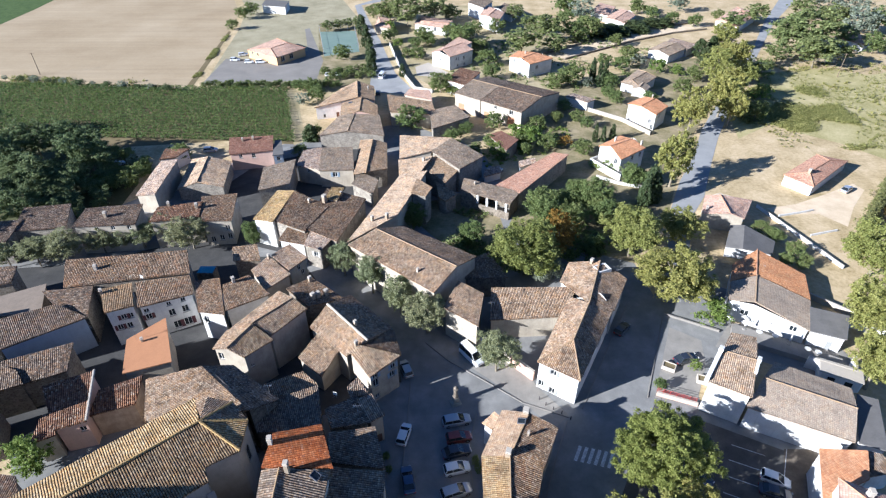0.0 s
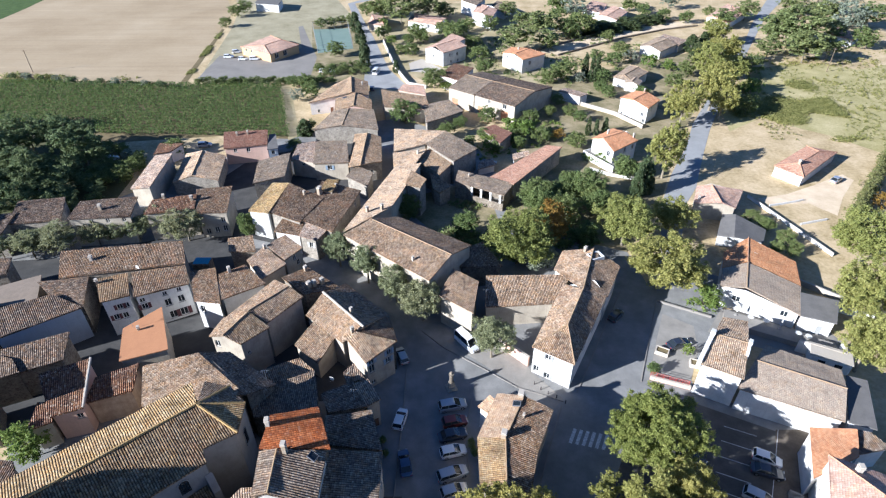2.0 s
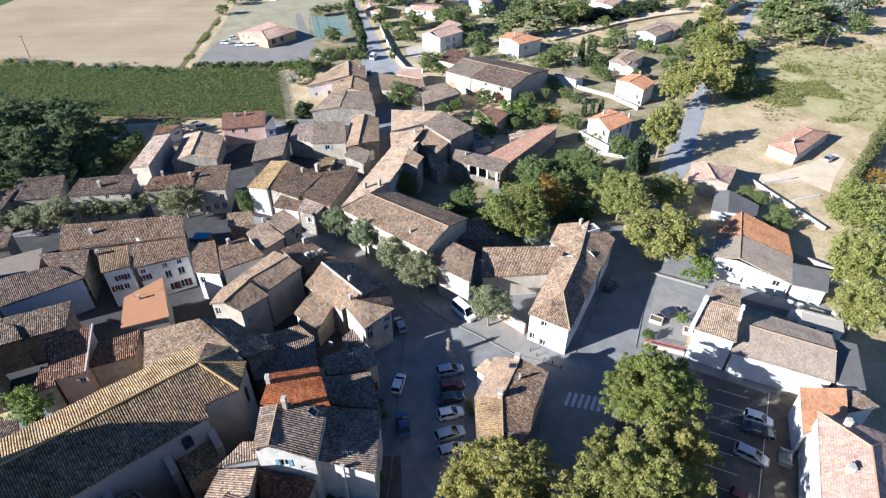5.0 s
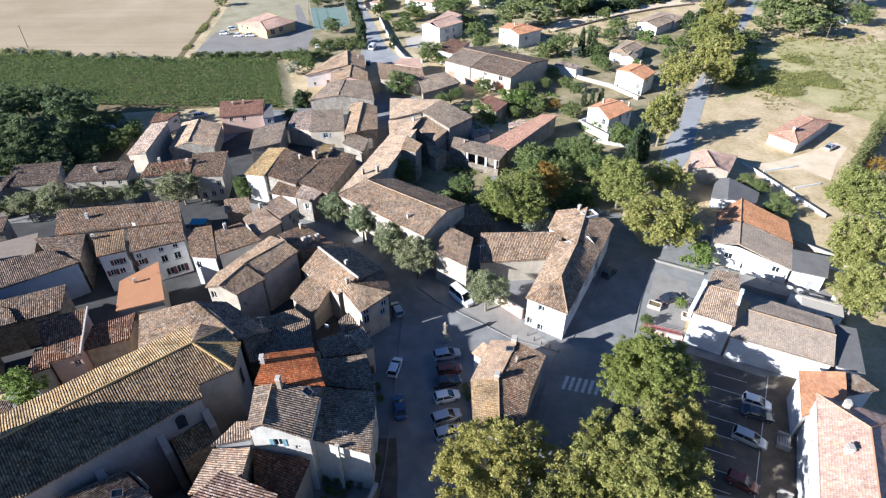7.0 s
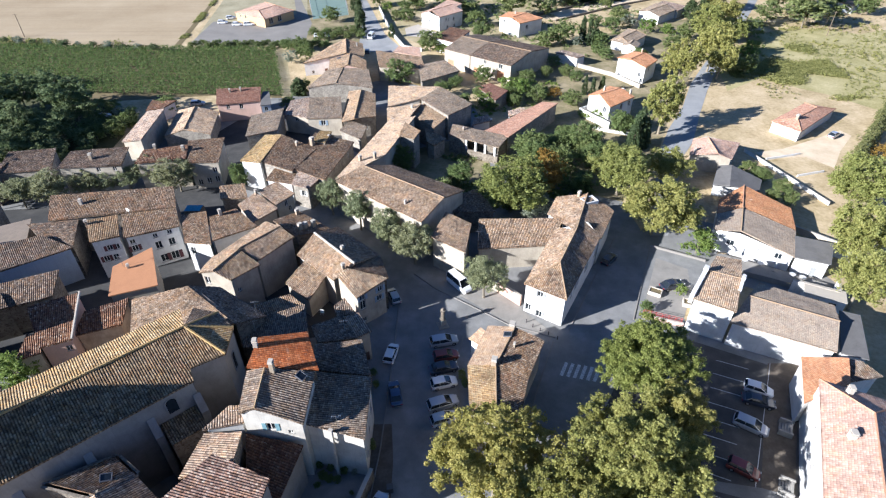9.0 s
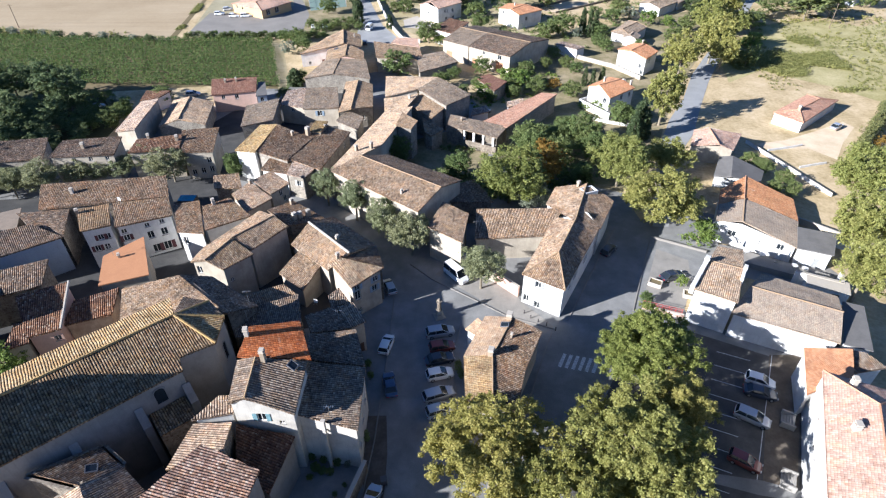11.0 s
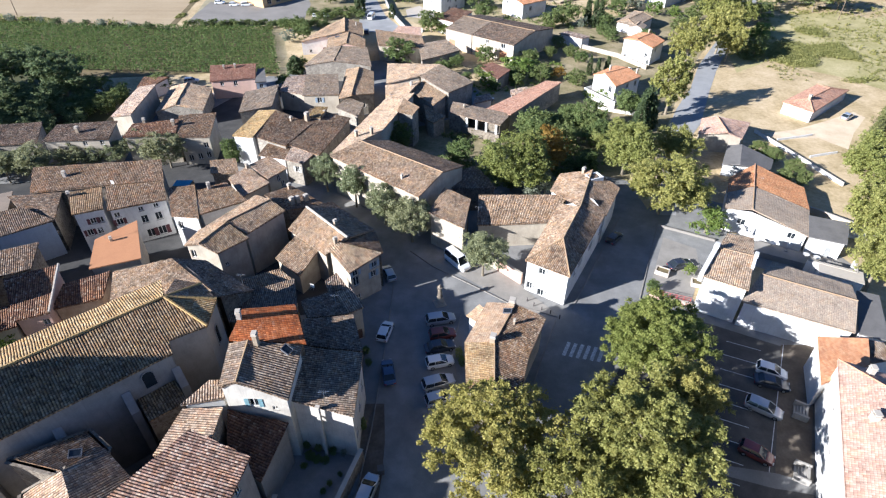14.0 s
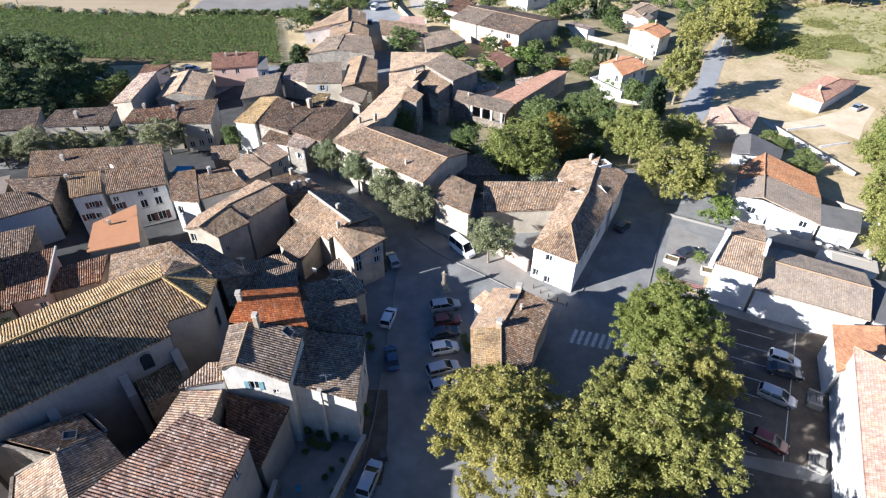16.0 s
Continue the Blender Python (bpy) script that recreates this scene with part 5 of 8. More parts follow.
house('white annex with a dark grey roof', 'metal', 'white', [(64.9, 72.0, 3.6), (70.2, 69.8, 3.6), (73.8, 75.5, 3.9), (67.9, 78.0, 3.9)], holes={0: [(2.95, 0.02, 0.9, 2.0, 'd')]}, shut='grey')
house('small roadside house with pink tiles', 'salmon', 'cream', [(59.6, 110.0, 4.1), (68.6, 107.7, 4.0), (73.8, 115.6, 4.1), (63.3, 117.9, 4.1)], [(65.0, 108.0, 5.4), (65.8, 115.8, 5.5)], 'ns', 'gg', chim=[(61.2, 111.2, 4.3, 0.8, 0.5)])
house('shed with a slate grey roof', 'metal', 'white', [(60.8, 98.5, 2.8), (69.8, 95.9, 2.6), (72.7, 100.7, 2.6), (65.4, 107.0, 2.8)], [(63.3, 96.3, 3.9), (67.5, 105.2, 3.9)], 'ns', 'gg')
house('white bungalow with a pinkish hipped roof', 'orange3', 'white', [(88.7, 130.2, 3.0), (93.2, 123.8, 3.0), (110.1, 137.9, 2.9), (103.5, 141.7, 3.0)], [(94.4, 129.0, 4.3), (103.2, 135.6, 4.3)], 'ns', 'hh', chim=[(94.3, 128.8, 4.2, 1.0, 0.8)])
house('white villa with a bright orange roof', 'orange', 'white', [(42.9, 142.5, 5.4), (47.1, 134.5, 5.2), (55.3, 140.6, 5.6), (50.2, 148.5, 5.6)], [(45.1, 139.0, 7.0), (52.1, 143.3, 7.0)], 'ns', 'gg', holes={0: [(5.99, 2.84, 1.2, 1.6, 'p')], 1: [(4.43, 3.65, 1.0, 1.4, 'p'), (7.71, 3.79, 1.0, 1.4, 'p')]}, chim=[(47.5, 143.3, 6.4, 1.0, 0.5), (54.2, 141.5, 6.1, 1.0, 0.5)])
house('white villa with an orange roof and grey shutters', 'orange', 'white', [(58.9, 173.0, 5.4), (65.3, 163.7, 5.4), (70.9, 170.1, 5.6), (65.5, 178.3, 5.6)], [(61.4, 167.4, 6.8), (67.7, 173.6, 6.8)], 'ns', 'gg', holes={0: [(0.97, 0.2, 0.7, 0.8, 'p'), (8.35, 1.88, 1.0, 1.3, 'p'), (9.37, 0.06, 1.0, 1.5, 'p')], 1: [(2.33, 3.45, 1.0, 1.3, 'p')]}, chim=[(67.0, 174.4, 6.5, 1.0, 0.5)])
house('white front wing of a bungalow', 'beige', 'white', [(66.3, 193.4, 3.0), (70.6, 190.2, 3.0), (73.2, 194.6, 3.0), (69.0, 197.6, 3.0)], [(68.4, 191.8, 3.9), (71.1, 196.1, 3.9)], 'ns', 'gg')
house('white bungalow with a grey-beige roof', 'ash', 'white', [(63.5, 198.3, 3.2), (69.0, 193.2, 3.2), (77.6, 202.7, 3.4), (73.1, 211.0, 3.4)], [(67.0, 197.0, 4.4), (74.7, 205.5, 4.4)], 'ns', 'hh')
house('long cream barn with a dark mottled roof', 'ash', 'cream', [(3.8, 181.0, 6.0), (11.9, 174.3, 6.0), (24.9, 190.3, 6.0), (15.9, 196.5, 6.0)], [(9.9, 188.8, 7.6), (18.4, 182.4, 7.6)], 'ew', 'gg', holes={0: [(1.47, 0.02, 2.4, 2.8, 'd')]}, shut='rust', over=0.1)
house('long cream barn with a red-brown mottled roof', 'dark', 'cream', [(12.0, 174.2, 6.0), (24.0, 164.3, 6.0), (38.5, 181.1, 6.0), (25.1, 190.2, 6.0)], [(18.5, 182.3, 7.6), (31.2, 172.7, 7.6)], 'ew', 'gg', holes={0: [(1.3, 0.02, 2.0, 2.6, 'd'), (10.9, 4.25, 1.4, 1.4, 'p'), (10.4, 0.02, 2.6, 3.4, 'd'), (5.2, 4.65, 1.0, 1.0, 'p')]}, shut='rust', over=0.1)
house('white house with a red-brown roof', 'red2', 'white', [(0.9, 196.7, 4.8), (7.5, 191.1, 4.8), (13.6, 203.2, 5.2), (6.4, 208.2, 5.2)])
house('white villa with a pale tiled roof', 'salmon', 'white', [(-4.8, 226.6, 5.4), (2.5, 220.2, 5.4), (12.1, 228.8, 5.6), (3.6, 238.0, 5.6)], [(-0.3, 225.5, 6.6), (7.9, 234.5, 6.6)], 'ns', 'gg', holes={0: [(3.83, 2.69, 0.8, 0.9, 'p'), (1.4, 0.02, 2.0, 2.0, 'd'), (5.3, 0.02, 2.0, 2.0, 'd')], 1: [(3.23, 3.3, 0.8, 1.1, 'p'), (4.56, 3.04, 0.6, 1.1, 'p'), (7.13, 2.79, 1.0, 1.3, 'p'), (3.84, 0.53, 0.9, 1.0, 'p'), (7.56, 0.4, 0.9, 1.0, 'p')]}, shut='grey')
house('upper block of a white villa with pale tiles', 'salmon', 'white', [(0.1, 231.2, 6.0), (5.7, 228.9, 6.0), (11.9, 235.9, 6.4), (6.5, 244.0, 6.4)])
house('white villa with orange and red tiles', 'orange', 'white', [(25.5, 220.7, 5.4), (32.3, 211.3, 5.4), (42.3, 218.6, 5.4), (30.0, 227.8, 5.4)], [(30.2, 216.1, 6.4), (36.4, 222.4, 6.4)], 'ns', 'gg', holes={1: [(3.36, 2.77, 1.2, 1.3, 'p')], 0: [(2.06, 3.95, 1.0, 1.1, 'p')]}, chim=[(32.0, 222.1, 6.0, 0.8, 0.5)])
house('plain white garage with a flat roof', 'white', 'white', [(41.3, 185.1, 3.2), (47.8, 179.5, 3.2), (51.1, 182.0, 3.2), (44.4, 187.7, 3.2)])
house('white bungalow with a beige gable roof', 'ash', 'white', [(84.3, 235.7, 3.4), (90.2, 227.5, 3.4), (100.3, 237.1, 3.4), (95.2, 247.5, 3.4)], [(87.4, 232.3, 4.4), (97.8, 241.6, 4.4)], 'ns', 'gg')
house('white garage wing with a flat roof', 'white', 'white', [(95.7, 247.4, 3.2), (100.5, 236.2, 3.2), (107.5, 243.2, 3.2), (100.0, 253.2, 3.2)])
house('cream bungalow with pale tiles', 'salmon', 'white', [(-13.6, 275.4, 3.6), (1.4, 267.6, 3.6), (4.7, 280.3, 3.6), (-10.9, 290.9, 3.6)], [(-10.7, 276.5, 4.6), (2.7, 271.4, 4.6)], 'ew', 'gg', holes={0: [(10.13, 1.65, 1.2, 1.6, 'p'), (14.53, 1.65, 1.2, 1.6, 'p')]})
house('white villa with a pinkish roof', 'salmon', 'white', [(17.2, 284.4, 5.4), (25.4, 271.1, 5.4), (29.8, 288.6, 5.4), (22.0, 301.1, 5.4)], [(21.1, 278.2, 6.4), (25.8, 291.0, 6.4)], 'ns', 'gg', holes={0: [(4.87, 2.36, 0.9, 1.1, 'p')]})
house('tall white block with a flat roof', 'ash', 'white', [(12.5, 305.0, 6.4), (19.8, 293.3, 6.4), (25.3, 307.4, 6.4), (18.1, 320.1, 6.4)])
house('grey-roofed building among trees', 'ash', 'white', [(27.5, 303.8, 3.4), (33.4, 290.4, 3.4), (38.9, 302.6, 3.4), (32.4, 317.1, 3.4)])
house('small house with pinkish hipped roof', 'salmon', 'cream', [(-31.9, 272.4, 3.4), (-23.9, 267.6, 3.4), (-23.4, 283.4, 3.4), (-31.6, 289.7, 3.4)], [(-29.1, 274.4, 4.4), (-26.1, 276.4, 4.4)], 'ew', 'hh')
house('white bungalow with pale pink tiles', 'salmon', 'white', [(74.2, 298.9, 3.4), (80.6, 290.0, 3.4), (88.9, 308.1, 3.4), (82.7, 316.7, 3.4)])
house('white bungalow with a pinkish roof', 'salmon', 'white', [(78.7, 286.8, 3.4), (85.1, 275.6, 3.4), (95.0, 292.1, 3.4), (90.3, 304.5, 3.4)], [(81.2, 279.7, 4.4), (91.8, 295.7, 4.4)], 'ns', 'gg')
house('white bungalow with a red tiled hipped roof', 'salmon', 'white', [(129.7, 281.3, 3.4), (135.2, 269.4, 3.4), (155.8, 293.8, 3.4), (151.0, 307.6, 3.4)], [(133.4, 275.7, 4.8), (147.6, 290.3, 4.8)], 'ns', 'hh', holes={0: [(5.84, 1.85, 1.0, 1.2, 'p')]}, chim=[(146.9, 294.6, 4.3, 0.8, 0.5)])
house('white house with red tiles among pines', 'salmon', 'white', [(171.8, 251.2, 3.4), (177.1, 242.1, 3.4), (187.5, 252.8, 3.4), (180.8, 261.7, 3.4)])
house('long pale farm shed', 'metal', 'white', [(-94.1, 310.5, 4.0), (-81.0, 306.8, 4.0), (-81.6, 319.1, 4.0), (-95.2, 323.0, 4.0)])
house('modern hall with ochre walls and pinkish hipped roof', 'salmon', 'ochre', [(-81.1, 236.6, 3.4), (-66.5, 226.2, 3.4), (-57.3, 238.8, 3.4), (-72.6, 252.7, 3.4)], [(-70.3, 233.4, 4.8), (-64.5, 239.1, 5.4)], 'ns', 'hh', holes={0: [(2.26, 1.95, 1.0, 1.1, 'p'), (5.46, 1.95, 1.0, 1.1, 'p')], 1: [(2.13, 1.05, 2.0, 2.0, 'p'), (6.55, 1.05, 2.0, 2.0, 'p')]})
house('barn with a white front and brown tiles', 'tan', 'white', [(-41.4, 172.6, 4.2), (-22.3, 177.7, 4.8), (-23.9, 190.1, 4.8), (-35.3, 189.1, 4.4)], [(-27.7, 176.1, 6.4), (-29.7, 191.2, 6.4)], 'ns', 'gg', holes={0: [(6.26, 0.02, 1.0, 1.8, 'd'), (2.09, 0.63, 0.8, 0.9, 'p')]}, shut='brown', chim=[(-25.4, 185.9, 5.4, 0.8, 0.5)])
house('pinkish house with brown tiles and a roof window', 'tan', 'pink', [(-31.9, 164.8, 4.6), (-20.2, 164.7, 5.0), (-21.0, 172.4, 5.2), (-33.0, 174.9, 4.8)], [(-25.9, 165.4, 6.2), (-26.5, 176.6, 6.2)], 'ns', 'gg', sky=[(-29.84, 173.67, 5.46, -0.21, -0.01, 0.98)])
house('stone house with dark grey tiles', 'ash', 'rubble', [(-36.2, 151.4, 4.4), (-17.1, 150.9, 4.6), (-19.5, 163.8, 5.4), (-31.9, 163.4, 5.4)], [(-27.7, 151.9, 5.6), (-27.1, 163.7, 6.0)], 'ns', 'gg')
house('house with brown tiles at the end of the street', 'tan', 'cream', [(-16.7, 167.8, 4.8), (-2.2, 165.6, 4.6), (-3.6, 173.6, 5.8), (-18.6, 180.1, 5.8)])
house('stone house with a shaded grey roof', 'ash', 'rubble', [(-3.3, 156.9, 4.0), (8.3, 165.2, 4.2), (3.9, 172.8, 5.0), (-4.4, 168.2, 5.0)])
house('low wing with salmon tiles by the road', 'salmon', 'cream', [(-13.3, 184.3, 4.0), (-3.7, 179.7, 4.0), (-4.4, 187.4, 4.4), (-11.6, 189.0, 4.4)])
# unseen house, added to throw shade on the western roofs
house('unseen tall stone house added to shade the roofs beside it', 'brown', 'stone', [(-71.3, 45.7, 12.5), (-64.1, 48.9, 12.5), (-67.6, 55.2, 14.0), (-75.4, 52.1, 14.0)])
house('low stone house with a dusty brown flat roof', 'terrace2', 'stone', [(-78.1, 72.5, 6.6), (-71.6, 74.8, 6.6), (-74.5, 81.5, 6.8), (-81.3, 77.7, 6.8)])
house('stone house with patchy brown tiles', 'dark', 'stone', [(-69.7, 55.8, 6.2), (-65.0, 58.0, 6.2), (-67.2, 60.3, 6.8), (-73.6, 62.1, 6.8)])
house('lean-to with orange-brown tiles', 'red2', 'cream', [(-58.7, 48.1, 5.0), (-55.7, 49.5, 5.2), (-57.2, 52.2, 6.2), (-58.9, 52.2, 6.2)])
house('house with dark brown tiles beside a garden tree', 'dark', 'stone', [(-57.3, 37.5, 7.0), (-52.7, 37.5, 7.0), (-55.5, 41.6, 7.6), (-59.2, 42.0, 7.6)])
house('stone row house with weathered tiles', 'dark', 'rubble', [(-97.1, 95.4, 6.0), (-91.7, 96.2, 6.0), (-92.5, 103.9, 6.6), (-100.2, 102.4, 6.6)])
house('row house with old brown tiles at the edge', 'dark', 'stone', [(-78.8, 61.9, 7.0), (-73.5, 65.4, 7.2), (-77.8, 73.0, 8.4), (-84.4, 70.9, 8.4)])
house('long row house with brown tiles', 'dark', 'stone', [(-91.0, 78.4, 7.0), (-80.8, 81.4, 7.2), (-81.9, 85.5, 8.0), (-93.7, 83.8, 8.0)])


# ---- trees ----
def leaf_cloud(rng, centres, sizes, per, leaf, squash=1.0, ruffle=0.5):
    """Leaf clumps: many small leaves round each centre, as numpy vertices and faces."""
    n = len(centres) * per
    c = np.repeat(centres, per, axis=0)
    s = np.repeat(sizes, per)[:, None]
    d = rng.normal(size=(n, 3))
    d /= np.linalg.norm(d, axis=1)[:, None]
    p = c + d * s * (0.25 + 0.45 * np.abs(rng.normal(size=(n, 1)))) * 1.15 * np.array([1, 1, squash])
    nrm = d * 0.35 + rng.normal(size=(n, 3)) * ruffle + np.array([0, 0, 0.5])
    nrm /= np.linalg.norm(nrm, axis=1)[:, None]
    t = np.cross(nrm, rng.normal(size=(n, 3)))
    t /= np.linalg.norm(t, axis=1)[:, None]
    b = np.cross(nrm, t)
    h = leaf * (0.6 + 0.8 * rng.random((n, 1)))
    v = np.stack([p - t * h * 0.75 - b * h * 0.66, p + t * h, p - t * h * 0.75 + b * h * 0.66], axis=1).reshape(-1, 3)
    f = np.arange(n * 3).reshape(-1, 3)
    return v, f


def fast_mesh(name, v, f, mat):
    me = bpy.data.meshes.new(name)
    me.vertices.add(len(v))
    me.vertices.foreach_set("co", np.asarray(v, dtype=np.float32).ravel())
    me.loops.add(f.size)
    me.loops.foreach_set("vertex_index", f.astype(np.int32).ravel())
    me.polygons.add(len(f))
    me.polygons.foreach_set("loop_start", np.arange(0, f.size, f.shape[1], dtype=np.int32))
    me.polygons.foreach_set("loop_total", np.full(len(f), f.shape[1], dtype=np.int32))
    me.update()
    me.materials.append(mat)
    return me


TREE_MESHES = {}
# crown base, crown middle, vertical half size (parts of the height), clumps, leaves a clump, leaf size (of the crown's radius)
KINDS = {
    "plane": (0.18, 0.58, 0.44, 620, 46, 0.027),
    "linden": (0.12, 0.57, 0.44, 700, 48, 0.025),
    "bigplane": (0.15, 0.6, 0.42, 1150, 80, 0.0165),
    "biggreen": (0.15, 0.6, 0.42, 1500, 80, 0.0165),
    "deepgreen": (0.12, 0.58, 0.43, 1500, 80, 0.0175),
    "stonepine": (0.05, 0.58, 0.42, 340, 40, 0.036),
    "green": (0.02, 0.52, 0.47, 330, 36, 0.036),
    "autumn": (0.02, 0.55, 0.45, 190, 30, 0.042),
    "lime": (0.02, 0.5, 0.48, 160, 30, 0.05),
    "olive": (0.05, 0.55, 0.43, 170, 40, 0.04),
    "clipped": (0.3, 0.64, 0.36, 420, 44, 0.028),
    "pine": (0.06, 0.6, 0.4, 460, 52, 0.025),
    "cypress": (0.02, 0.5, 0.5, 130, 40, 0.085),
}


# boughs in a crown, their least radius and its spread
BOUGHS = {"bigplane": (130, 0.11, 0.09), "biggreen": (150, 0.11, 0.09), "deepgreen": (140, 0.12, 0.09), "plane": (84, 0.15, 0.1), "linden": (90, 0.14, 0.1), "green": (34, 0.2, 0.16), "autumn": (30, 0.2, 0.16),
          "olive": (26, 0.2, 0.16), "clipped": (40, 0.17, 0.13), "pine": (34, 0.18, 0.14), "stonepine": (34, 0.18, 0.14), "lime": (22, 0.22, 0.18)}


def tree_meshes(kind, var, far=False):
    """Trunk and crown of a tree of height 1 and crown radius 1."""
    key = (kind, var, far)
    if key in TREE_MESHES:
        return TREE_MESHES[key]
    rng = np.random.default_rng(sum(map(ord, kind)) * 10 + var)
    low, mid, half, clumps, per, leaf = KINDS[kind]
    if far:
        clumps, per, leaf = int(clumps * 0.7), int(per * 0.5), leaf * 1.55
    cs = []
    lob = rng.normal(size=(16 if kind in ("bigplane", "biggreen", "deepgreen") else 7, 3))
    lob /= np.linalg.norm(lob, axis=1)[:, None]
    boughs = []
    if kind in BOUGHS:
        count, br0, br1 = BOUGHS[kind]
        while len(boughs) < count:
            d = rng.normal(size=3)
            d /= np.linalg.norm(d)
            k = (0.3 + 0.75 * rng.random() ** 0.55) * (0.8 + 0.25 * max(0.0, float((lob @ d).max())) ** 3)
            z = mid + d[2] * half * 0.85 * k
            if z > low:
                boughs.append((d[0] * 0.82 * k, d[1] * 0.82 * k, z, br0 + br1 * rng.random()))
    while len(cs) < clumps:
        if boughs and (kind in ("bigplane", "biggreen", "deepgreen") or rng.random() < 0.75):
            bx, by, bz, br = boughs[int(rng.random() * len(boughs))]
            d = rng.normal(size=3)
            d /= np.linalg.norm(d)
            d[2] = abs(d[2]) * 1.1 - 0.15
            k = br * (0.6 + 0.5 * rng.random())
            cs.append((bx + d[0] * k, by + d[1] * k, bz + d[2] * k * 0.5))
            continue
        d = rng.normal(size=3)
        d /= np.linalg.norm(d)
        rr = 0.5 + 0.55 * max(0.0, float((lob @ d).max())) ** (7 if kind in ("bigplane", "biggreen", "deepgreen") else 2) + rng.normal() * 0.05
        rr *= 0.45 + 0.55 * rng.random() ** 0.4
        if kind == "cypress":
            z = rng.random()
            w = min(1.0, 3.5 * z + 0.35) * (1 - z) ** 0.6 * (0.7 + 0.35 * rng.random())
            an = rng.random() * 6.283
            cs.append((math.cos(an) * w, math.sin(an) * w, 0.02 + 0.95 * z))
            continue
        if kind == "pine" and rng.random() < 0.3:
            rr *= 1.12
        z = mid + d[2] * rr * half
        if z < low:
            continue
        cs.append((d[0] * rr, d[1] * rr, z))
    cs = np.array(cs)
    size = (BOUGHS[kind][1] * ((0.3 if kind in ("bigplane", "biggreen", "deepgreen") else 0.42) + 0.4 * rng.random(len(cs))) if boughs else (0.1 + 0.12 * rng.random(len(cs)))) * (1.5 if kind == "cypress" else 1.0)
    # heights are in another unit than radii: build at height 2 so that the clumps stay round
    cs[:, 2] *= 2.0
    v, f = leaf_cloud(rng, cs, size, per, leaf, 0.45 if kind in ("pine", "stonepine") else 0.8, 0.22 if kind in ("pine", "stonepine", "cypress") else 0.5)
    v[:, 2] /= 2.0
    crown = fast_mesh("crown", v, f, LEAVES[kind])
    verts, faces = [], []
    top = mid + half * 0.3
    pts = [Vector((0, 0, 0)), Vector((0.03, 0.02, low)), Vector((0.0, 0.05, mid)), Vector((0.02, 0.0, top))]
    rad = [0.085, 0.06, 0.04, 0.015]

    def limb(pts, rad, sides=7):
        k = len(verts)
        for p, r in zip(pts, rad):
            for i in range(sides):
                an = 2 * math.pi * i / sides
                verts.append((p.x + r * math.cos(an), p.y + r * math.sin(an), p.z))
        for j in range(len(pts) - 1):
            for i in range(sides):
                a, b = k + j * sides + i, k + j * sides + (i + 1) % sides
                faces.append((a, b, b + sides, a + sides))

    limb(pts, rad)
    for i in range(7):
        an, up = i * 2.4 + rng.random(), rng.random()
        p0 = Vector((0.02, 0.02, low + (mid - low) * (0.2 + 0.8 * up)))
        ln = 0.35 + 0.4 * rng.random()
        p1 = p0 + Vector((math.cos(an) * ln * 0.5, math.sin(an) * ln * 0.5, half * 0.3))
        p2 = p0 + Vector((math.cos(an) * ln, math.sin(an) * ln, half * 0.55))
        limb([p0, p1, p2], [0.035, 0.022, 0.008], 5)
    trunk = mesh_of("trunk", verts, faces, BARK)
    TREE_MESHES[key] = (trunk, crown)
    return TREE_MESHES[key]


TREE_WORDS = {
    "plane": ("tree", "tall plane tree with yellowing green leaves"), "green": ("tree", "leafy green garden tree"), "autumn": ("tree", "tree with rusty autumn leaves"),
    "linden": ("tree", "broad mid-green tree in a walled garden"),
    "lime": ("tree", "bright green leafy garden tree"), "olive": ("tree", "silvery grey-green olive tree"), "clipped": ("tree", "pollarded plane tree with pale green leaves"),
    "bigplane": ("tree", "large plane tree with yellowing leaves on the square"), "biggreen": ("tree", "large dense green tree by the car park"), "deepgreen": ("tree", "large deep green tree beside a white hall"), "stonepine": ("tree", "spreading olive-green pine tree"),
    "pine": ("tree", "dark green spreading pine tree"), "cypress": ("tree", "narrow dark green cypress"),
}
TREE_COUNT = [0]


def tree(kind, x, y, h, r):
    TREE_COUNT[0] += 1
    i = TREE_COUNT[0]
    small = h < 3.6
    cat, words = TREE_WORDS[kind]
    ob = thing("bush" if small else "tree", words if not small else words.replace("tree", "bush"), "bush" if small else cat, at=(x, y, 0))
    ob.matrix_basis = pose(x, y, 0, 0, 0, (i * 77) % 360)
    trunk, crown = tree_meshes(kind, i % 3, small or math.hypot(x, y) > 130)
    s = Matrix.Diagonal((r, r, h, 1))
    part_mesh("trunk", trunk, ob, "", Matrix.Diagonal((min(r, h * 0.4) * 0.8, min(r, h * 0.4) * 0.8, h, 1)))
    part_mesh("crown", crown, ob, "", s)
    return ob


# ---- cars ----
CAR_PAINT = {
    "white": plain_material("car_white", (0.8, 0.8, 0.79), 0.3, 0, 0.6, 0.03), "silver": plain_material("car_silver", (0.5, 0.51, 0.53), 0.3, 0.5, 0.6, 0.03),
    "red": plain_material("car_red", (0.15, 0.028, 0.018), 0.3, 0, 0.6, 0.03), "dark": plain_material("car_dark", (0.025, 0.03, 0.045), 0.3, 0, 0.6, 0.03),
    "blue": plain_material("car_blue", (0.03, 0.06, 0.14), 0.3, 0, 0.6, 0.03),
}
for m in CAR_PAINT.values():
    m.node_tree.nodes["Principled BSDF"].inputs["Coat Weight"].default_value = 1.0
    m.node_tree.nodes["Principled BSDF"].inputs["Coat Roughness"].default_value = 0.05
TYRE = plain_material("tyre", (0.02, 0.02, 0.02), 0.9, 0, 0.2)
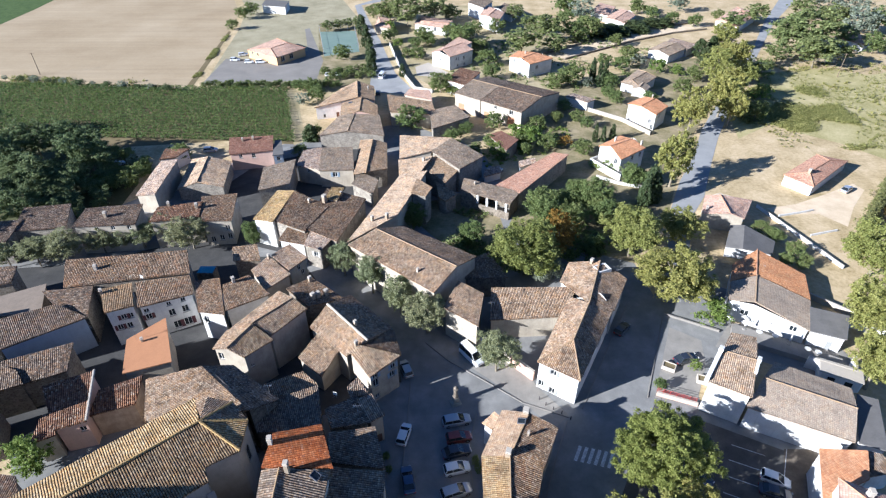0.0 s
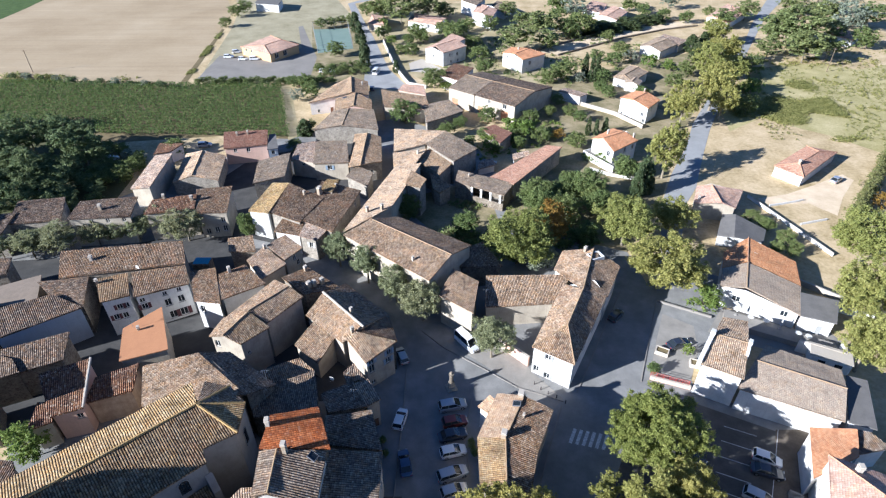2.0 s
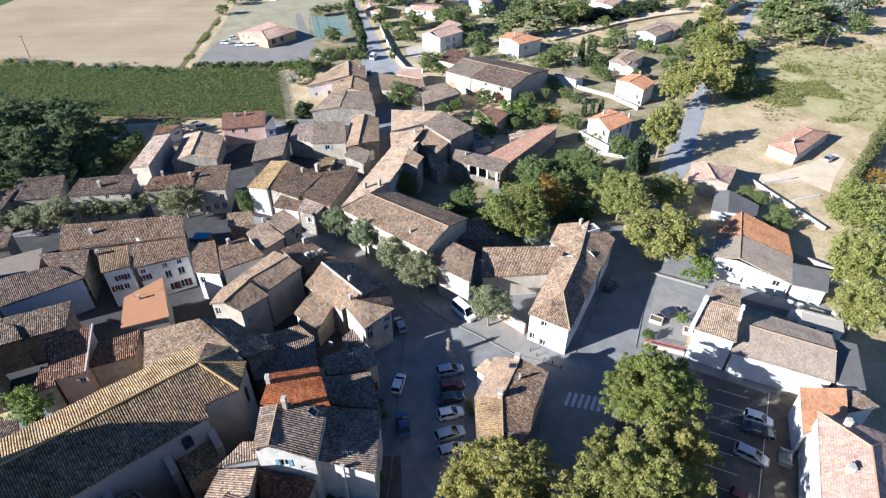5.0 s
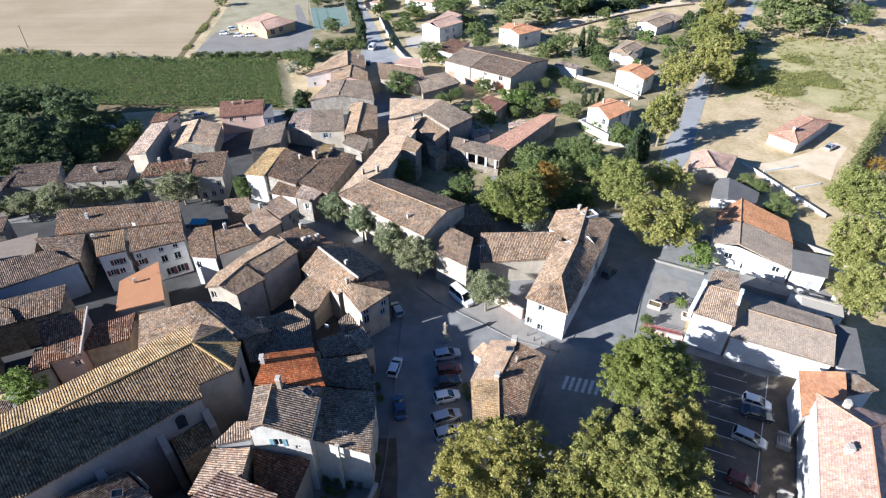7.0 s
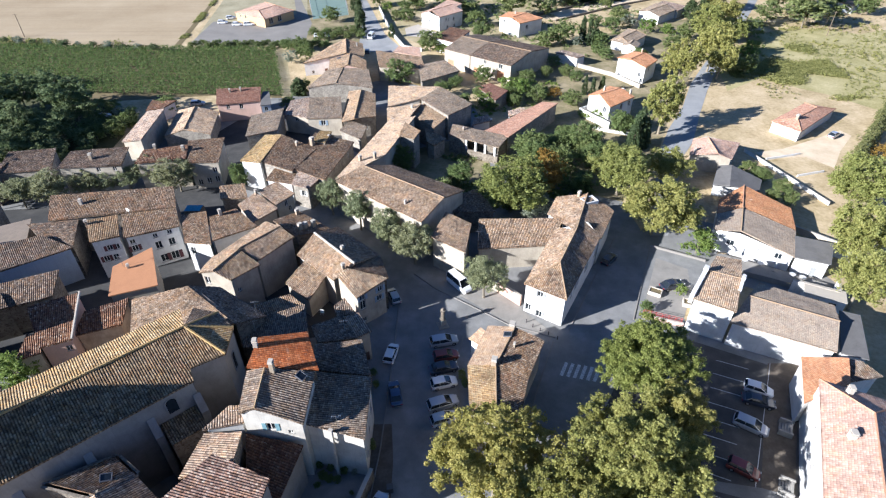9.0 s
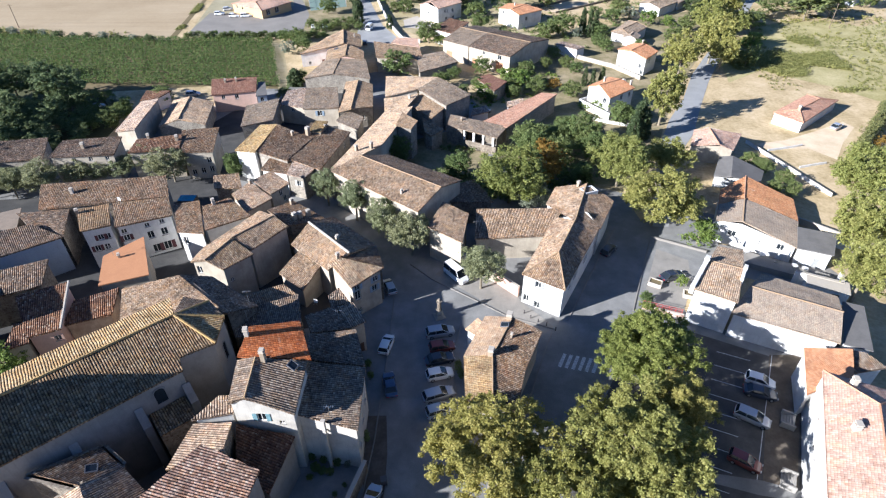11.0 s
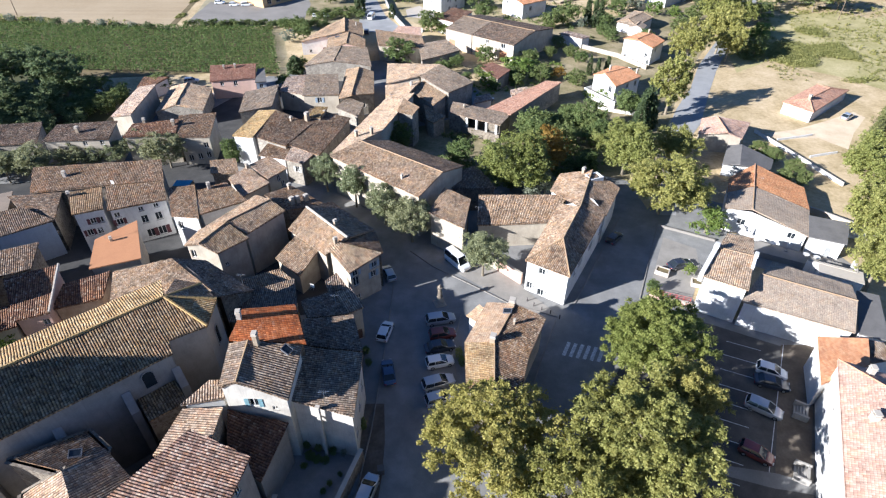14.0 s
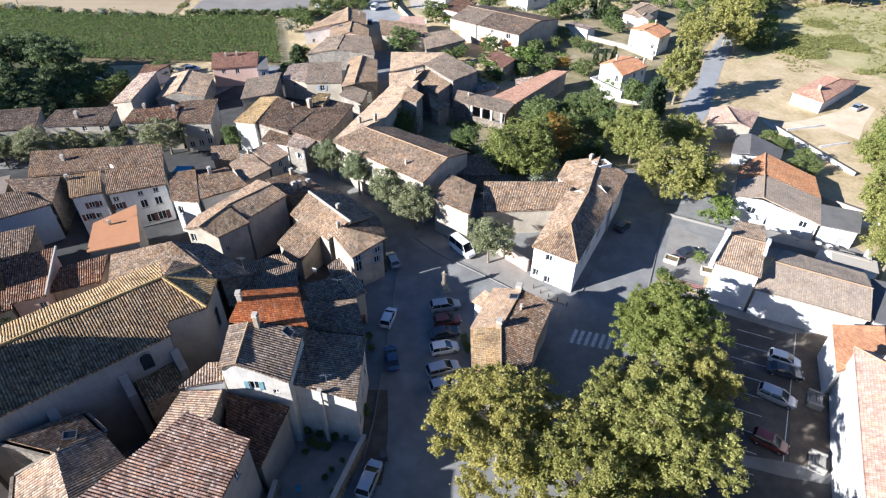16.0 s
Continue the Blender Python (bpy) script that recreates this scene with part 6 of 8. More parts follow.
LAMP = plain_material("headlight", (0.6, 0.6, 0.6), 0.1)
TAIL = plain_material("tail_light", (0.3, 0.02, 0.02), 0.2)
# length, half width, hip height, roof height, roof from/to, windscreen foot, rear foot (x from the rear)
CAR_FORMS = {
    "hatch": (3.95, 0.85, 0.9, 1.47, 0.32, 2.1, 3.02, 0.06), "wagon": (4.5, 0.89, 0.92, 1.52, 0.38, 2.55, 3.5, 0.08),
    "sedan": (4.4, 0.87, 0.86, 1.42, 1.05, 2.4, 3.3, 0.45), "van": (5.2, 0.98, 1.15, 2.25, 0.1, 3.6, 4.4, 0.03),
}
CAR_MESHES = {}


def car_meshes(form, paint):
    if (form, paint) in CAR_MESHES:
        return CAR_MESHES[(form, paint)]
    L, hw, hip, top, r0, r1, wf, rf = CAR_FORMS[form]

    def loft(sections, mat, name):
        bm = bmesh.new()
        rings = []
        for x, w, z0, z1, tuck in sections:
            rings.append([bm.verts.new(c) for c in ((x, -w, z0), (x, -w * 1.0, (z0 + z1) / 2), (x, -w * tuck, z1), (x, w * tuck, z1), (x, w, (z0 + z1) / 2), (x, w, z0))])
        for a, b in zip(rings, rings[1:]):
            for i in range(6):
                j = (i + 1) % 6
                bm.faces.new((a[i], b[i], b[j], a[j]))
        bm.faces.new(rings[0])
        bm.faces.new(list(reversed(rings[-1])))
        bmesh.ops.recalc_face_normals(bm, faces=bm.faces[:])
        bmesh.ops.bevel(bm, geom=bm.edges[:], offset=0.035, segments=1, affect="EDGES")
        me = bpy.data.meshes.new(name)
        bm.to_mesh(me)
        bm.free()
        me.materials.append(mat)
        return me

    p = CAR_PAINT[paint]
    body = loft([(0, hw * 0.84, 0.35, hip * 0.9, 0.9), (0.12, hw * 0.95, 0.28, hip * 0.97, 0.92), (0.35, hw, 0.25, hip, 0.95), (L * 0.5, hw, 0.22, hip, 0.96), (wf, hw, 0.22, hip, 0.95), (L - 0.5, hw * 0.96, 0.22, hip * 0.9, 0.92), (L - 0.2, hw * 0.88, 0.25, hip * 0.8, 0.88), (L, hw * 0.66, 0.35, hip * 0.66, 0.85)], p, "body")
    glass = loft([(rf, hw * 0.9, hip - 0.04, hip + 0.02, 0.96), (r0 + 0.05, hw * 0.9, hip - 0.04, top - 0.05, 0.84), (r1 - 0.05, hw * 0.9, hip - 0.04, top - 0.05, 0.84), (wf - 0.03, hw * 0.9, hip - 0.04, hip + 0.02, 0.96)], GLASS, "window_band")
    roof = loft([(r0, hw * 0.76, top - 0.07, top - 0.02, 0.94), ((r0 + r1) / 2, hw * 0.79, top - 0.07, top + 0.02, 0.9), (r1, hw * 0.76, top - 0.07, top - 0.02, 0.94)], p, "roof_panel")
    pill = []
    for s in (-1, 1):
        for xa, xb in ((rf + 0.02, r0 + 0.02), (wf - 0.02, r1 - 0.02), ((r0 + r1) / 2, (r0 + r1) / 2)):
            pv, pf = [], []
            tube((xa, s * hw * 0.92, hip), (xb, s * hw * 0.775, top - 0.03), 0.04, pv, pf, 5)
            pill.append(("pillar", mesh_of("pillar", pv, pf, p)))
    wv, wf2 = [], []
    tube((0, -0.1, 0), (0, 0.1, 0), 0.31, wv, wf2, 14)
    tyre = mesh_of("tyre", wv, wf2, TYRE)
    wv, wf2 = [], []
    tube((0, -0.115, 0), (0, 0.115, 0), 0.19, wv, wf2, 10)
    rim = mesh_of("rim", wv, wf2, RIM)

    def lamp(x, mat, name):
        bm = bmesh.new()
        box(bm, x - 0.06, -0.17, hip * 0.62, x + 0.06, 0.17, hip * 0.62 + 0.15, 0.03)
        me = bpy.data.meshes.new(name)
        bm.to_mesh(me)
        bm.free()
        me.materials.append(mat)
        return me

    CAR_MESHES[(form, paint)] = (body, glass, roof, pill, tyre, rim, lamp(L - 0.07, LAMP, "headlight"), lamp(0.03, TAIL, "tail_light"))
    return CAR_MESHES[(form, paint)]


CAR_WORDS = {"hatch": "small hatchback", "wagon": "estate car", "sedan": "saloon car", "van": "panel van"}


def car(form, paint, x, y, rz):
    L, hw = CAR_FORMS[form][:2]
    m = pose(x, y, 0.03, 0, 0, rz) @ pose(-L / 2, 0, 0)
    ob = thing("van" if form == "van" else "car", f"{paint} {CAR_WORDS[form]} parked on the ground", "van" if form == "van" else "car", "parked vehicles")
    ob.matrix_basis = m
    body, glass, roof, pill, tyre, rim, head, tail = car_meshes(form, paint)
    for n, me in (("body", body), ("window_band", glass), ("roof_panel", roof), *pill):
        part_mesh(n, me, ob)
    for wx in (0.75, L - 0.8):
        for s in (-1, 1):
            w = part_mesh("wheel", tyre, ob, "", pose(wx, s * (hw - 0.1), 0.31))
            part_mesh("rim", rim, w)
    for s in (-1, 1):
        part_mesh("headlight", head, ob, "", pose(0, s * hw * 0.62, 0))
        part_mesh("tail_light", tail, ob, "", pose(0, s * hw * 0.7, 0))
    return ob


tree('bigplane', 7.7, 29.6, 13, 8.5)
tree('biggreen', 23.7, 30.1, 14, 8.9)
tree('deepgreen', 29.9, 45.7, 12, 7.4)
tree('bigplane', 14.6, 23.4, 12, 7.6)
tree('biggreen', 30.6, 35.5, 12, 4.8)
tree('plane', 40.5, 98.9, 12, 6.9)
tree('plane', 43.6, 84.2, 12.5, 8.2)
tree('plane', 52.9, 104.1, 8, 5.6)
# three unseen planes, added only to shade the car park
tree('plane', 13.0, 15.8, 11, 5.8)
tree('plane', 22.0, 16.2, 11, 6.0)
tree('plane', 31.5, 15.6, 11, 5.6)
tree('plane', 59.3, 129.2, 15, 5.5)
tree('plane', 74.5, 160.6, 15, 6.3)
tree('plane', 89.6, 174.5, 14, 6.6)
tree('plane', 99.3, 203.0, 14, 7.2)
tree('plane', 111.1, 217.7, 13, 7.1)
tree('plane', 76.4, 73.5, 13, 6.1)
tree('autumn', 106.4, 112.6, 5, 3.0)
tree('plane', 88.7, 91.8, 13, 7.0)
tree('plane', 70.0, 62.0, 12, 4.9)
tree('linden', 16.4, 92.7, 12.1, 8.3)
tree('autumn', 24.8, 99.7, 9, 4.4)
tree('olive', 19.9, 91.5, 5, 3.1)
tree('green', 15.8, 93.6, 5, 3.0)
tree('green', 6.0, 103.3, 6, 3.3)
tree('green', 23.8, 112.4, 7.3, 5.0)
tree('green', 37.4, 116.8, 6.2, 4.3)
tree('green', 30.1, 109.8, 7, 4.0)
tree('cypress', 32.9, 100.1, 5, 2.3)
tree('green', 32.6, 119.3, 6.1, 4.2)
tree('green', -7.0, 109.1, 7, 3.0)
tree('green', 41.7, 110.6, 6, 2.7)
tree('cypress', 49.5, 119.2, 9, 1.8)
tree('cypress', 52.8, 121.4, 8, 1.7)
tree('green', 49.7, 130.5, 6.0, 4.1)
tree('lime', 45.8, 138.3, 3.4, 2.4)
tree('lime', 50.2, 78.0, 6, 3.3)
tree('lime', 43.1, 66.1, 2.5, 1.1)
tree('green', 35.9, 62.1, 2.5, 1.2)
tree('clipped', -20.6, 92.1, 8.5, 3.8)
tree('clipped', -14.2, 86.6, 8.8, 3.6)
tree('clipped', -8.1, 80.6, 9, 3.9)
tree('clipped', -3.0, 75.3, 9.2, 4.6)
tree('clipped', 9.0, 66.0, 8, 4.4)
tree('clipped', -80.8, 96.7, 7.8, 4.4)
tree('clipped', -86.4, 95.6, 7.0, 4.0)
tree('clipped', -74.7, 100.2, 6.2, 3.6)
tree('clipped', -71.0, 101.2, 5.6, 2.9)
tree('clipped', -66.8, 102.3, 6.2, 3.3)
tree('clipped', -62.6, 104.6, 7.4, 3.8)
tree('clipped', -55.7, 101.9, 8, 5.2)
tree('clipped', -92.2, 94.8, 6.6, 3.8)
tree('green', -42.7, 103.6, 6, 2.4)
tree('pine', -111.0, 141.0, 14, 7.3)
tree('pine', -96.3, 138.4, 13, 7.6)
tree('pine', -103.2, 124.2, 12, 7.0)
tree('pine', -94.4, 124.0, 10, 5.8)
tree('pine', -91.0, 134.9, 9, 4.2)
tree('pine', -97.7, 111.6, 10, 5.2)
tree('pine', -90.6, 114.3, 7, 4.4)
tree('pine', -88.9, 124.3, 5.5, 3.4)
tree('pine', -116.1, 130.0, 14, 7.9)
tree('pine', -107.4, 113.6, 12, 7.2)
tree('green', -81.8, 128.7, 5, 2.9)
tree('green', -81.8, 137.4, 5, 2.8)
tree('green', -74.5, 144.7, 5.1, 3.5)
tree('pine', -104.9, 100.4, 12, 6.0)
tree('pine', -134.7, 154.0, 14, 7.3)
tree('lime', -59.2, 47.4, 7, 3.7)
tree('green', 9.8, 53.3, 2, 0.6)
tree('green', -10.1, 165.6, 7.7, 5.3)
tree('green', 15.8, 165.1, 6, 3.3)
tree('green', -41.7, 233.7, 6.0, 4.2)
tree('cypress', -37.4, 269.2, 9, 2.8)
tree('cypress', -33.4, 251.1, 9, 2.7)
tree('cypress', -29.6, 231.2, 9, 2.5)
tree('cypress', -28.0, 219.9, 8, 2.2)
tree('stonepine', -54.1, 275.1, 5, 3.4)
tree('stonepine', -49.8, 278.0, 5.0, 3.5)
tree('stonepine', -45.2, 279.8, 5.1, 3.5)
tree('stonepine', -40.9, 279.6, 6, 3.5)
tree('cypress', -40.2, 157.5, 5, 2.9)
tree('lime', 3.1, 193.5, 3.8, 2.6)
tree('green', 2.6, 155.0, 4.9, 3.4)
tree('green', 7.0, 162.1, 4, 2.6)
tree('lime', 15.4, 146.9, 4.7, 3.2)
tree('green', 23.5, 147.6, 4, 2.4)
tree('lime', 26.0, 155.3, 6.2, 4.3)
tree('green', 30.5, 151.1, 4.8, 3.3)
tree('autumn', 35.8, 152.5, 3.6, 2.5)
tree('green', 39.7, 147.5, 4.7, 3.3)
tree('cypress', 55.4, 206.9, 9, 1.5)
tree('cypress', 56.9, 202.6, 9, 1.6)
tree('cypress', 59.9, 206.5, 8, 1.7)
tree('olive', 52.5, 201.5, 4, 2.3)
tree('green', 60.7, 202.2, 5.4, 3.7)
tree('cypress', 45.5, 156.1, 6, 1.0)
tree('cypress', 47.8, 156.0, 5, 1.0)
tree('cypress', 50.9, 157.2, 5, 1.2)
tree('green', 46.6, 204.5, 7.8, 5.4)
tree('green', 41.0, 201.4, 6.0, 4.1)
tree('green', 16.9, 225.7, 7, 4.5)
tree('green', 18.1, 210.6, 6, 3.8)
tree('green', -0.9, 196.3, 7.5, 5.2)
tree('green', -10.3, 234.1, 5.7, 4.0)
tree('green', -8.6, 255.5, 7.2, 5.0)
tree('cypress', -15.6, 213.2, 5, 1.5)
tree('green', 8.5, 247.6, 11.1, 7.6)
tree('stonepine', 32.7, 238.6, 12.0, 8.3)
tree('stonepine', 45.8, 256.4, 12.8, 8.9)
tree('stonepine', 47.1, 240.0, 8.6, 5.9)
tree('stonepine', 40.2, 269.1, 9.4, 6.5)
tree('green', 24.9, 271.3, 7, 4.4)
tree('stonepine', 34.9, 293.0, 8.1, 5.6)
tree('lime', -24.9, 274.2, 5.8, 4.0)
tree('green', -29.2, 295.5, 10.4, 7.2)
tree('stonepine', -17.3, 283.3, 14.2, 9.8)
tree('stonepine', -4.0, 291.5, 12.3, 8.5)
tree('green', 4.4, 294.7, 8.2, 5.6)
tree('green', 64.2, 261.3, 11.6, 8.0)
tree('green', 58.5, 256.8, 9.4, 6.5)
tree('cypress', 77.4, 271.3, 4, 7.9)
tree('cypress', 89.7, 278.0, 4, 8.0)
tree('cypress', 99.2, 282.9, 4, 6.8)
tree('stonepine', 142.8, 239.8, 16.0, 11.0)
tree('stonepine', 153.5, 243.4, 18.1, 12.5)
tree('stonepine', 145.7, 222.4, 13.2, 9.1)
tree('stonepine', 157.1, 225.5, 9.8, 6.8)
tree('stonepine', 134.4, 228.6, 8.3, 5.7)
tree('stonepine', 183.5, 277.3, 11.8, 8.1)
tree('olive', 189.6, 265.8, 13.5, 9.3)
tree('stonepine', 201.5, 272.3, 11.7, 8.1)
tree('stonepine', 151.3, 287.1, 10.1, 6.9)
tree('cypress', 106.5, 237.5, 7, 3.5)
tree('cypress', 104.7, 226.4, 7, 3.4)
tree('cypress', 113.1, 241.4, 7, 3.1)
tree('lime', 82.8, 217.3, 5.7, 3.9)
tree('lime', 89.6, 214.3, 4.7, 3.3)
tree('green', 75.1, 229.6, 6.7, 4.6)
tree('green', 75.0, 251.6, 5.4, 3.7)
tree('green', 105.0, 298.6, 6.2, 4.3)
tree('green', 136.5, 295.6, 5.0, 3.4)
tree('olive', 68.4, 294.5, 10.5, 7.3)
tree('green', -100.4, 279.1, 5.1, 3.5)
tree('green', -100.3, 297.9, 6.2, 4.3)
tree('green', -98.4, 306.6, 6.4, 4.4)
tree('plane', 95.3, 184.4, 13, 5.7)
tree('plane', 89.2, 166.3, 12, 4.9)
tree('green', 100.2, 171.5, 6.6, 4.6)
tree('lime', 110.6, 190.1, 5.8, 4.0)
tree('green', 76.1, 98.7, 4, 2.2)
tree('green', 74.5, 104.1, 4, 2.3)
tree('green', 72.7, 107.3, 4, 2.0)
tree('green', 72.5, 94.6, 4, 1.8)
tree('green', 75.9, 94.1, 4, 1.8)
tree('green', 24.4, 115.0, 8, 4.9)
tree('green', 37.0, 118.5, 8, 4.5)
tree('green', 36.9, 111.4, 7, 3.5)
tree('green', 32.6, 99.4, 6, 2.8)
tree('olive', 20.2, 90.5, 6, 3.5)
tree('olive', 23.0, 91.3, 5, 2.1)
tree('cypress', 51.1, 120.9, 10, 2.7)
tree('autumn', 25.5, 103.2, 9, 3.9)
tree('green', 50.1, 129.3, 5.5, 3.8)
tree('lime', 41.4, 140.3, 2.0, 1.4)
tree('lime', 42.9, 138.8, 2, 1.4)
tree('lime', 44.4, 137.3, 2, 1.4)
tree('lime', 45.9, 135.8, 2, 1.4)
tree('green', 23.0, 149.9, 3, 1.8)
tree('green', 16.9, 144.5, 4, 2.0)
tree('green', -8.5, 49.0, 1.6, 0.7)
tree('green', -7.9, 46.8, 1.4, 0.6)
tree('green', -7.7, 36.6, 2, 0.8)
tree('green', 4.6, 47.6, 3, 0.7)
tree('green', 4.9, 46.6, 2, 0.6)
tree('green', 33.7, 125.0, 5, 2.8)
tree('green', 30.2, 117.5, 6, 3.0)
tree('green', -87.1, 201.4, 2.6, 1.5)
tree('green', -85.5, 202.5, 2.6, 1.6)
tree('green', -83.9, 203.7, 2.6, 1.6)
tree('green', -81.2, 201.3, 2.6, 1.5)
tree('green', -79.6, 202.5, 2.6, 1.6)
tree('green', -78.0, 203.7, 2.6, 1.6)
tree('green', -75.3, 201.3, 2.6, 1.5)
tree('green', -73.7, 202.5, 2.6, 1.6)
tree('green', -72.0, 203.6, 2.6, 1.6)
tree('green', -69.4, 201.3, 2.6, 1.5)
tree('green', -67.8, 202.4, 2.6, 1.6)
tree('green', -66.1, 203.6, 2.6, 1.6)
tree('green', -63.6, 201.2, 2.6, 1.5)
tree('green', -61.9, 202.4, 2.6, 1.6)
tree('green', -60.2, 203.6, 2.6, 1.6)
tree('green', -57.7, 201.2, 2.6, 1.5)
tree('green', -56.0, 202.4, 2.6, 1.6)
tree('green', -54.3, 203.5, 2.6, 1.6)
tree('green', -51.8, 201.2, 2.6, 1.5)
tree('green', -50.1, 202.3, 2.6, 1.6)
tree('green', -48.3, 203.5, 2.6, 1.6)
tree('green', -45.9, 201.2, 2.6, 1.5)
tree('green', -44.2, 202.3, 2.6, 1.6)
tree('green', -42.4, 203.5, 2.6, 1.6)
tree('green', -40.1, 201.1, 2.6, 1.5)
tree('green', -38.3, 202.3, 2.6, 1.6)
tree('olive', -165.3, 209.5, 2.2, 1.4)
tree('pine', -88.4, 131.2, 5.5, 3.2)
tree('green', -86.2, 127.6, 4.2, 2.8)
tree('pine', -85.0, 121.5, 4.6, 2.6)
tree('green', -89.8, 127.6, 4.4, 2.7)
tree('green', -85.2, 134.6, 3.8, 2.4)
tree('green', -94.4, 146.0, 4.0, 2.6)
tree('pine', -96.5, 131.0, 8.5, 4.2)
tree('green', -83.6, 117.0, 3.7, 2.3)
tree('green', -11.2, 28.4, 0.9, 0.45)
tree('green', -10.6, 29.3, 0.8, 0.4)
tree('green', -9.9, 26.6, 1.0, 0.5)
tree('green', -9.6, 30.5, 0.7, 0.35)
tree('green', -13.5, 32.7, 1.2, 0.7)
tree('green', -12.6, 32.3, 1.1, 0.7)
tree('green', -11.6, 32.2, 1.0, 0.6)
tree('green', -13.9, 31.5, 0.9, 0.5)
tree('pine', -158.3, 207.4, 2.6, 1.8)
tree('olive', -152.0, 206.1, 3.2, 2.2)
tree('pine', -146.8, 206.3, 2.2, 1.4)
tree('olive', -140.7, 205.1, 2.6, 1.8)
tree('pine', -133.7, 202.7, 3.2, 2.2)
tree('olive', -129.3, 203.9, 2.2, 1.4)
tree('pine', -122.7, 201.9, 2.6, 1.8)
tree('olive', -116.8, 200.7, 3.1, 2.2)
tree('pine', -111.6, 200.8, 2.2, 1.3)
tree('olive', -105.9, 199.9, 2.5, 1.7)
tree('pine', -99.4, 197.5, 3.1, 2.1)
tree('green', -45.5, 215.5, 3.2, 2.2)
tree('green', -42.3, 211.8, 3.1, 2.1)
tree('green', -40.3, 215.5, 3.2, 2.2)
tree('green', -37.2, 211.8, 3.1, 2.1)
tree('green', -35.1, 215.5, 3.2, 2.2)
tree('green', -32.1, 211.8, 3.1, 2.1)
tree('green', -29.9, 215.5, 3.2, 2.2)
tree('green', -26.9, 211.8, 3.1, 2.1)
tree('green', -14.0, 34.0, 1.5, 0.5)
tree('green', -12.6, 33.6, 1.3, 0.5)
tree('green', -10.8, 33.2, 1.6, 0.6)
tree('olive', -9.5, 32.9, 1.4, 0.5)
tree('green', -23.8, 259.1, 6.3, 4.3)
tree('lime', -19.5, 250.1, 4.3, 2.9)
tree('green', -15.1, 236.4, 4.4, 3.0)
tree('green', -12.1, 249.5, 4.6, 3.2)
tree('green', -6.0, 252.1, 5.4, 3.7)
tree('green', 3.9, 261.0, 7.5, 5.2)
tree('green', 14.5, 270.6, 6, 3.9)
tree('olive', 12.4, 252.0, 5.4, 3.7)
tree('green', 15.6, 242.6, 6, 4.0)
tree('green', 58.8, 285.8, 7.2, 5.0)
tree('cypress', 70.6, 263.9, 4, 5.1)
tree('cypress', 82.0, 268.4, 4, 5.2)
tree('cypress', 92.4, 273.1, 4, 5.3)
tree('cypress', 106.0, 282.9, 4, 5.4)
tree('green', 40.5, 179.9, 4.1, 2.8)
tree('green', 42.5, 170.7, 4, 2.7)
tree('green', 36.2, 170.7, 4, 2.3)
tree('green', 29.1, 165.4, 4.7, 3.2)
tree('lime', 21.4, 158.8, 5.0, 3.5)
tree('green', 23.2, 151.7, 4.3, 3.0)
tree('green', 45.2, 166.3, 3.9, 2.7)
tree('green', 14.1, 151.8, 4.3, 3.0)
tree('green', 9.0, 147.7, 4, 2.4)
tree('green', 59.0, 186.5, 4.8, 3.3)
tree('green', 57.5, 192.5, 4.3, 3.0)
tree('green', 70.8, 187.1, 4.3, 2.9)
tree('green', 69.7, 221.1, 5.5, 3.8)
tree('olive', 77.6, 225.5, 4.9, 3.4)
tree('green', 64.2, 225.6, 4.9, 3.4)
tree('green', 85.2, 195.7, 5.8, 4.0)
tree('green', 93.3, 207.1, 6, 3.8)
tree('plane', 109.3, 202.0, 9, 5.1)
tree('green', 119.6, 210.5, 7.7, 5.3)
tree('plane', 119.7, 246.3, 12, 6.0)
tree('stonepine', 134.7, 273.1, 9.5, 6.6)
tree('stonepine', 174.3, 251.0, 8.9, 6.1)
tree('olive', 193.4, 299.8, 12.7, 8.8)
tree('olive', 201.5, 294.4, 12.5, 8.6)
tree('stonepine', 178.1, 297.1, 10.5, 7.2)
tree('green', 180.2, 240.5, 8.7, 6.0)
tree('green', 62.0, 305.5, 10.8, 7.5)
tree('green', 111.4, 287.8, 6.1, 4.2)
tree('green', 120.5, 282.8, 6.0, 4.1)
tree('green', 100.0, 306.8, 7.7, 5.3)
tree('olive', 121.3, 310.2, 8.7, 6.0)
tree('green', -35.4, 299.7, 6.2, 4.3)
tree('green', -43.7, 188.2, 5.7, 3.9)
tree('green', -51.7, 198.5, 4.4, 3.1)
tree('green', -47.8, 197.5, 5.0, 3.5)
tree('olive', -48.0, 185.2, 4.2, 2.9)
tree('green', -41.1, 146.8, 4, 2.4)
tree('green', -38.7, 160.2, 4, 2.1)
tree('green', -73.8, 143.7, 4.6, 3.2)
tree('green', -89.7, 145.2, 4, 2.4)
tree('green', -81.0, 134.6, 4.4, 3.1)
tree('green', -88.9, 135.1, 4, 2.7)
tree('olive', -85.7, 140.0, 4, 2.0)
tree('pine', -138.6, 157.1, 8.0, 5.2)
tree('pine', -117.2, 139.4, 9.5, 4.7)
tree('pine', -99.0, 124.1, 11.0, 4.4)
tree('pine', -83.3, 110.9, 5.0, 2.6)
tree('pine', -122.6, 143.2, 8.0, 4.9)
tree('pine', -103.7, 127.5, 9.5, 4.5)
tree('pine', -87.5, 113.9, 6.0, 3.2)
tree('pine', -120.6, 138.1, 12.5, 4.7)
tree('pine', -108.5, 130.9, 8.0, 4.6)
tree('pine', -91.7, 117.0, 7.0, 3.6)
tree('pine', -126.1, 141.9, 11.0, 4.8)
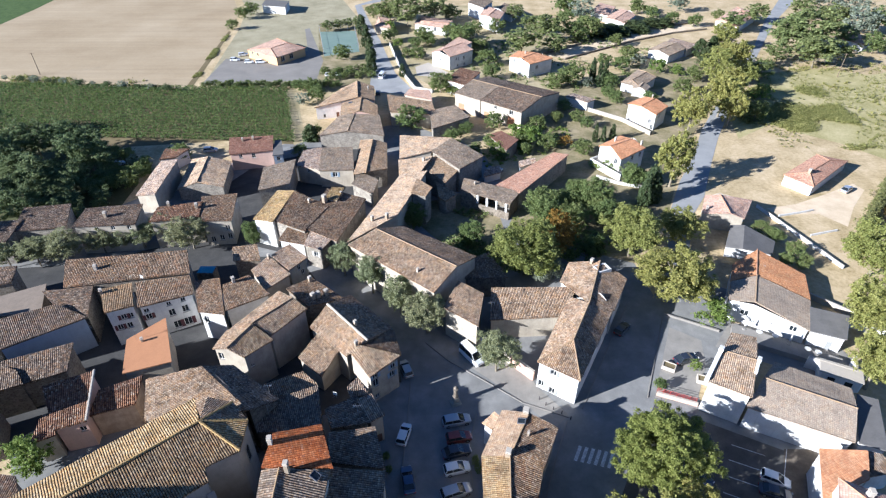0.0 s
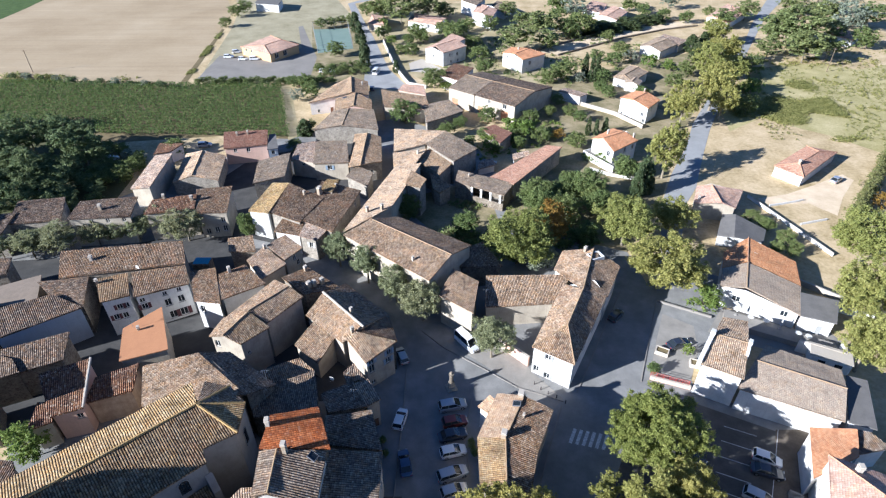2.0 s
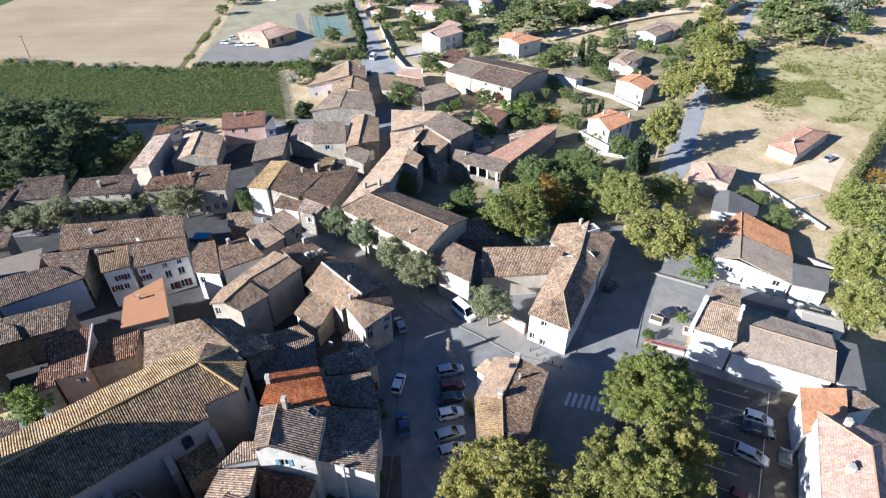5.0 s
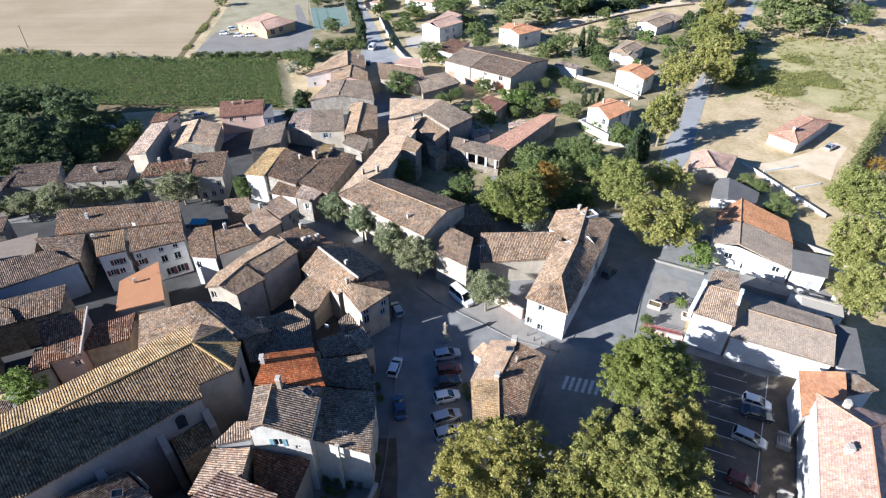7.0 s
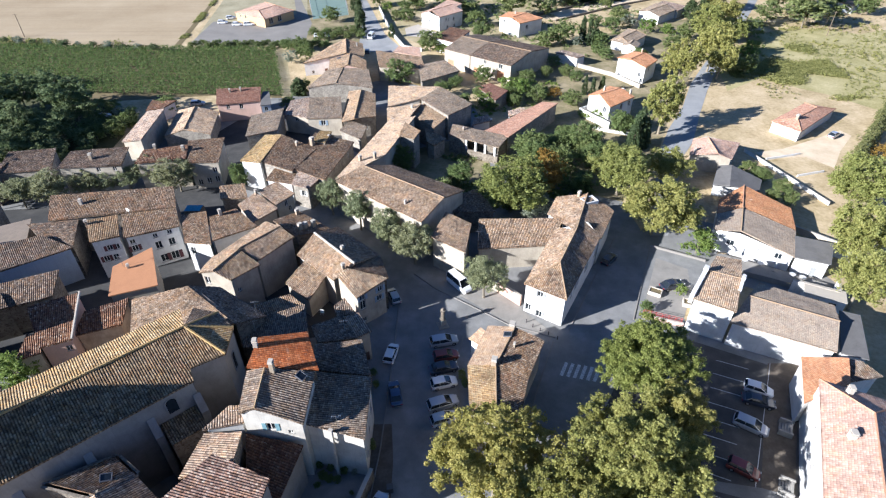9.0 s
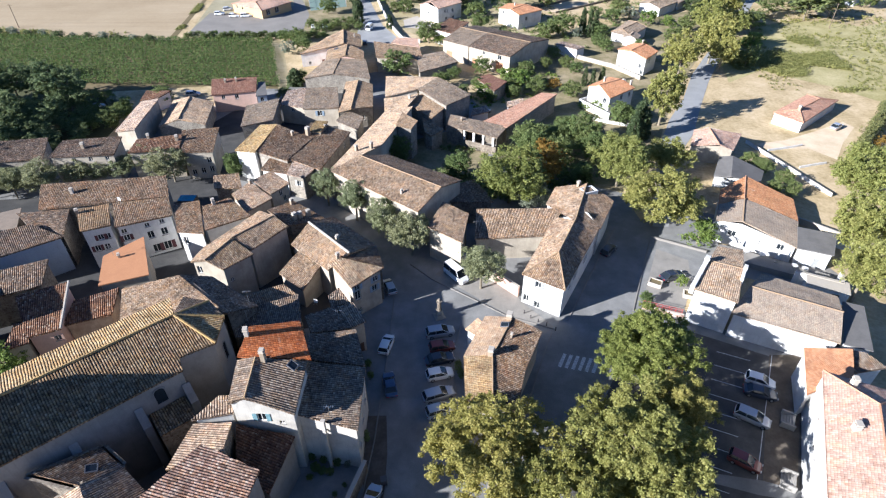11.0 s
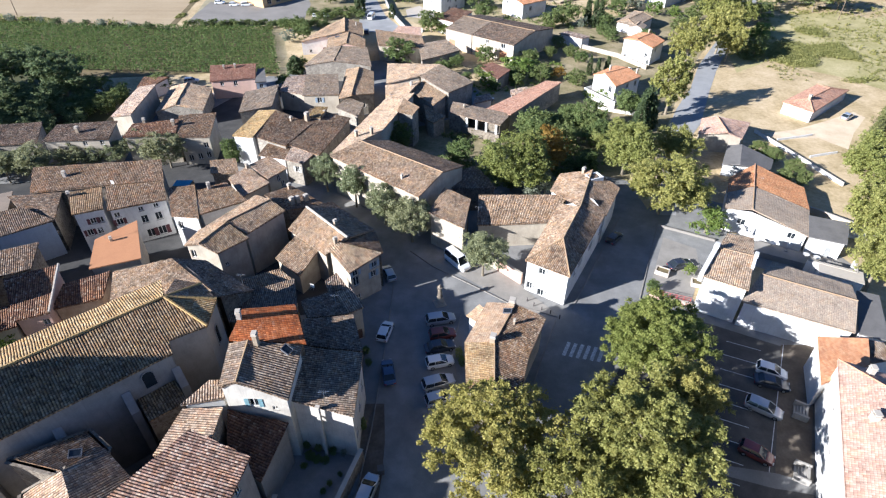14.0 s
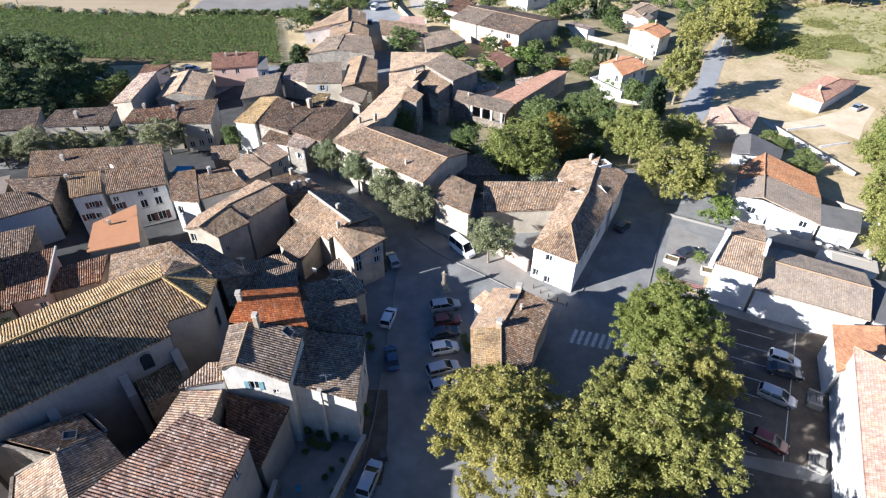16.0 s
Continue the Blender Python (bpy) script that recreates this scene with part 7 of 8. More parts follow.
tree('pine', -106.9, 126.2, 12.5, 4.4)
tree('pine', -96.1, 120.1, 8.0, 4.3)
tree('pine', -100.1, 145.3, 9.5, 4.9)
tree('pine', -111.8, 129.6, 11.0, 4.5)
tree('pine', -94.8, 115.7, 8.5, 4.1)
tree('pine', -105.2, 149.3, 8.0, 5.0)
tree('pine', -116.9, 133.2, 9.5, 4.6)
tree('pine', -99.3, 118.8, 11.0, 4.2)
tree('pine', -104.0, 144.0, 12.5, 4.8)
tree('pine', -122.2, 136.8, 8.0, 4.7)
tree('pine', -103.9, 122.0, 9.5, 4.3)

car('wagon', 'silver', 2.0, 55.4, 12)
car('hatch', 'red', 2.3, 52.3, 12)
car('sedan', 'dark', 1.9, 49.9, 15)
car('hatch', 'white', 1.9, 47.1, 14)
car('wagon', 'silver', 1.7, 43.5, 19)
car('hatch', 'silver', 1.9, 40.9, 18)
car('hatch', 'white', -6.1, 52.9, 77)
car('sedan', 'blue', -5.1, 45.3, 101)
car('wagon', 'silver', -6.3, 28.2, 74)
car('hatch', 'silver', -6.5, 66.0, 111)
car('van', 'white', 4.9, 69.0, -53)
car('hatch', 'white', 47.1, 45.3, -26)
car('sedan', 'dark', 46.2, 43.3, -20)
car('wagon', 'silver', 43.3, 39.3, -34)
car('hatch', 'red', 39.5, 32.9, -35)
car('sedan', 'dark', 36.3, 46.0, -47)
car('sedan', 'dark', 42.4, 68.3, 17)
car('hatch', 'white', -85.4, 232.7, 6)
car('hatch', 'white', -78.7, 229.8, 5)
car('wagon', 'white', -74.0, 230.0, 12)
car('hatch', 'white', -78.3, 237.3, 17)
car('hatch', 'white', -83.9, 239.2, 21)
car('van', 'white', -23.2, 212.7, 79)
car('hatch', 'white', -76.1, 238.0, 12)
car('hatch', 'white', -43.5, 214.3, 15)
car('hatch', 'white', -41.0, 214.3, 14)
car('hatch', 'silver', -91.2, 141.4, 43)
car('hatch', 'silver', -68.0, 150.0, 12)
car('sedan', 'silver', 104.3, 126.8, 36)
car('hatch', 'dark', -23.3, 195.1, 92)
car('hatch', 'dark', 33.1, 75.7, 48)
car('hatch', 'white', 14.6, 137.0, 46)


# ---- church ----
def roof_part(name, polys, tmat, parent, period=0.28, caps=()):
    verts, faces, uvs = [], [], []
    for p in polys:
        p = [Vector(v) for v in p]
        slope_rows(p, period, 5, 6, verts, faces, uvs)
        slab(p, verts, faces, uvs)
    me = mesh_of(name, verts, faces, tmat)
    lay = me.uv_layers.new(name="tiles")
    idx = np.empty(len(me.loops), dtype=np.int32)
    me.loops.foreach_get("vertex_index", idx)
    lay.data.foreach_set("uv", np.array(uvs, dtype=np.float32)[idx].ravel())
    ob = part_mesh(name, me, parent)
    v2, f2 = [], []
    for a, b in caps:
        a, b = Vector(a), Vector(b)
        n = max(1, int((b - a).length / 0.45))
        for i in range(n):
            tube(a + (b - a) * (i / n) + Vector((0, 0, 0.07)), a + (b - a) * ((i + 1.1) / n) + Vector((0, 0, 0.04)), 0.17, v2, f2, 6)
    if v2:
        part_mesh("ridge_tiles", mesh_of("ridge_tiles", v2, f2, RIDGE_YELLOW), ob, "yellow lichened ridge tiles")
    return ob


church = thing("church", "stone church with lichened tiled nave, apse and an unseen shading tower", "church")
CX = Vector((-30.5, 44.0, 15.6))
CD = Vector((-0.755, -0.656, 0.0))  # the nave runs this way from the apse
CN = Vector((0.656, -0.755, 0.0))  # towards its south side
CL = 37.0
se, ne = Vector((-27.7, 37.4, 13.2)), Vector((-33.3, 49.0, 13.9))
cw = CX + CD * CL
sw = se + CD * (CL - 5.5)
nw = ne + CD * (CL - 1.0)
apse = [Vector((-28.55, 38.85, 13.75)), Vector((-25.0, 41.2, 13.62)), Vector((-25.2, 45.6, 13.8)), Vector((-28.0, 48.4, 13.8)), Vector((-31.6, 49.2, 13.9))]
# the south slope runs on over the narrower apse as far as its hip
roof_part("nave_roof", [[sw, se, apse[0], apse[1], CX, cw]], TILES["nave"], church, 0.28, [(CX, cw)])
# north slope in the paler tiles, as the sunlit side
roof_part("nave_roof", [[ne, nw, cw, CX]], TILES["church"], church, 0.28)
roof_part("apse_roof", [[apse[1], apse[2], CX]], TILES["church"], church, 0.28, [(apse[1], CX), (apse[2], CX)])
roof_part("apse_roof", [[apse[2], apse[3], CX], [apse[3], apse[4], CX]], TILES["brown"], church, 0.28, [(apse[3], CX)])


def church_wall(a, b, holes=(), key="church"):
    mid = Vector((-36, 38, 0))
    ain = a + (mid - a).to_2d().to_3d().normalized() * 0.25
    bin_ = b + (mid - b).to_2d().to_3d().normalized() * 0.25
    return wall(church, WALLS[key], ain, bin_, a.z - 0.12, b.z - 0.12, 0.0, None, holes, None)


church_wall(sw, se)
church_wall(se, apse[0])
church_wall(apse[0], apse[1], (), "render")
church_wall(apse[1], apse[2], (), "render")
church_wall(apse[2], apse[3], (), "stone")
church_wall(apse[3], apse[4], (), "stone")


def arched_window(at, turn, w, h):
    """A round-headed window in a stone surround; at: the middle of its sill, its face looking along the turned -y."""
    pts = [(-w / 2, 0), (w / 2, 0)] + [(w / 2 * math.cos(a), h - w / 2 + w / 2 * math.sin(a)) for a in [math.pi * k / 10 for k in range(11)]]
    bm = bmesh.new()
    for grow, y0, y1 in ((1.0, -0.12, 0.2),):
        inner = [(x, z) for x, z in pts]
        outer = [(x * 1.25, (z - h / 2) * 1.12 + h / 2) for x, z in pts]
        rings = [[bm.verts.new((x, y, z)) for x, z in ring] for ring, y in ((outer, y1), (outer, y0), (inner, y0), (inner, y1))]
        for a, b in zip(rings, rings[1:]):
            for i in range(len(pts)):
                j = (i + 1) % len(pts)
                bm.faces.new((a[i], a[j], b[j], b[i]))
    bmesh.ops.recalc_face_normals(bm, faces=bm.faces[:])
    o = part("window_surround", bm, WALLS["church"], church)
    o.matrix_basis = Matrix.Translation(at) @ Matrix.Rotation(turn, 4, "Z")
    part_mesh("pane", mesh_of("pane", [(x, -0.04, z) for x, z in pts], [tuple(range(len(pts)))], GLASS), o)


NAVE_TURN = math.atan2(-CD.y, -CD.x)
p = se + CD * 3.1 - CN * 0.165
arched_window((p.x, p.y, 10.0), NAVE_TURN, 1.2, 2.3)
p = (apse[1] + apse[2]) / 2 + Vector((-0.25, 0, 0))
arched_window((p.x, p.y, 8.6), math.radians(92), 0.9, 2.8)
# side chapel with a lean-to roof against the nave
k0, k1 = se + CD * 0.9 + CN * 3.2, se + CD * 5.0 + CN * 3.2
n0, n1 = se + CD * 0.9 - CN * 0.1, se + CD * 5.0 - CN * 0.1
wall(church, WALLS["stone"], n1, k1, 9.0, 8.6, 0.0)
wall(church, WALLS["stone"], k1, k0, 8.6, 8.6, 0.0)
wall(church, WALLS["stone"], k0, n0, 8.6, 9.0, 0.0)
lift = [(k1, 8.75), (k0, 8.75), (n0, 9.25), (n1, 9.25)]
roof_part("chapel_roof", [[Vector((v.x, v.y, z)) for v, z in lift]], TILES["nave"], church)
church_wall(ne, nw)
church_wall(nw, sw)
# buttresses with sloped tops along the south side
for k in (0.3, 5.7, 12.4, 19.1):
    p = se + CD * k - CN * 0.1
    bm = bmesh.new()
    vs = [bm.verts.new(v) for v in ((-0.45, 0, 0), (0.45, 0, 0), (0.45, -1.5, 0), (-0.45, -1.5, 0), (-0.45, 0, 11.0), (0.45, 0, 11.0), (0.45, -1.5, 9.0), (-0.45, -1.5, 9.0))]
    for f in ((0, 1, 2, 3), (4, 7, 6, 5), (0, 4, 5, 1), (3, 2, 6, 7), (0, 3, 7, 4), (1, 5, 6, 2)):
        bm.faces.new([vs[i] for i in f])
    bmesh.ops.recalc_face_normals(bm, faces=bm.faces[:])
    bmesh.ops.bevel(bm, geom=bm.edges[:], offset=0.03, segments=1, affect="EDGES")
    o = part("buttress", bm, WALLS["church"], church)
    o.matrix_basis = Matrix.Translation((p.x, p.y, 0)) @ Matrix.Rotation(math.atan2(-CD.y, -CD.x), 4, "Z")
# unseen tower with a bell gable along its north side, shaped to shade the nave
TQ = [Vector((-60.5, 20.6, 22.0)), Vector((-52.1, 20.6, 22.0)), Vector((-52.1, 23.4, 22.0)), Vector((-60.5, 23.9, 22.0))]
GQ = [Vector((-60.5, 23.9, 25.0)), Vector((-52.1, 23.4, 25.0)), Vector((-52.1, 24.6, 25.0)), Vector((-60.5, 25.2, 25.0))]
for quad, top in ((TQ, 22.0), (GQ, 24.6)):
    for i in range(4):
        p, r = quad[i], quad[(i + 1) % 4]
        arch = [((r - p).length / 2 - 0.9, top - 5.0, 1.8, 3.4, "p")] if (r - p).length > 6 and quad is GQ else ()
        wall(church, WALLS["stone"], p, r, top, top, 0.0, None, arch, None)
t0, t1 = Vector((-59.0, 24.5, 25.5)), Vector((-53.5, 24.0, 25.5))
roof_part("gable_coping", [[GQ[0], GQ[1], t1, t0], [GQ[2], GQ[3], t0, t1], [GQ[1], GQ[2], t1], [GQ[3], GQ[0], t0]], TILES["brown"], church)
roof_part("tower_roof", [[TQ[0] - Vector((0, 0, 0.6)), TQ[1] - Vector((0, 0, 0.6)), TQ[2], TQ[3]]], TILES["brown"], church)


# ---- walls, kerbs and markings ----
def low_wall(name, label, pts, h, t, mat, cap=True, kind=""):
    """A free-standing wall along a line of points, with a coping."""
    ob = thing(name, label, "wall", kind=kind)
    for (x0, y0), (x1, y1) in zip(pts, pts[1:]):
        L = math.hypot(x1 - x0, y1 - y0)
        m = Matrix.Translation((x0, y0, 0)) @ Matrix.Rotation(math.atan2(y1 - y0, x1 - x0), 4, "Z")
        bm = bmesh.new()
        n = max(1, int(L / 1.2))
        for i in range(n):
            box(bm, L * i / n, -t / 2 + 0.01 * noise.noise(Vector((i, x0, 1))), 0, L * (i + 1) / n + 0.02, t / 2, h + 0.03 * noise.noise(Vector((i * 1.3, y0, 5))))
        o = part("wall_stretch", bm, mat, ob)
        o.matrix_basis = m
        if cap:
            bm = bmesh.new()
            box(bm, -0.03, -t / 2 - 0.05, h + 0.03, L + 0.03, t / 2 + 0.05, h + 0.1, 0.015)
            c = part("coping", bm, MORTAR, ob)
            c.matrix_basis = m
    return ob


low_wall("garden_wall", "white rendered boundary wall round a dirt yard", [(77.5, 119.0), (84.8, 94.2)], 0.8, 0.22, WALLS["white"])
low_wall("foundation_wall", "low white blockwork beside a yard", [(80.9, 114.6), (88.5, 116.5), (90.5, 117.2)], 0.5, 0.25, WALLS["white"], False)
low_wall("foundation_wall", "low white blockwork in dry grass", [(84.3, 106.4), (91.5, 108.4)], 0.5, 0.25, WALLS["white"], False)
low_wall("terrace_wall", "cream wall between road and forecourt", [(42.3, 80.1), (51.1, 75.4)], 0.45, 0.3, GRAVEL, False)
low_wall("roadside_wall", "pale wall along the country road", [(-23.6, 254.1), (-18.1, 227.4), (-15.1, 214.1), (-10.2, 199.2), (-4.0, 196.3)], 1.3, 0.3, WALLS["white"])
low_wall("garden_wall", "old stone garden wall below villas", [(48.3, 179.6), (57.5, 171.2), (63.5, 160.6)], 1.2, 0.35, WALLS["cream"])
low_wall("courtyard_wall", "stone wall closing a paved courtyard", [(-7.2, 32.4), (-9.6, 25.0), (-12.2, 14.0)], 2.4, 0.45, WALLS["stone"])
low_wall("courtyard_wall", "stone wall beside a courtyard", [(-15.8, 26.8), (-16.4, 18.5)], 2.6, 0.45, WALLS["stone"])
low_wall("street_wall", "cream wall with a gateway beside the hall", [(3.0, 75.6), (7.4, 70.8)], 2.8, 0.4, WALLS["white"])
low_wall("garden_wall", "pinkish garden wall by the white house", [(11.6, 67.6), (15.1, 63.9)], 2.2, 0.35, WALLS["pink"])
low_wall("garden_wall", "cream wall beside a pollarded tree", [(8.6, 70.4), (11.6, 67.6)], 1.6, 0.35, WALLS["cream"])
low_wall("villa_wall", "white garden wall round a villa", [(41.2, 134.0), (46.0, 130.5), (52.0, 128.2)], 0.8, 0.25, WALLS["white"])
low_wall("terrace_wall", "white wall of a raised terrace", [(62.4, 66.9), (68.6, 63.6), (70.6, 67.2)], 2.6, 0.3, WALLS["white"])
low_wall("forecourt_wall", "low brown wall with red railing", [(35.0, 60.8), (40.9, 58.5)], 0.7, 0.3, WALLS["pink"])
low_wall("yard_wall", "rough cream wall of a garden", [(73.6, 78.0), (80.5, 74.0)], 1.6, 0.3, WALLS["white"])
low_wall("yard_wall", "rough cream wall beside a lane", [(70.4, 87.0), (78.0, 79.5)], 1.2, 0.3, WALLS["cream"])

low_wall("lane_wall", "low dry stone wall beside a dirt lane", [(41.8, 240.2), (70.3, 261.3), (89.0, 273.9), (123.9, 289.6)], 0.9, 0.5, WALLS["stone"], False)
low_wall("lane_wall", "low dry stone wall edging the lane", [(50.1, 233.5), (84.9, 258.6), (106.6, 271.0), (124.9, 277.5)], 0.7, 0.5, WALLS["stone"], False)


def kerb_line(pts, w=0.16, h=0.13, name="kerb"):
    ob = thing(name, "row of pale stone kerb blocks along the street", "kerb", kind="structure")
    first = None
    for (x0, y0), (x1, y1) in zip(pts, pts[1:]):
        L = math.hypot(x1 - x0, y1 - y0)
        a = math.degrees(math.atan2(y1 - y0, x1 - x0))
        n = max(1, int(L))
        for i in range(n):
            if first is None:
                bm = bmesh.new()
                box(bm, 0.01, -w / 2, 0, 0.99, w / 2, h, 0.015)
                first = part("kerb_block", bm, GRAVEL, ob)
                o = first
            else:
                o = part_mesh("kerb_block", first.data, ob)
            f = i / n
            o.matrix_basis = pose(x0 + (x1 - x0) * f, y0 + (y1 - y0) * f, 0.01, 0, 0, a) @ Matrix.Diagonal((L / n, 1, 1, 1))


kerb_line([(-3.2, 72.6), (0.7, 68.4), (7.9, 63.0), (12.8, 59.2), (19.8, 56.3)])
kerb_line([(-5.6, 63.8), (-5.8, 53.7), (-6.6, 36.5), (-8.0, 24.0), (-10.5, 12.0)])
kerb_line([(5.2, 57.0), (3.6, 50.0), (4.2, 44.0)])
kerb_line([(19.4, 55.6), (16.0, 47.5), (12.0, 37.0)])
kerb_line([(33.4, 60.2), (38.4, 71.5), (42.0, 79.6)])
kerb_line([(22.3, 58.0), (31.3, 74.6), (36.0, 83.0)])


def marking(label, rects, z, name="road_marking"):
    ob = thing(name, label, "marking", kind="structure")
    for x, y, w, l, a in rects:
        bm = bmesh.new()
        box(bm, -w / 2, -l / 2, z - 0.004, w / 2, l / 2, z)
        o = part("stripe", bm, PAINT, ob)
        o.matrix_basis = pose(x, y, 0, 0, 0, a)


zd = Vector((23.0 - 19.1, 47.5 - 48.5)) / 4.2
marking("worn white zebra crossing", [(20.0 + zd.x * 1.0 * k, 49.9 + zd.y * 1.0 * k, 0.5, 2.8, -27) for k in range(6)], 0.03)
bays = []
for k in range(9):
    x, y = 47.6 - 1.45 * k, 49.5 - 2.55 * k
    bays.append((x - 2.0, y + 0.9, 4.6, 0.1, -24))
bays.append((45.8, 40.6, 0.1, 23.0, -29.6))
marking("thin white parking bay lines", bays, 0.03)

# ---- war memorial on the square ----
mem = thing("memorial", "weathered stone memorial column on a stepped base", "memorial", at=(1.9, 59.3, 0), rz=20)
for nm, w, z0, z1 in (("step", 1.7, 0, 0.22), ("step", 1.3, 0.22, 0.42), ("plinth", 0.85, 0.42, 1.5)):
    bm = bmesh.new()
    box(bm, -w / 2, -w / 2, z0, w / 2, w / 2, z1, 0.04)
    part(nm, bm, WALLS["cream"], mem)
bm = bmesh.new()
for z0, z1, r0, r1 in ((1.5, 1.75, 0.48, 0.4), (1.75, 3.2, 0.36, 0.28), (3.2, 3.45, 0.42, 0.46), (3.45, 3.9, 0.3, 0.12)):
    bmesh.ops.create_cone(bm, cap_ends=True, segments=12, radius1=r0, radius2=r1, depth=z1 - z0, matrix=Matrix.Translation((0, 0, (z0 + z1) / 2)))
part("column", bm, WALLS["stone"], mem)

# ---- forecourt planters, railing, well ----
for x, y, a in ((38.9, 66.6, -30), (43.8, 63.6, -20)):
    pl = thing("planter", "square pale concrete planter on the forecourt", "planter", "forecourt planters", at=(x, y, 0.03), rz=a)
    bm = bmesh.new()
    for c in ((-1.1, -0.8, 1.1, -0.62), (-1.1, 0.62, 1.1, 0.8), (-1.1, -0.62, -0.92, 0.62), (0.92, -0.62, 1.1, 0.62)):
        box(bm, c[0], c[1], 0, c[2], c[3], 0.75, 0.02)
    part("rim", bm, MORTAR, pl)
    bm = bmesh.new()
    box(bm, -0.92, -0.62, 0, 0.92, 0.62, 0.6)
    part("soil", bm, SOIL, pl)
RED = plain_material("red_paint", (0.35, 0.05, 0.04), 0.5)
rail = thing("railing", "red painted metal railing by the forecourt", "railing", at=(35.0, 60.9, 0.7), rz=-21)
for k in range(7):
    v2, f2 = [], []
    tube((k * 1.0, 0, 0), (k * 1.0, 0, 0.95), 0.035, v2, f2, 6)
    part_mesh("post", mesh_of("post", v2, f2, RED), rail)
for z in (0.35, 0.65, 0.95):
    v2, f2 = [], []
    tube((0, 0, z), (6.1, 0, z), 0.03, v2, f2, 6)
    part_mesh("bar", mesh_of("bar", v2, f2, RED), rail)

# ---- arcade pillars ----
arc = thing("arcade", "white pillars carrying the open barn roof", "arcade")
for k in range(4):
    f = 0.36 + 0.19 * k
    x, y = 4.2 + 11.5 * f, 120.3 - 6.9 * f
    bm = bmesh.new()
    box(bm, -0.25, -0.25, 0, 0.25, 0.25, 4.35, 0.03)
    box(bm, -0.32, -0.32, 4.0, 0.32, 0.32, 4.15, 0.02)
    o = part("pillar", bm, WALLS["white"], arc)
    o.matrix_basis = pose(x, y, 0, 0, 0, -31)
bm = bmesh.new()
box(bm, 0, -0.25, 0, 13.2, 0.1, 2.0, 0.03)
box(bm, 0, -0.2, 2.0, 4.2, 0.1, 4.3, 0.03)
o = part("front_wall", bm, WALLS["stone"], arc)
o.matrix_basis = pose(4.3, 120.2, 0, 0, 0, -31)

# ---- vineyard ----
rng = np.random.default_rng(5)
vv, ff, off = [], [], 0
for k in range(20):
    y0 = 199.0 - 2.25 * k
    east = -57.0 + (199.0 - y0) * 0.28
    west = -190.0
    n = int((east - west) / 0.75)
    xs = np.linspace(west, east, n) + rng.normal(size=n) * 0.12
    keep = rng.random(n) > 0.04
    ys = y0 + (east - xs) * 0.055 + rng.normal(size=n) * 0.12
    c = np.stack([xs, ys, 0.85 + 0.15 * rng.random(n)], axis=1)[keep]
    v, f = leaf_cloud(rng, c, 0.58 + 0.25 * rng.random(len(c)), 36, 0.19, 0.9)
    v[:, 2] = np.maximum(v[:, 2], 0.06)
    vv.append(v)
    ff.append(f + off)
    off += len(v)
VINE = leaf_material("vine_leaves", (0.056, 0.104, 0.032), (0.125, 0.185, 0.055), (0.24, 0.285, 0.088))
tagged(new("vines", fast_mesh("vines", np.concatenate(vv), np.concatenate(ff), VINE)), "long rows of leafy green grape vines", "vineyard", kind="stuff")

# ---- scrub and weeds in the meadows ----
def scatter(name, label, mat, poly, count, size, leaf, per, seed):
    r = np.random.default_rng(seed)
    p = np.array(poly)
    lo, hi = p.min(axis=0), p.max(axis=0)
    cs = []
    while len(cs) < count:
        x, y = lo + (hi - lo) * r.random(2)
        ins = False
        for (x0, y0), (x1, y1) in zip(poly, poly[1:] + poly[:1]):
            if (y0 > y) != (y1 > y) and x < (x1 - x0) * (y - y0) / (y1 - y0) + x0:
                ins = not ins
        if ins and noise.noise(Vector((x * 0.06, y * 0.06, seed))) > -0.15 + 0.35 * r.random():
            cs.append((x, y, size * 0.3))
    cs = np.array(cs)
    v, f = leaf_cloud(r, cs, size * (0.5 + r.random(len(cs))), per, leaf, 0.7)
    v[:, 2] = np.maximum(v[:, 2], 0.05)
    return tagged(new(name, fast_mesh(name, v, f, mat)), label, "scrub", kind="stuff")


scatter("scrub", "low green shrubs scattered over a dry meadow", LEAVES["scrub"], [(92, 158), (150, 170), (180, 225), (145, 238), (100, 215)], 330, 0.9, 0.25, 30, 1)
scatter("scrub", "dense olive-green shrubs in a meadow", LEAVES["scrub"], [(121.1, 206.3), (103.4, 192.7), (96.0, 180.0), (97.0, 169.0), (103.3, 169.0), (112.6, 161.5), (118.4, 149.7), (129.8, 152.4), (134.3, 181.7), (139.5, 210.6)], 2000, 1.0, 0.18, 44, 11)
scatter("ditch_growth", "weeds and brambles along a ditch", LEAVES["scrub"], [(-101.8, 276.0), (-100.0, 276.0), (-92.0, 203.2), (-95.0, 203.6)], 420, 0.5, 0.2, 20, 8)
scatter("weeds", "dry weeds and brambles in rough grass", LEAVES["scrub"], [(100, 152), (150, 150), (210, 240), (150, 260), (110, 215)], 1500, 0.55, 0.15, 22, 2)
scatter("hedge_growth", "tangled green growth between gardens", LEAVES["green"], [(15, 86), (36, 92), (52, 112), (56, 128), (36, 132), (20, 108)], 260, 1.3, 0.34, 24, 3)
scatter("garden_shrubs", "shrubs and weeds in the villa gardens", LEAVES["green"], [(-5, 205), (20, 205), (50, 185), (75, 215), (90, 250), (40, 270), (0, 262)], 300, 1.2, 0.36, 22, 4)
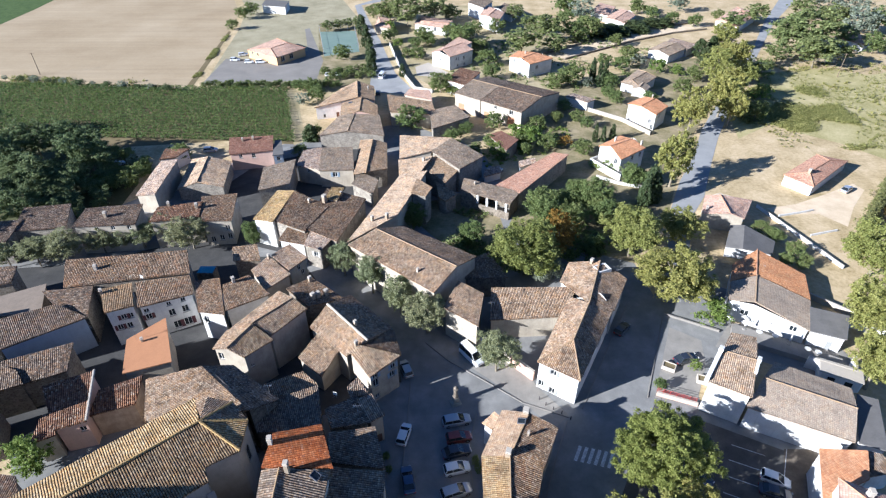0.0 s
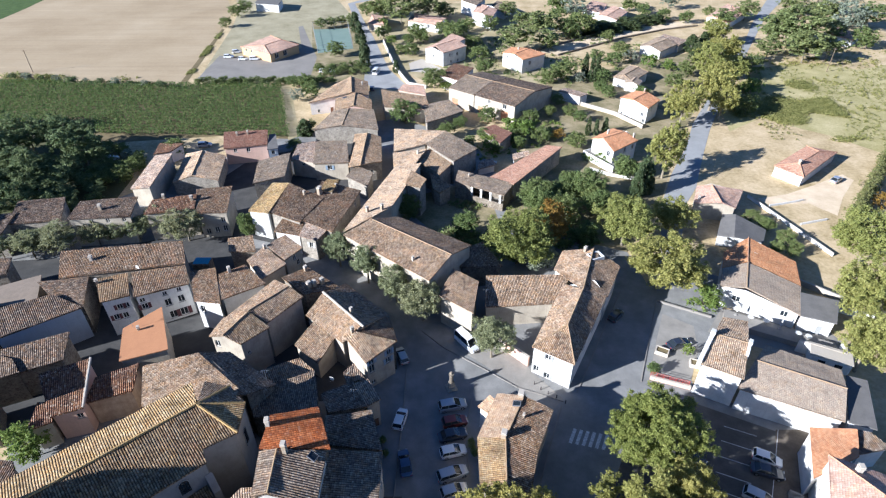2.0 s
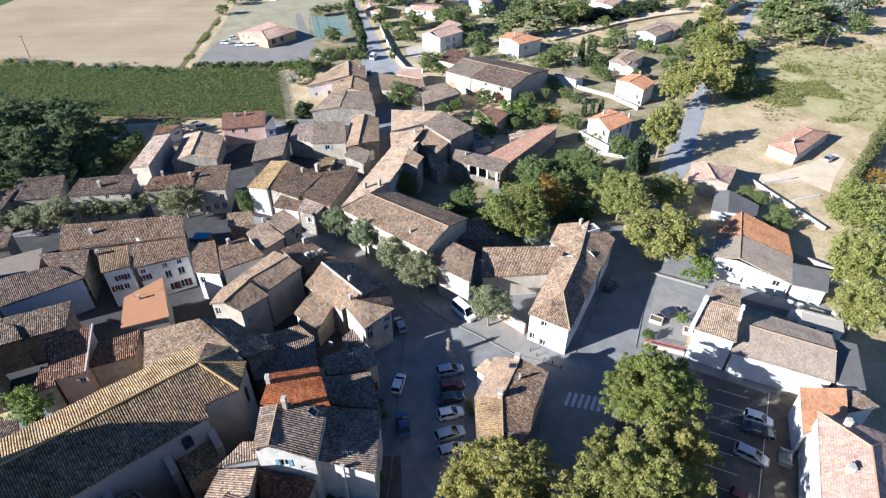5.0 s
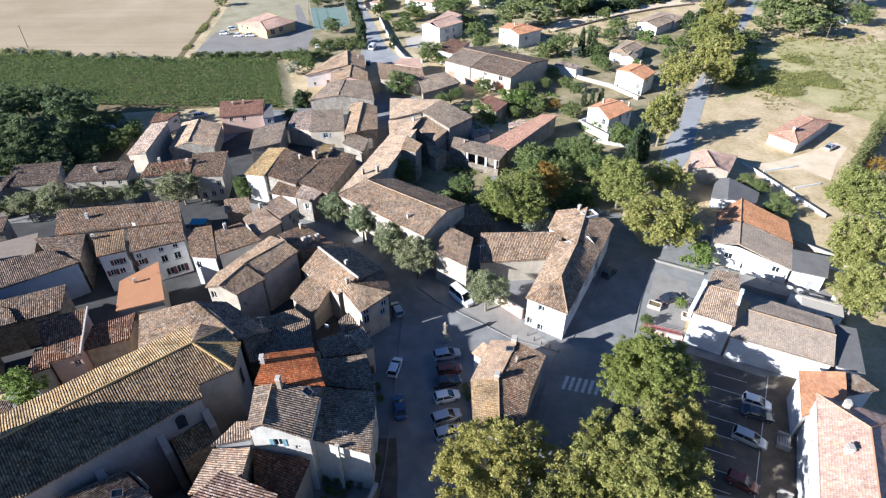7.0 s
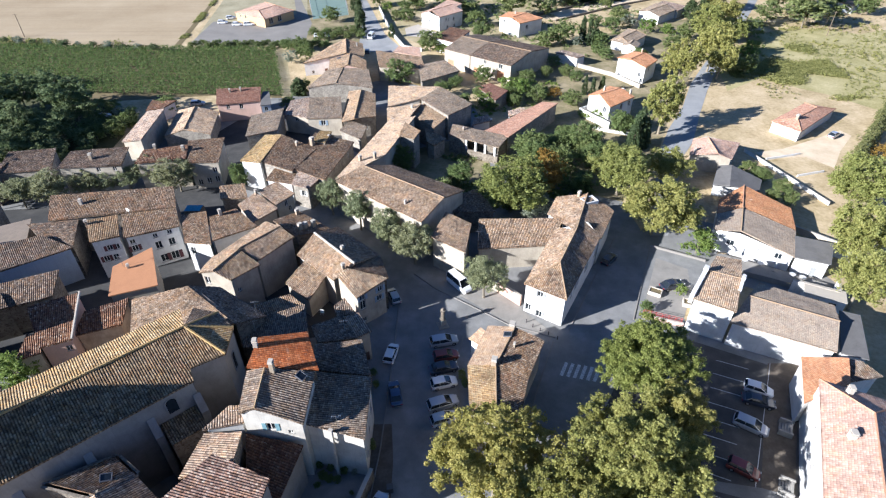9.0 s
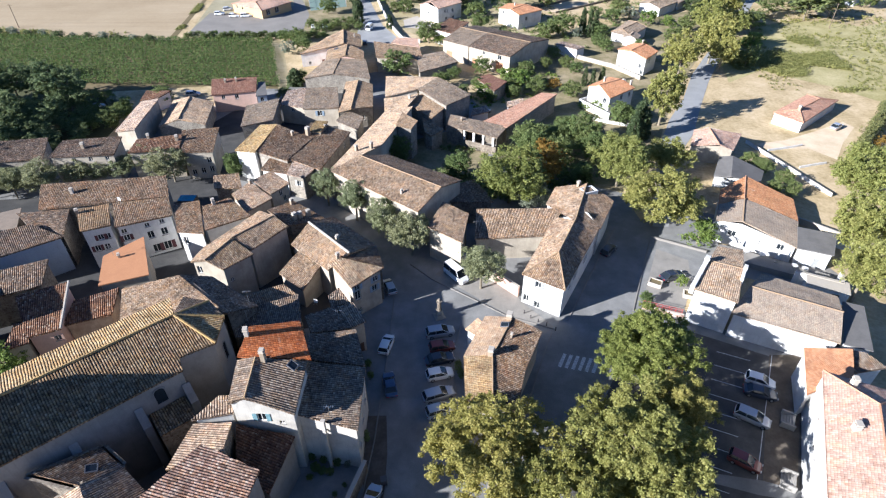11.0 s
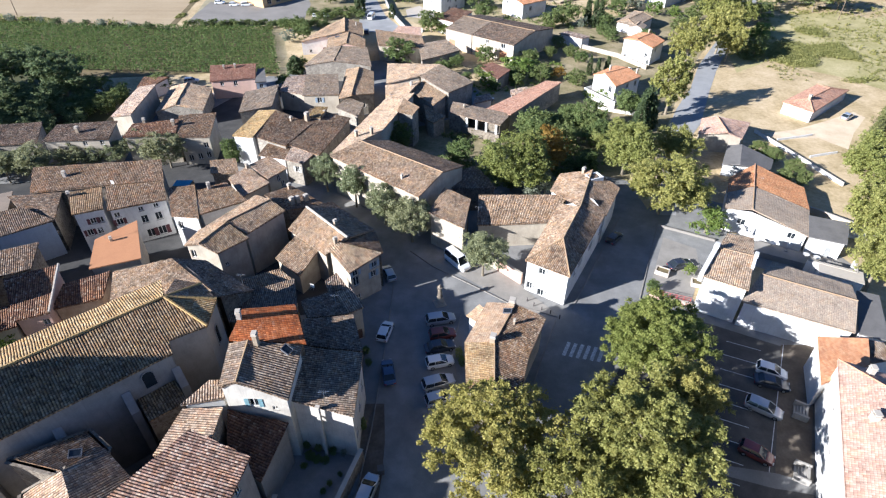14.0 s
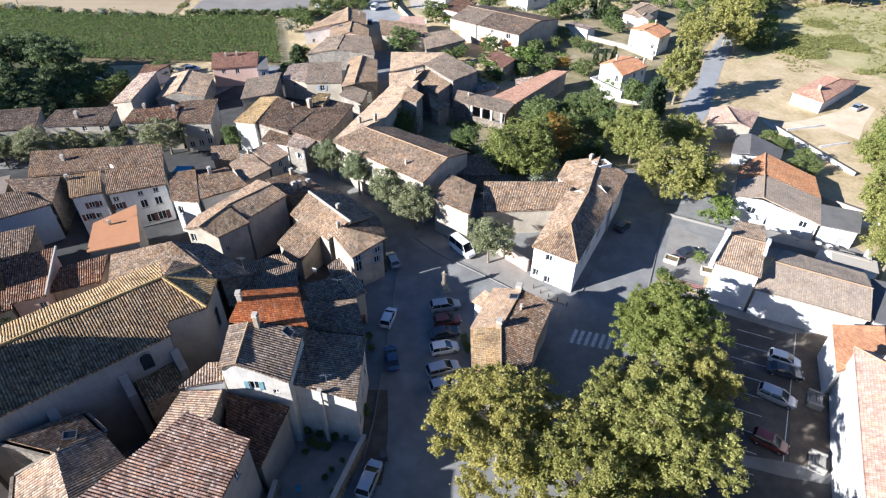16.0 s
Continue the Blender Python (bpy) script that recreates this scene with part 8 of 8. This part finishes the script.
scatter("garden_shrubs", "shrubs and brambles in a shaded backyard", LEAVES["green"], [(2.4, 99.6), (8.9, 88.6), (15.7, 96.2), (13.2, 116.8), (3.9, 118.0), (-6.0, 112.0)], 130, 1.1, 0.26, 34, 9)
scatter("garden_shrubs", "shrubs in kitchen gardens", LEAVES["lime"], [(12, 140), (30, 148), (40, 160), (36, 170), (18, 160), (8, 148)], 120, 0.9, 0.3, 22, 5)
scatter("ditch_growth", "weedy growth along the field edge", LEAVES["scrub"], [(-190, 208), (-132, 202), (-57, 199), (-57, 205), (-132, 211), (-190, 218)], 260, 0.9, 0.3, 18, 6)

# ---- hedges ----
LEAVES["hedge"] = leaf_material("olive_hedge_leaves", (0.12, 0.13, 0.045), (0.21, 0.21, 0.08), (0.31, 0.29, 0.125))


def hedge(label, leaves, line, h, w, seed):
    """A hedge along a line: bare stems below, dense small leaves from the ground up."""
    r = np.random.default_rng(seed)
    ob = thing("hedge", label, "hedge", at=(line[0][0], line[0][1], 0))
    cs, stems, faces = [], [], []
    for (x0, y0), (x1, y1) in zip(line, line[1:]):
        L = math.hypot(x1 - x0, y1 - y0)
        for k in range(int(L * h * w * 1.1)):
            f, u, g = r.random(), r.random(), r.normal() * 0.3
            wide = w * 0.5 * (1.0 - 0.45 * u)
            cs.append((x0 + (x1 - x0) * f - (y1 - y0) / L * g * wide * 2, y0 + (y1 - y0) * f + (x1 - x0) / L * g * wide * 2, h * (0.08 + 0.86 * u) * (0.9 + 0.2 * noise.noise(Vector((x0 + f * L * 0.4, u, seed))))))
        for k in range(int(L / 1.5)):
            f = (k + 0.5) / int(L / 1.5)
            tube((x0 + (x1 - x0) * f - line[0][0], y0 + (y1 - y0) * f - line[0][1], 0), (x0 + (x1 - x0) * f - line[0][0], y0 + (y1 - y0) * f - line[0][1], h * 0.7), 0.06, stems, faces, 5)
    cs = np.array(cs) - np.array([line[0][0], line[0][1], 0.0])
    v, f = leaf_cloud(r, cs, 0.35 + 0.3 * r.random(len(cs)), 26, 0.17, 1.0, 0.3)
    v[:, 2] = np.maximum(v[:, 2], 0.05)
    part_mesh("foliage", fast_mesh("foliage", v, f, LEAVES[leaves]), ob)
    part_mesh("stems", mesh_of("stems", stems, faces, BARK), ob)
    return ob


hedge("long clipped dark green hedge beside a lane", "cypress", [(57.5, 256.9), (75.5, 268.5), (89.1, 280.0), (112.4, 294.5)], 2.2, 1.6, 1)
hedge("tall dense cypress hedge beside a bungalow", "cypress", [(101.6, 223.2), (125.5, 263.0)], 5.0, 2.0, 2)
hedge("loose green hedge below the sports court", "green", [(-47.4, 214.7), (-38.3, 218.5), (-28.4, 225.2)], 2.4, 3.0, 3)
hedge("loose green hedge beside the hall car park", "green", [(-56.6, 201.2), (-45.0, 205.8), (-37.4, 211.9)], 2.2, 2.4, 4)
hedge("tall olive-green hedge beside a dry meadow", "hedge", [(92.1, 102.3), (109.7, 121.4), (125.6, 138.8), (153.1, 167.6)], 5.5, 3.0, 5)

# ---- sports court fence ----
fence = thing("court_fence", "thin metal fence round a sports court", "fence")
cp = [(-49.9, 238.4), (-35.9, 244.5), (-41.9, 276.7), (-58.2, 274.9)]
for (x0, y0), (x1, y1) in zip(cp, cp[1:] + cp[:1]):
    n = max(2, int(math.hypot(x1 - x0, y1 - y0) / 3.2))
    for i in range(n):
        v2, f2 = [], []
        tube((0, 0, 0), (0, 0, 3.2), 0.06, v2, f2, 5)
        part_mesh("post", mesh_of("post", v2, f2, RIM), fence, "", pose(x0 + (x1 - x0) * i / n, y0 + (y1 - y0) * i / n, 0))
    for z in (1.2, 3.15):
        v2, f2 = [], []
        tube((x0, y0, z), (x1, y1, z), 0.035, v2, f2, 4)
        part_mesh("rail", mesh_of("rail", v2, f2, RIM), fence)

# ---- poles and lines ----
def pole(x, y, h, label):
    ob = thing("utility_pole", label, "pole", at=(x, y, 0))
    bm = bmesh.new()
    bmesh.ops.create_cone(bm, cap_ends=True, segments=8, radius1=0.16, radius2=0.1, depth=h, matrix=Matrix.Translation((0, 0, h / 2)))
    part("shaft", bm, WOOD, ob)
    bm = bmesh.new()
    box(bm, -0.9, -0.05, h - 0.4, 0.9, 0.05, h - 0.28, 0.01)
    part("crossarm", bm, WOOD, ob)


pole(-156.0, 216.0, 8.5, "wooden utility pole at the field edge")
pole(106.0, 205.0, 9.0, "wooden utility pole by the road")
pole(150.0, 212.0, 9.0, "wooden utility pole in a meadow")
cable = thing("power_line", "two thin sagging power cables", "cable")
for dy in (-0.8, 0.8):
    v2, f2 = [], []
    for i in range(10):
        a, b = i / 10, (i + 1) / 10
        sag = lambda q: 8.7 - 2.0 * (1 - (2 * q - 1) ** 2)
        tube((106 + 44 * a, 205 + 7 * a + dy, sag(a)), (106 + 44 * b, 205 + 7 * b + dy, sag(b)), 0.025, v2, f2, 4)
    part_mesh("cable", mesh_of("cable", v2, f2, RIM), cable)

# ---- small yard things ----
BLUE = plain_material("blue_tarpaulin", (0.05, 0.25, 0.38), 0.6)
tarp = thing("pool_cover", "small blue tarpaulin pool on a terrace", "pool", at=(-48.4, 90.4, 0))
bm = bmesh.new()
box(bm, -1.7, -1.2, 0, 1.7, 1.2, 3.0, 0.05)
part("base", bm, WALLS["stone"], tarp)
bm = bmesh.new()
bmesh.ops.create_grid(bm, x_segments=12, y_segments=8, size=1.0, matrix=Matrix.Diagonal((1.6, 1.1, 1, 1)))
for v in bm.verts:
    v.co.z = 3.06 + 0.12 * abs(noise.noise(Vector((v.co.x * 2, v.co.y * 2, 0))))
part("cover", bm, BLUE, tarp)


def table_set(x, y, a, top):
    ob = thing("garden_table", "small garden table with folding chairs", "table", at=(x, y, 0.03), rz=a)
    bm = bmesh.new()
    box(bm, -0.6, -0.4, 0.7, 0.6, 0.4, 0.75, 0.02)
    part("tabletop", bm, top, ob)
    for sx in (-0.5, 0.5):
        for sy in (-0.3, 0.3):
            v2, f2 = [], []
            tube((sx, sy, 0), (sx, sy, 0.7), 0.025, v2, f2, 5)
            part_mesh("leg", mesh_of("leg", v2, f2, RIM), ob)


def garden_chair(x, y, a, mat):
    ob = thing("garden_chair", "plastic garden chair in a courtyard", "chair", "courtyard chairs", at=(x, y, 0.03), rz=a)
    bm = bmesh.new()
    box(bm, -0.24, -0.24, 0.4, 0.24, 0.24, 0.45, 0.01)
    part("seat", bm, mat, ob)
    bm = bmesh.new()
    box(bm, -0.24, 0.2, 0.45, 0.24, 0.25, 0.9, 0.01)
    part("backrest", bm, mat, ob)
    for sx in (-0.2, 0.2):
        for sy in (-0.2, 0.2):
            v2, f2 = [], []
            tube((sx, sy, 0), (sx, sy, 0.4), 0.025, v2, f2, 5)
            part_mesh("leg", mesh_of("leg", v2, f2, mat), ob)


table_set(-12.6, 25.2, 20, FRAME)
for x, y, a, m in ((-13.5, 25.6, 80, RED), (-12.2, 24.2, 190, RED), (-11.5, 25.6, -70, FRAME), (-13.8, 27.0, 30, BLUE)):
    garden_chair(x, y, a, m)

# ---- patio in front of the white house ----
patio = thing("patio", "raised grey paved patio before a white house", "patio", kind="structure")
pq = [(53.8, 76.6), (58.6, 73.8), (69.2, 67.6), (68.0, 65.2), (57.0, 70.8), (52.4, 73.8)]
bm = bmesh.new()
lo = [bm.verts.new((x, y, 0)) for x, y in pq]
hi = [bm.verts.new((x, y, 1.1)) for x, y in pq]
bm.faces.new(hi)
for i in range(6):
    j = (i + 1) % 6
    bm.faces.new((lo[i], lo[j], hi[j], hi[i]))
bmesh.ops.recalc_face_normals(bm, faces=bm.faces[:])
part("slab", bm, PAVING, patio)
hut = thing("garden_building", "low white rendered garden building with rounded corner", "building", at=(66.2, 63.6, 0), rz=-27)
bm = bmesh.new()
box(bm, -3.2, -1.6, 0, 3.0, 1.6, 2.5, 0.25)
part("body", bm, WALLS["white"], hut)
for x0 in (-1.9, 0.6):
    bm = bmesh.new()
    box(bm, x0, -1.66, 0.9, x0 + 1.1, -1.6, 1.9, 0.01)
    part("window", bm, GLASS, hut)
bm = bmesh.new()
box(bm, -3.3, -1.7, 2.5, 3.1, 1.7, 2.62, 0.04)
part("roof_edge", bm, MORTAR, hut)
for x, y, c in ((55.2, 75.0, "teal"), (61.5, 71.2, "blue")):
    um = thing("parasol", "closed white parasol on a weighted foot", "parasol", at=(x, y, 1.1))
    v2, f2 = [], []
    tube((0, 0, 0), (0, 0, 2.4), 0.03, v2, f2, 6)
    part_mesh("pole", mesh_of("pole", v2, f2, RIM), um)
    bm = bmesh.new()
    bmesh.ops.create_cone(bm, cap_ends=True, segments=10, radius1=0.2, radius2=0.05, depth=1.5, matrix=Matrix.Translation((0, 0, 1.7)))
    part("canopy", bm, FRAME, um)
    bm = bmesh.new()
    bmesh.ops.create_cone(bm, cap_ends=True, segments=12, radius1=0.32, radius2=0.28, depth=0.1, matrix=Matrix.Translation((0, 0, 0.05)))
    part("foot", bm, CONCRETE, um)
for x, y, a in ((57.2, 73.6, 30), (59.6, 72.6, -20), (63.8, 69.4, 60), (65.2, 68.6, 15)):
    table = thing("garden_table", "round white patio table", "table", "patio tables", at=(x, y, 1.1), rz=a)
    bm = bmesh.new()
    bmesh.ops.create_cone(bm, cap_ends=True, segments=16, radius1=0.55, radius2=0.55, depth=0.05, matrix=Matrix.Translation((0, 0, 0.72)))
    part("tabletop", bm, FRAME, table)
    v2, f2 = [], []
    tube((0, 0, 0), (0, 0, 0.7), 0.05, v2, f2, 6)
    part_mesh("leg", mesh_of("leg", v2, f2, RIM), table)


# ---- satellite dishes ----
def dish(x, y, z, a):
    ob = thing("satellite_dish", "pale grey satellite dish on a short arm", "dish", at=(x, y, z), rz=a)
    bm = bmesh.new()
    bmesh.ops.create_uvsphere(bm, u_segments=16, v_segments=8, radius=0.9, matrix=Matrix.Translation((0, 0.75, 0.6)))
    bmesh.ops.delete(bm, geom=[v for v in bm.verts if v.co.y > 0.05], context="VERTS")
    part("reflector", bm, FRAME, ob)
    v2, f2 = [], []
    tube((0, -0.15, 0.6), (0, -0.2, -0.4), 0.03, v2, f2, 6)
    part_mesh("mast", mesh_of("mast", v2, f2, RIM), ob)
    v2, f2 = [], []
    tube((0, -0.1, 0.2), (0, 0.55, 0.45), 0.02, v2, f2, 5)
    part_mesh("feed_arm", mesh_of("feed_arm", v2, f2, RIM), ob)


for x, y, z, a in ((-16.1, 54.7, 7.2, 160), (-55.5, 80.5, 8.6, 165)):
    dish(x, y, z, a)

# ---- bollards before the white house, steps by the car park ----
POST = plain_material("dark_post_paint", (0.06, 0.05, 0.05), 0.6)
for x, y in [(15.6, 59.86), (16.49, 58.72), (17.56, 57.82), (18.79, 57.04), (20.02, 55.96)]:
    bo = thing("bollard", "short dark metal bollard on the pavement", "bollard", "pavement bollards", at=(x, y, 0.03))
    bm = bmesh.new()
    bmesh.ops.create_cone(bm, cap_ends=True, segments=10, radius1=0.09, radius2=0.07, depth=0.6, matrix=Matrix.Translation((0, 0, 0.3)))
    part("post", bm, POST, bo)
    bm = bmesh.new()
    bmesh.ops.create_uvsphere(bm, u_segments=10, v_segments=6, radius=0.1, matrix=Matrix.Translation((0, 0, 0.65)))
    part("knob", bm, POST, bo)
for x, y in ((48.25, 38.66), (44.1, 30.2)):
    stairs = thing("steps", "short flight of pale concrete steps up a bank", "steps", at=(x, y, 0.02), rz=-30)
    for k in range(5):
        bm = bmesh.new()
        box(bm, -1.2 + 0.3 * k, -0.9, 0, -0.9 + 0.3 * k, 0.9, 0.17 * (k + 1), 0.015)
        part("step", bm, CONCRETE, stairs)
    for side in (-1.08, 1.08):
        bm = bmesh.new()
        box(bm, -1.3, side - 0.14, 0, 0.45, side + 0.14, 0.95, 0.03)
        part("cheek_wall", bm, CONCRETE, stairs)


def parapet(a, b, w, label):
    ob = thing("parapet", label, "parapet")
    a, b = Vector(a), Vector(b)
    L = math.hypot(b.x - a.x, b.y - a.y)
    bm = bmesh.new()
    vs = [bm.verts.new(v) for v in ((0, -w, a.z - 1.2), (L, -w, b.z - 1.2), (L, w, b.z - 1.2), (0, w, a.z - 1.2), (0, -w, a.z + 0.5), (L, -w, b.z + 0.5), (L, w, b.z + 0.5), (0, w, a.z + 0.5))]
    for f in ((3, 2, 1, 0), (4, 5, 6, 7), (0, 1, 5, 4), (2, 3, 7, 6), (1, 2, 6, 5), (3, 0, 4, 7)):
        bm.faces.new([vs[i] for i in f])
    bmesh.ops.bevel(bm, geom=bm.edges[:], offset=0.03, segments=1, affect="EDGES")
    o = part("wall_top", bm, WALLS["white"], ob)
    o.matrix_basis = Matrix.Translation((a.x, a.y, 0)) @ Matrix.Rotation(math.atan2(b.y - a.y, b.x - a.x), 4, "Z")
    bm = bmesh.new()
    box(bm, L - 0.9, -w - 0.06, b.z + 0.3, L, w + 0.06, b.z + 0.95, 0.04)
    o = part("pier", bm, WALLS["white"], ob)
    o.matrix_basis = Matrix.Translation((a.x, a.y, 0)) @ Matrix.Rotation(math.atan2(b.y - a.y, b.x - a.x), 4, "Z")


parapet((40.3, 57.9, 7.0), (44.3, 63.1, 8.2), 0.32, "thick white parapet along a tiled roof")
parapet((47.9, 58.6, 7.7), (49.3, 60.9, 8.1), 0.22, "short white parapet at a roof's edge")

# ---- terrace of the near villa, street bin ----
vt = thing("villa_terrace", "white rendered terrace with a parapet before a villa", "terrace", at=(40.82, 141.53, 0), rz=-58.3)
VL = 11.39
bm = bmesh.new()
box(bm, 0, 0, 0, VL, 3.4, 1.4, 0.02)
part("base", bm, WALLS["white"], vt)
for c in ((0, 0, VL, 0.2), (0, 0.2, 0.2, 3.4)):
    bm = bmesh.new()
    box(bm, c[0], c[1], 1.4, c[2], c[3], 2.1, 0.02)
    part("parapet", bm, WALLS["white"], vt)
bm = bmesh.new()
box(bm, 0.22, 0.22, 1.4, VL - 0.02, 3.38, 1.43)
part("paving", bm, PAVING, vt)
bin_ = thing("street_bin", "small dark street bin on the pavement", "bin", at=(-4.92, 30.84, 0.03), rz=10)
bm = bmesh.new()
box(bm, -0.35, -0.35, 0, 0.35, 0.35, 1.0, 0.03)
part("body", bm, POST, bin_)
bm = bmesh.new()
box(bm, -0.39, -0.39, 1.0, 0.39, 0.39, 1.07, 0.02)
part("lid", bm, SHEET, bin_)

# ---- terrace on the roof of the tall end house; its dark floor paints a recess's shade ----
rt = thing("roof_terrace", "small white-walled roof terrace with a shade-dark floor", "terrace", at=(30.09, 84.16, 0), rz=-66.8)
RW, RL = 1.05, 1.35
for c in ((-RW, -RL, RW, -RL + 0.25), (-RW, RL - 0.25, RW, RL), (-RW, -RL + 0.25, -RW + 0.25, RL - 0.25), (RW - 0.25, -RL + 0.25, RW, RL - 0.25)):
    bm = bmesh.new()
    box(bm, c[0], c[1], 6.0, c[2], c[3], 8.4, 0.02)
    part("parapet", bm, WALLS["white"], rt)
bm = bmesh.new()
box(bm, -RW + 0.25, -RL + 0.25, 6.0, RW - 0.25, RL - 0.25, 8.05)
part("floor", bm, SHADE_PAVING, rt)

# ---- flue up the wall of the plastered house ----
flue = thing("flue", "pale rendered flue rising up a house wall", "flue", at=(-11.45, 33.25, 0), rz=-11.6)
bm = bmesh.new()
box(bm, -0.2, -0.32, 0, 0.2, 0.02, 9.3, 0.02)
part("shaft", bm, WALLS["offwhite"], flue)
bm = bmesh.new()
box(bm, -0.27, -0.39, 9.3, 0.27, 0.09, 9.4, 0.02)
part("cap", bm, MORTAR, flue)
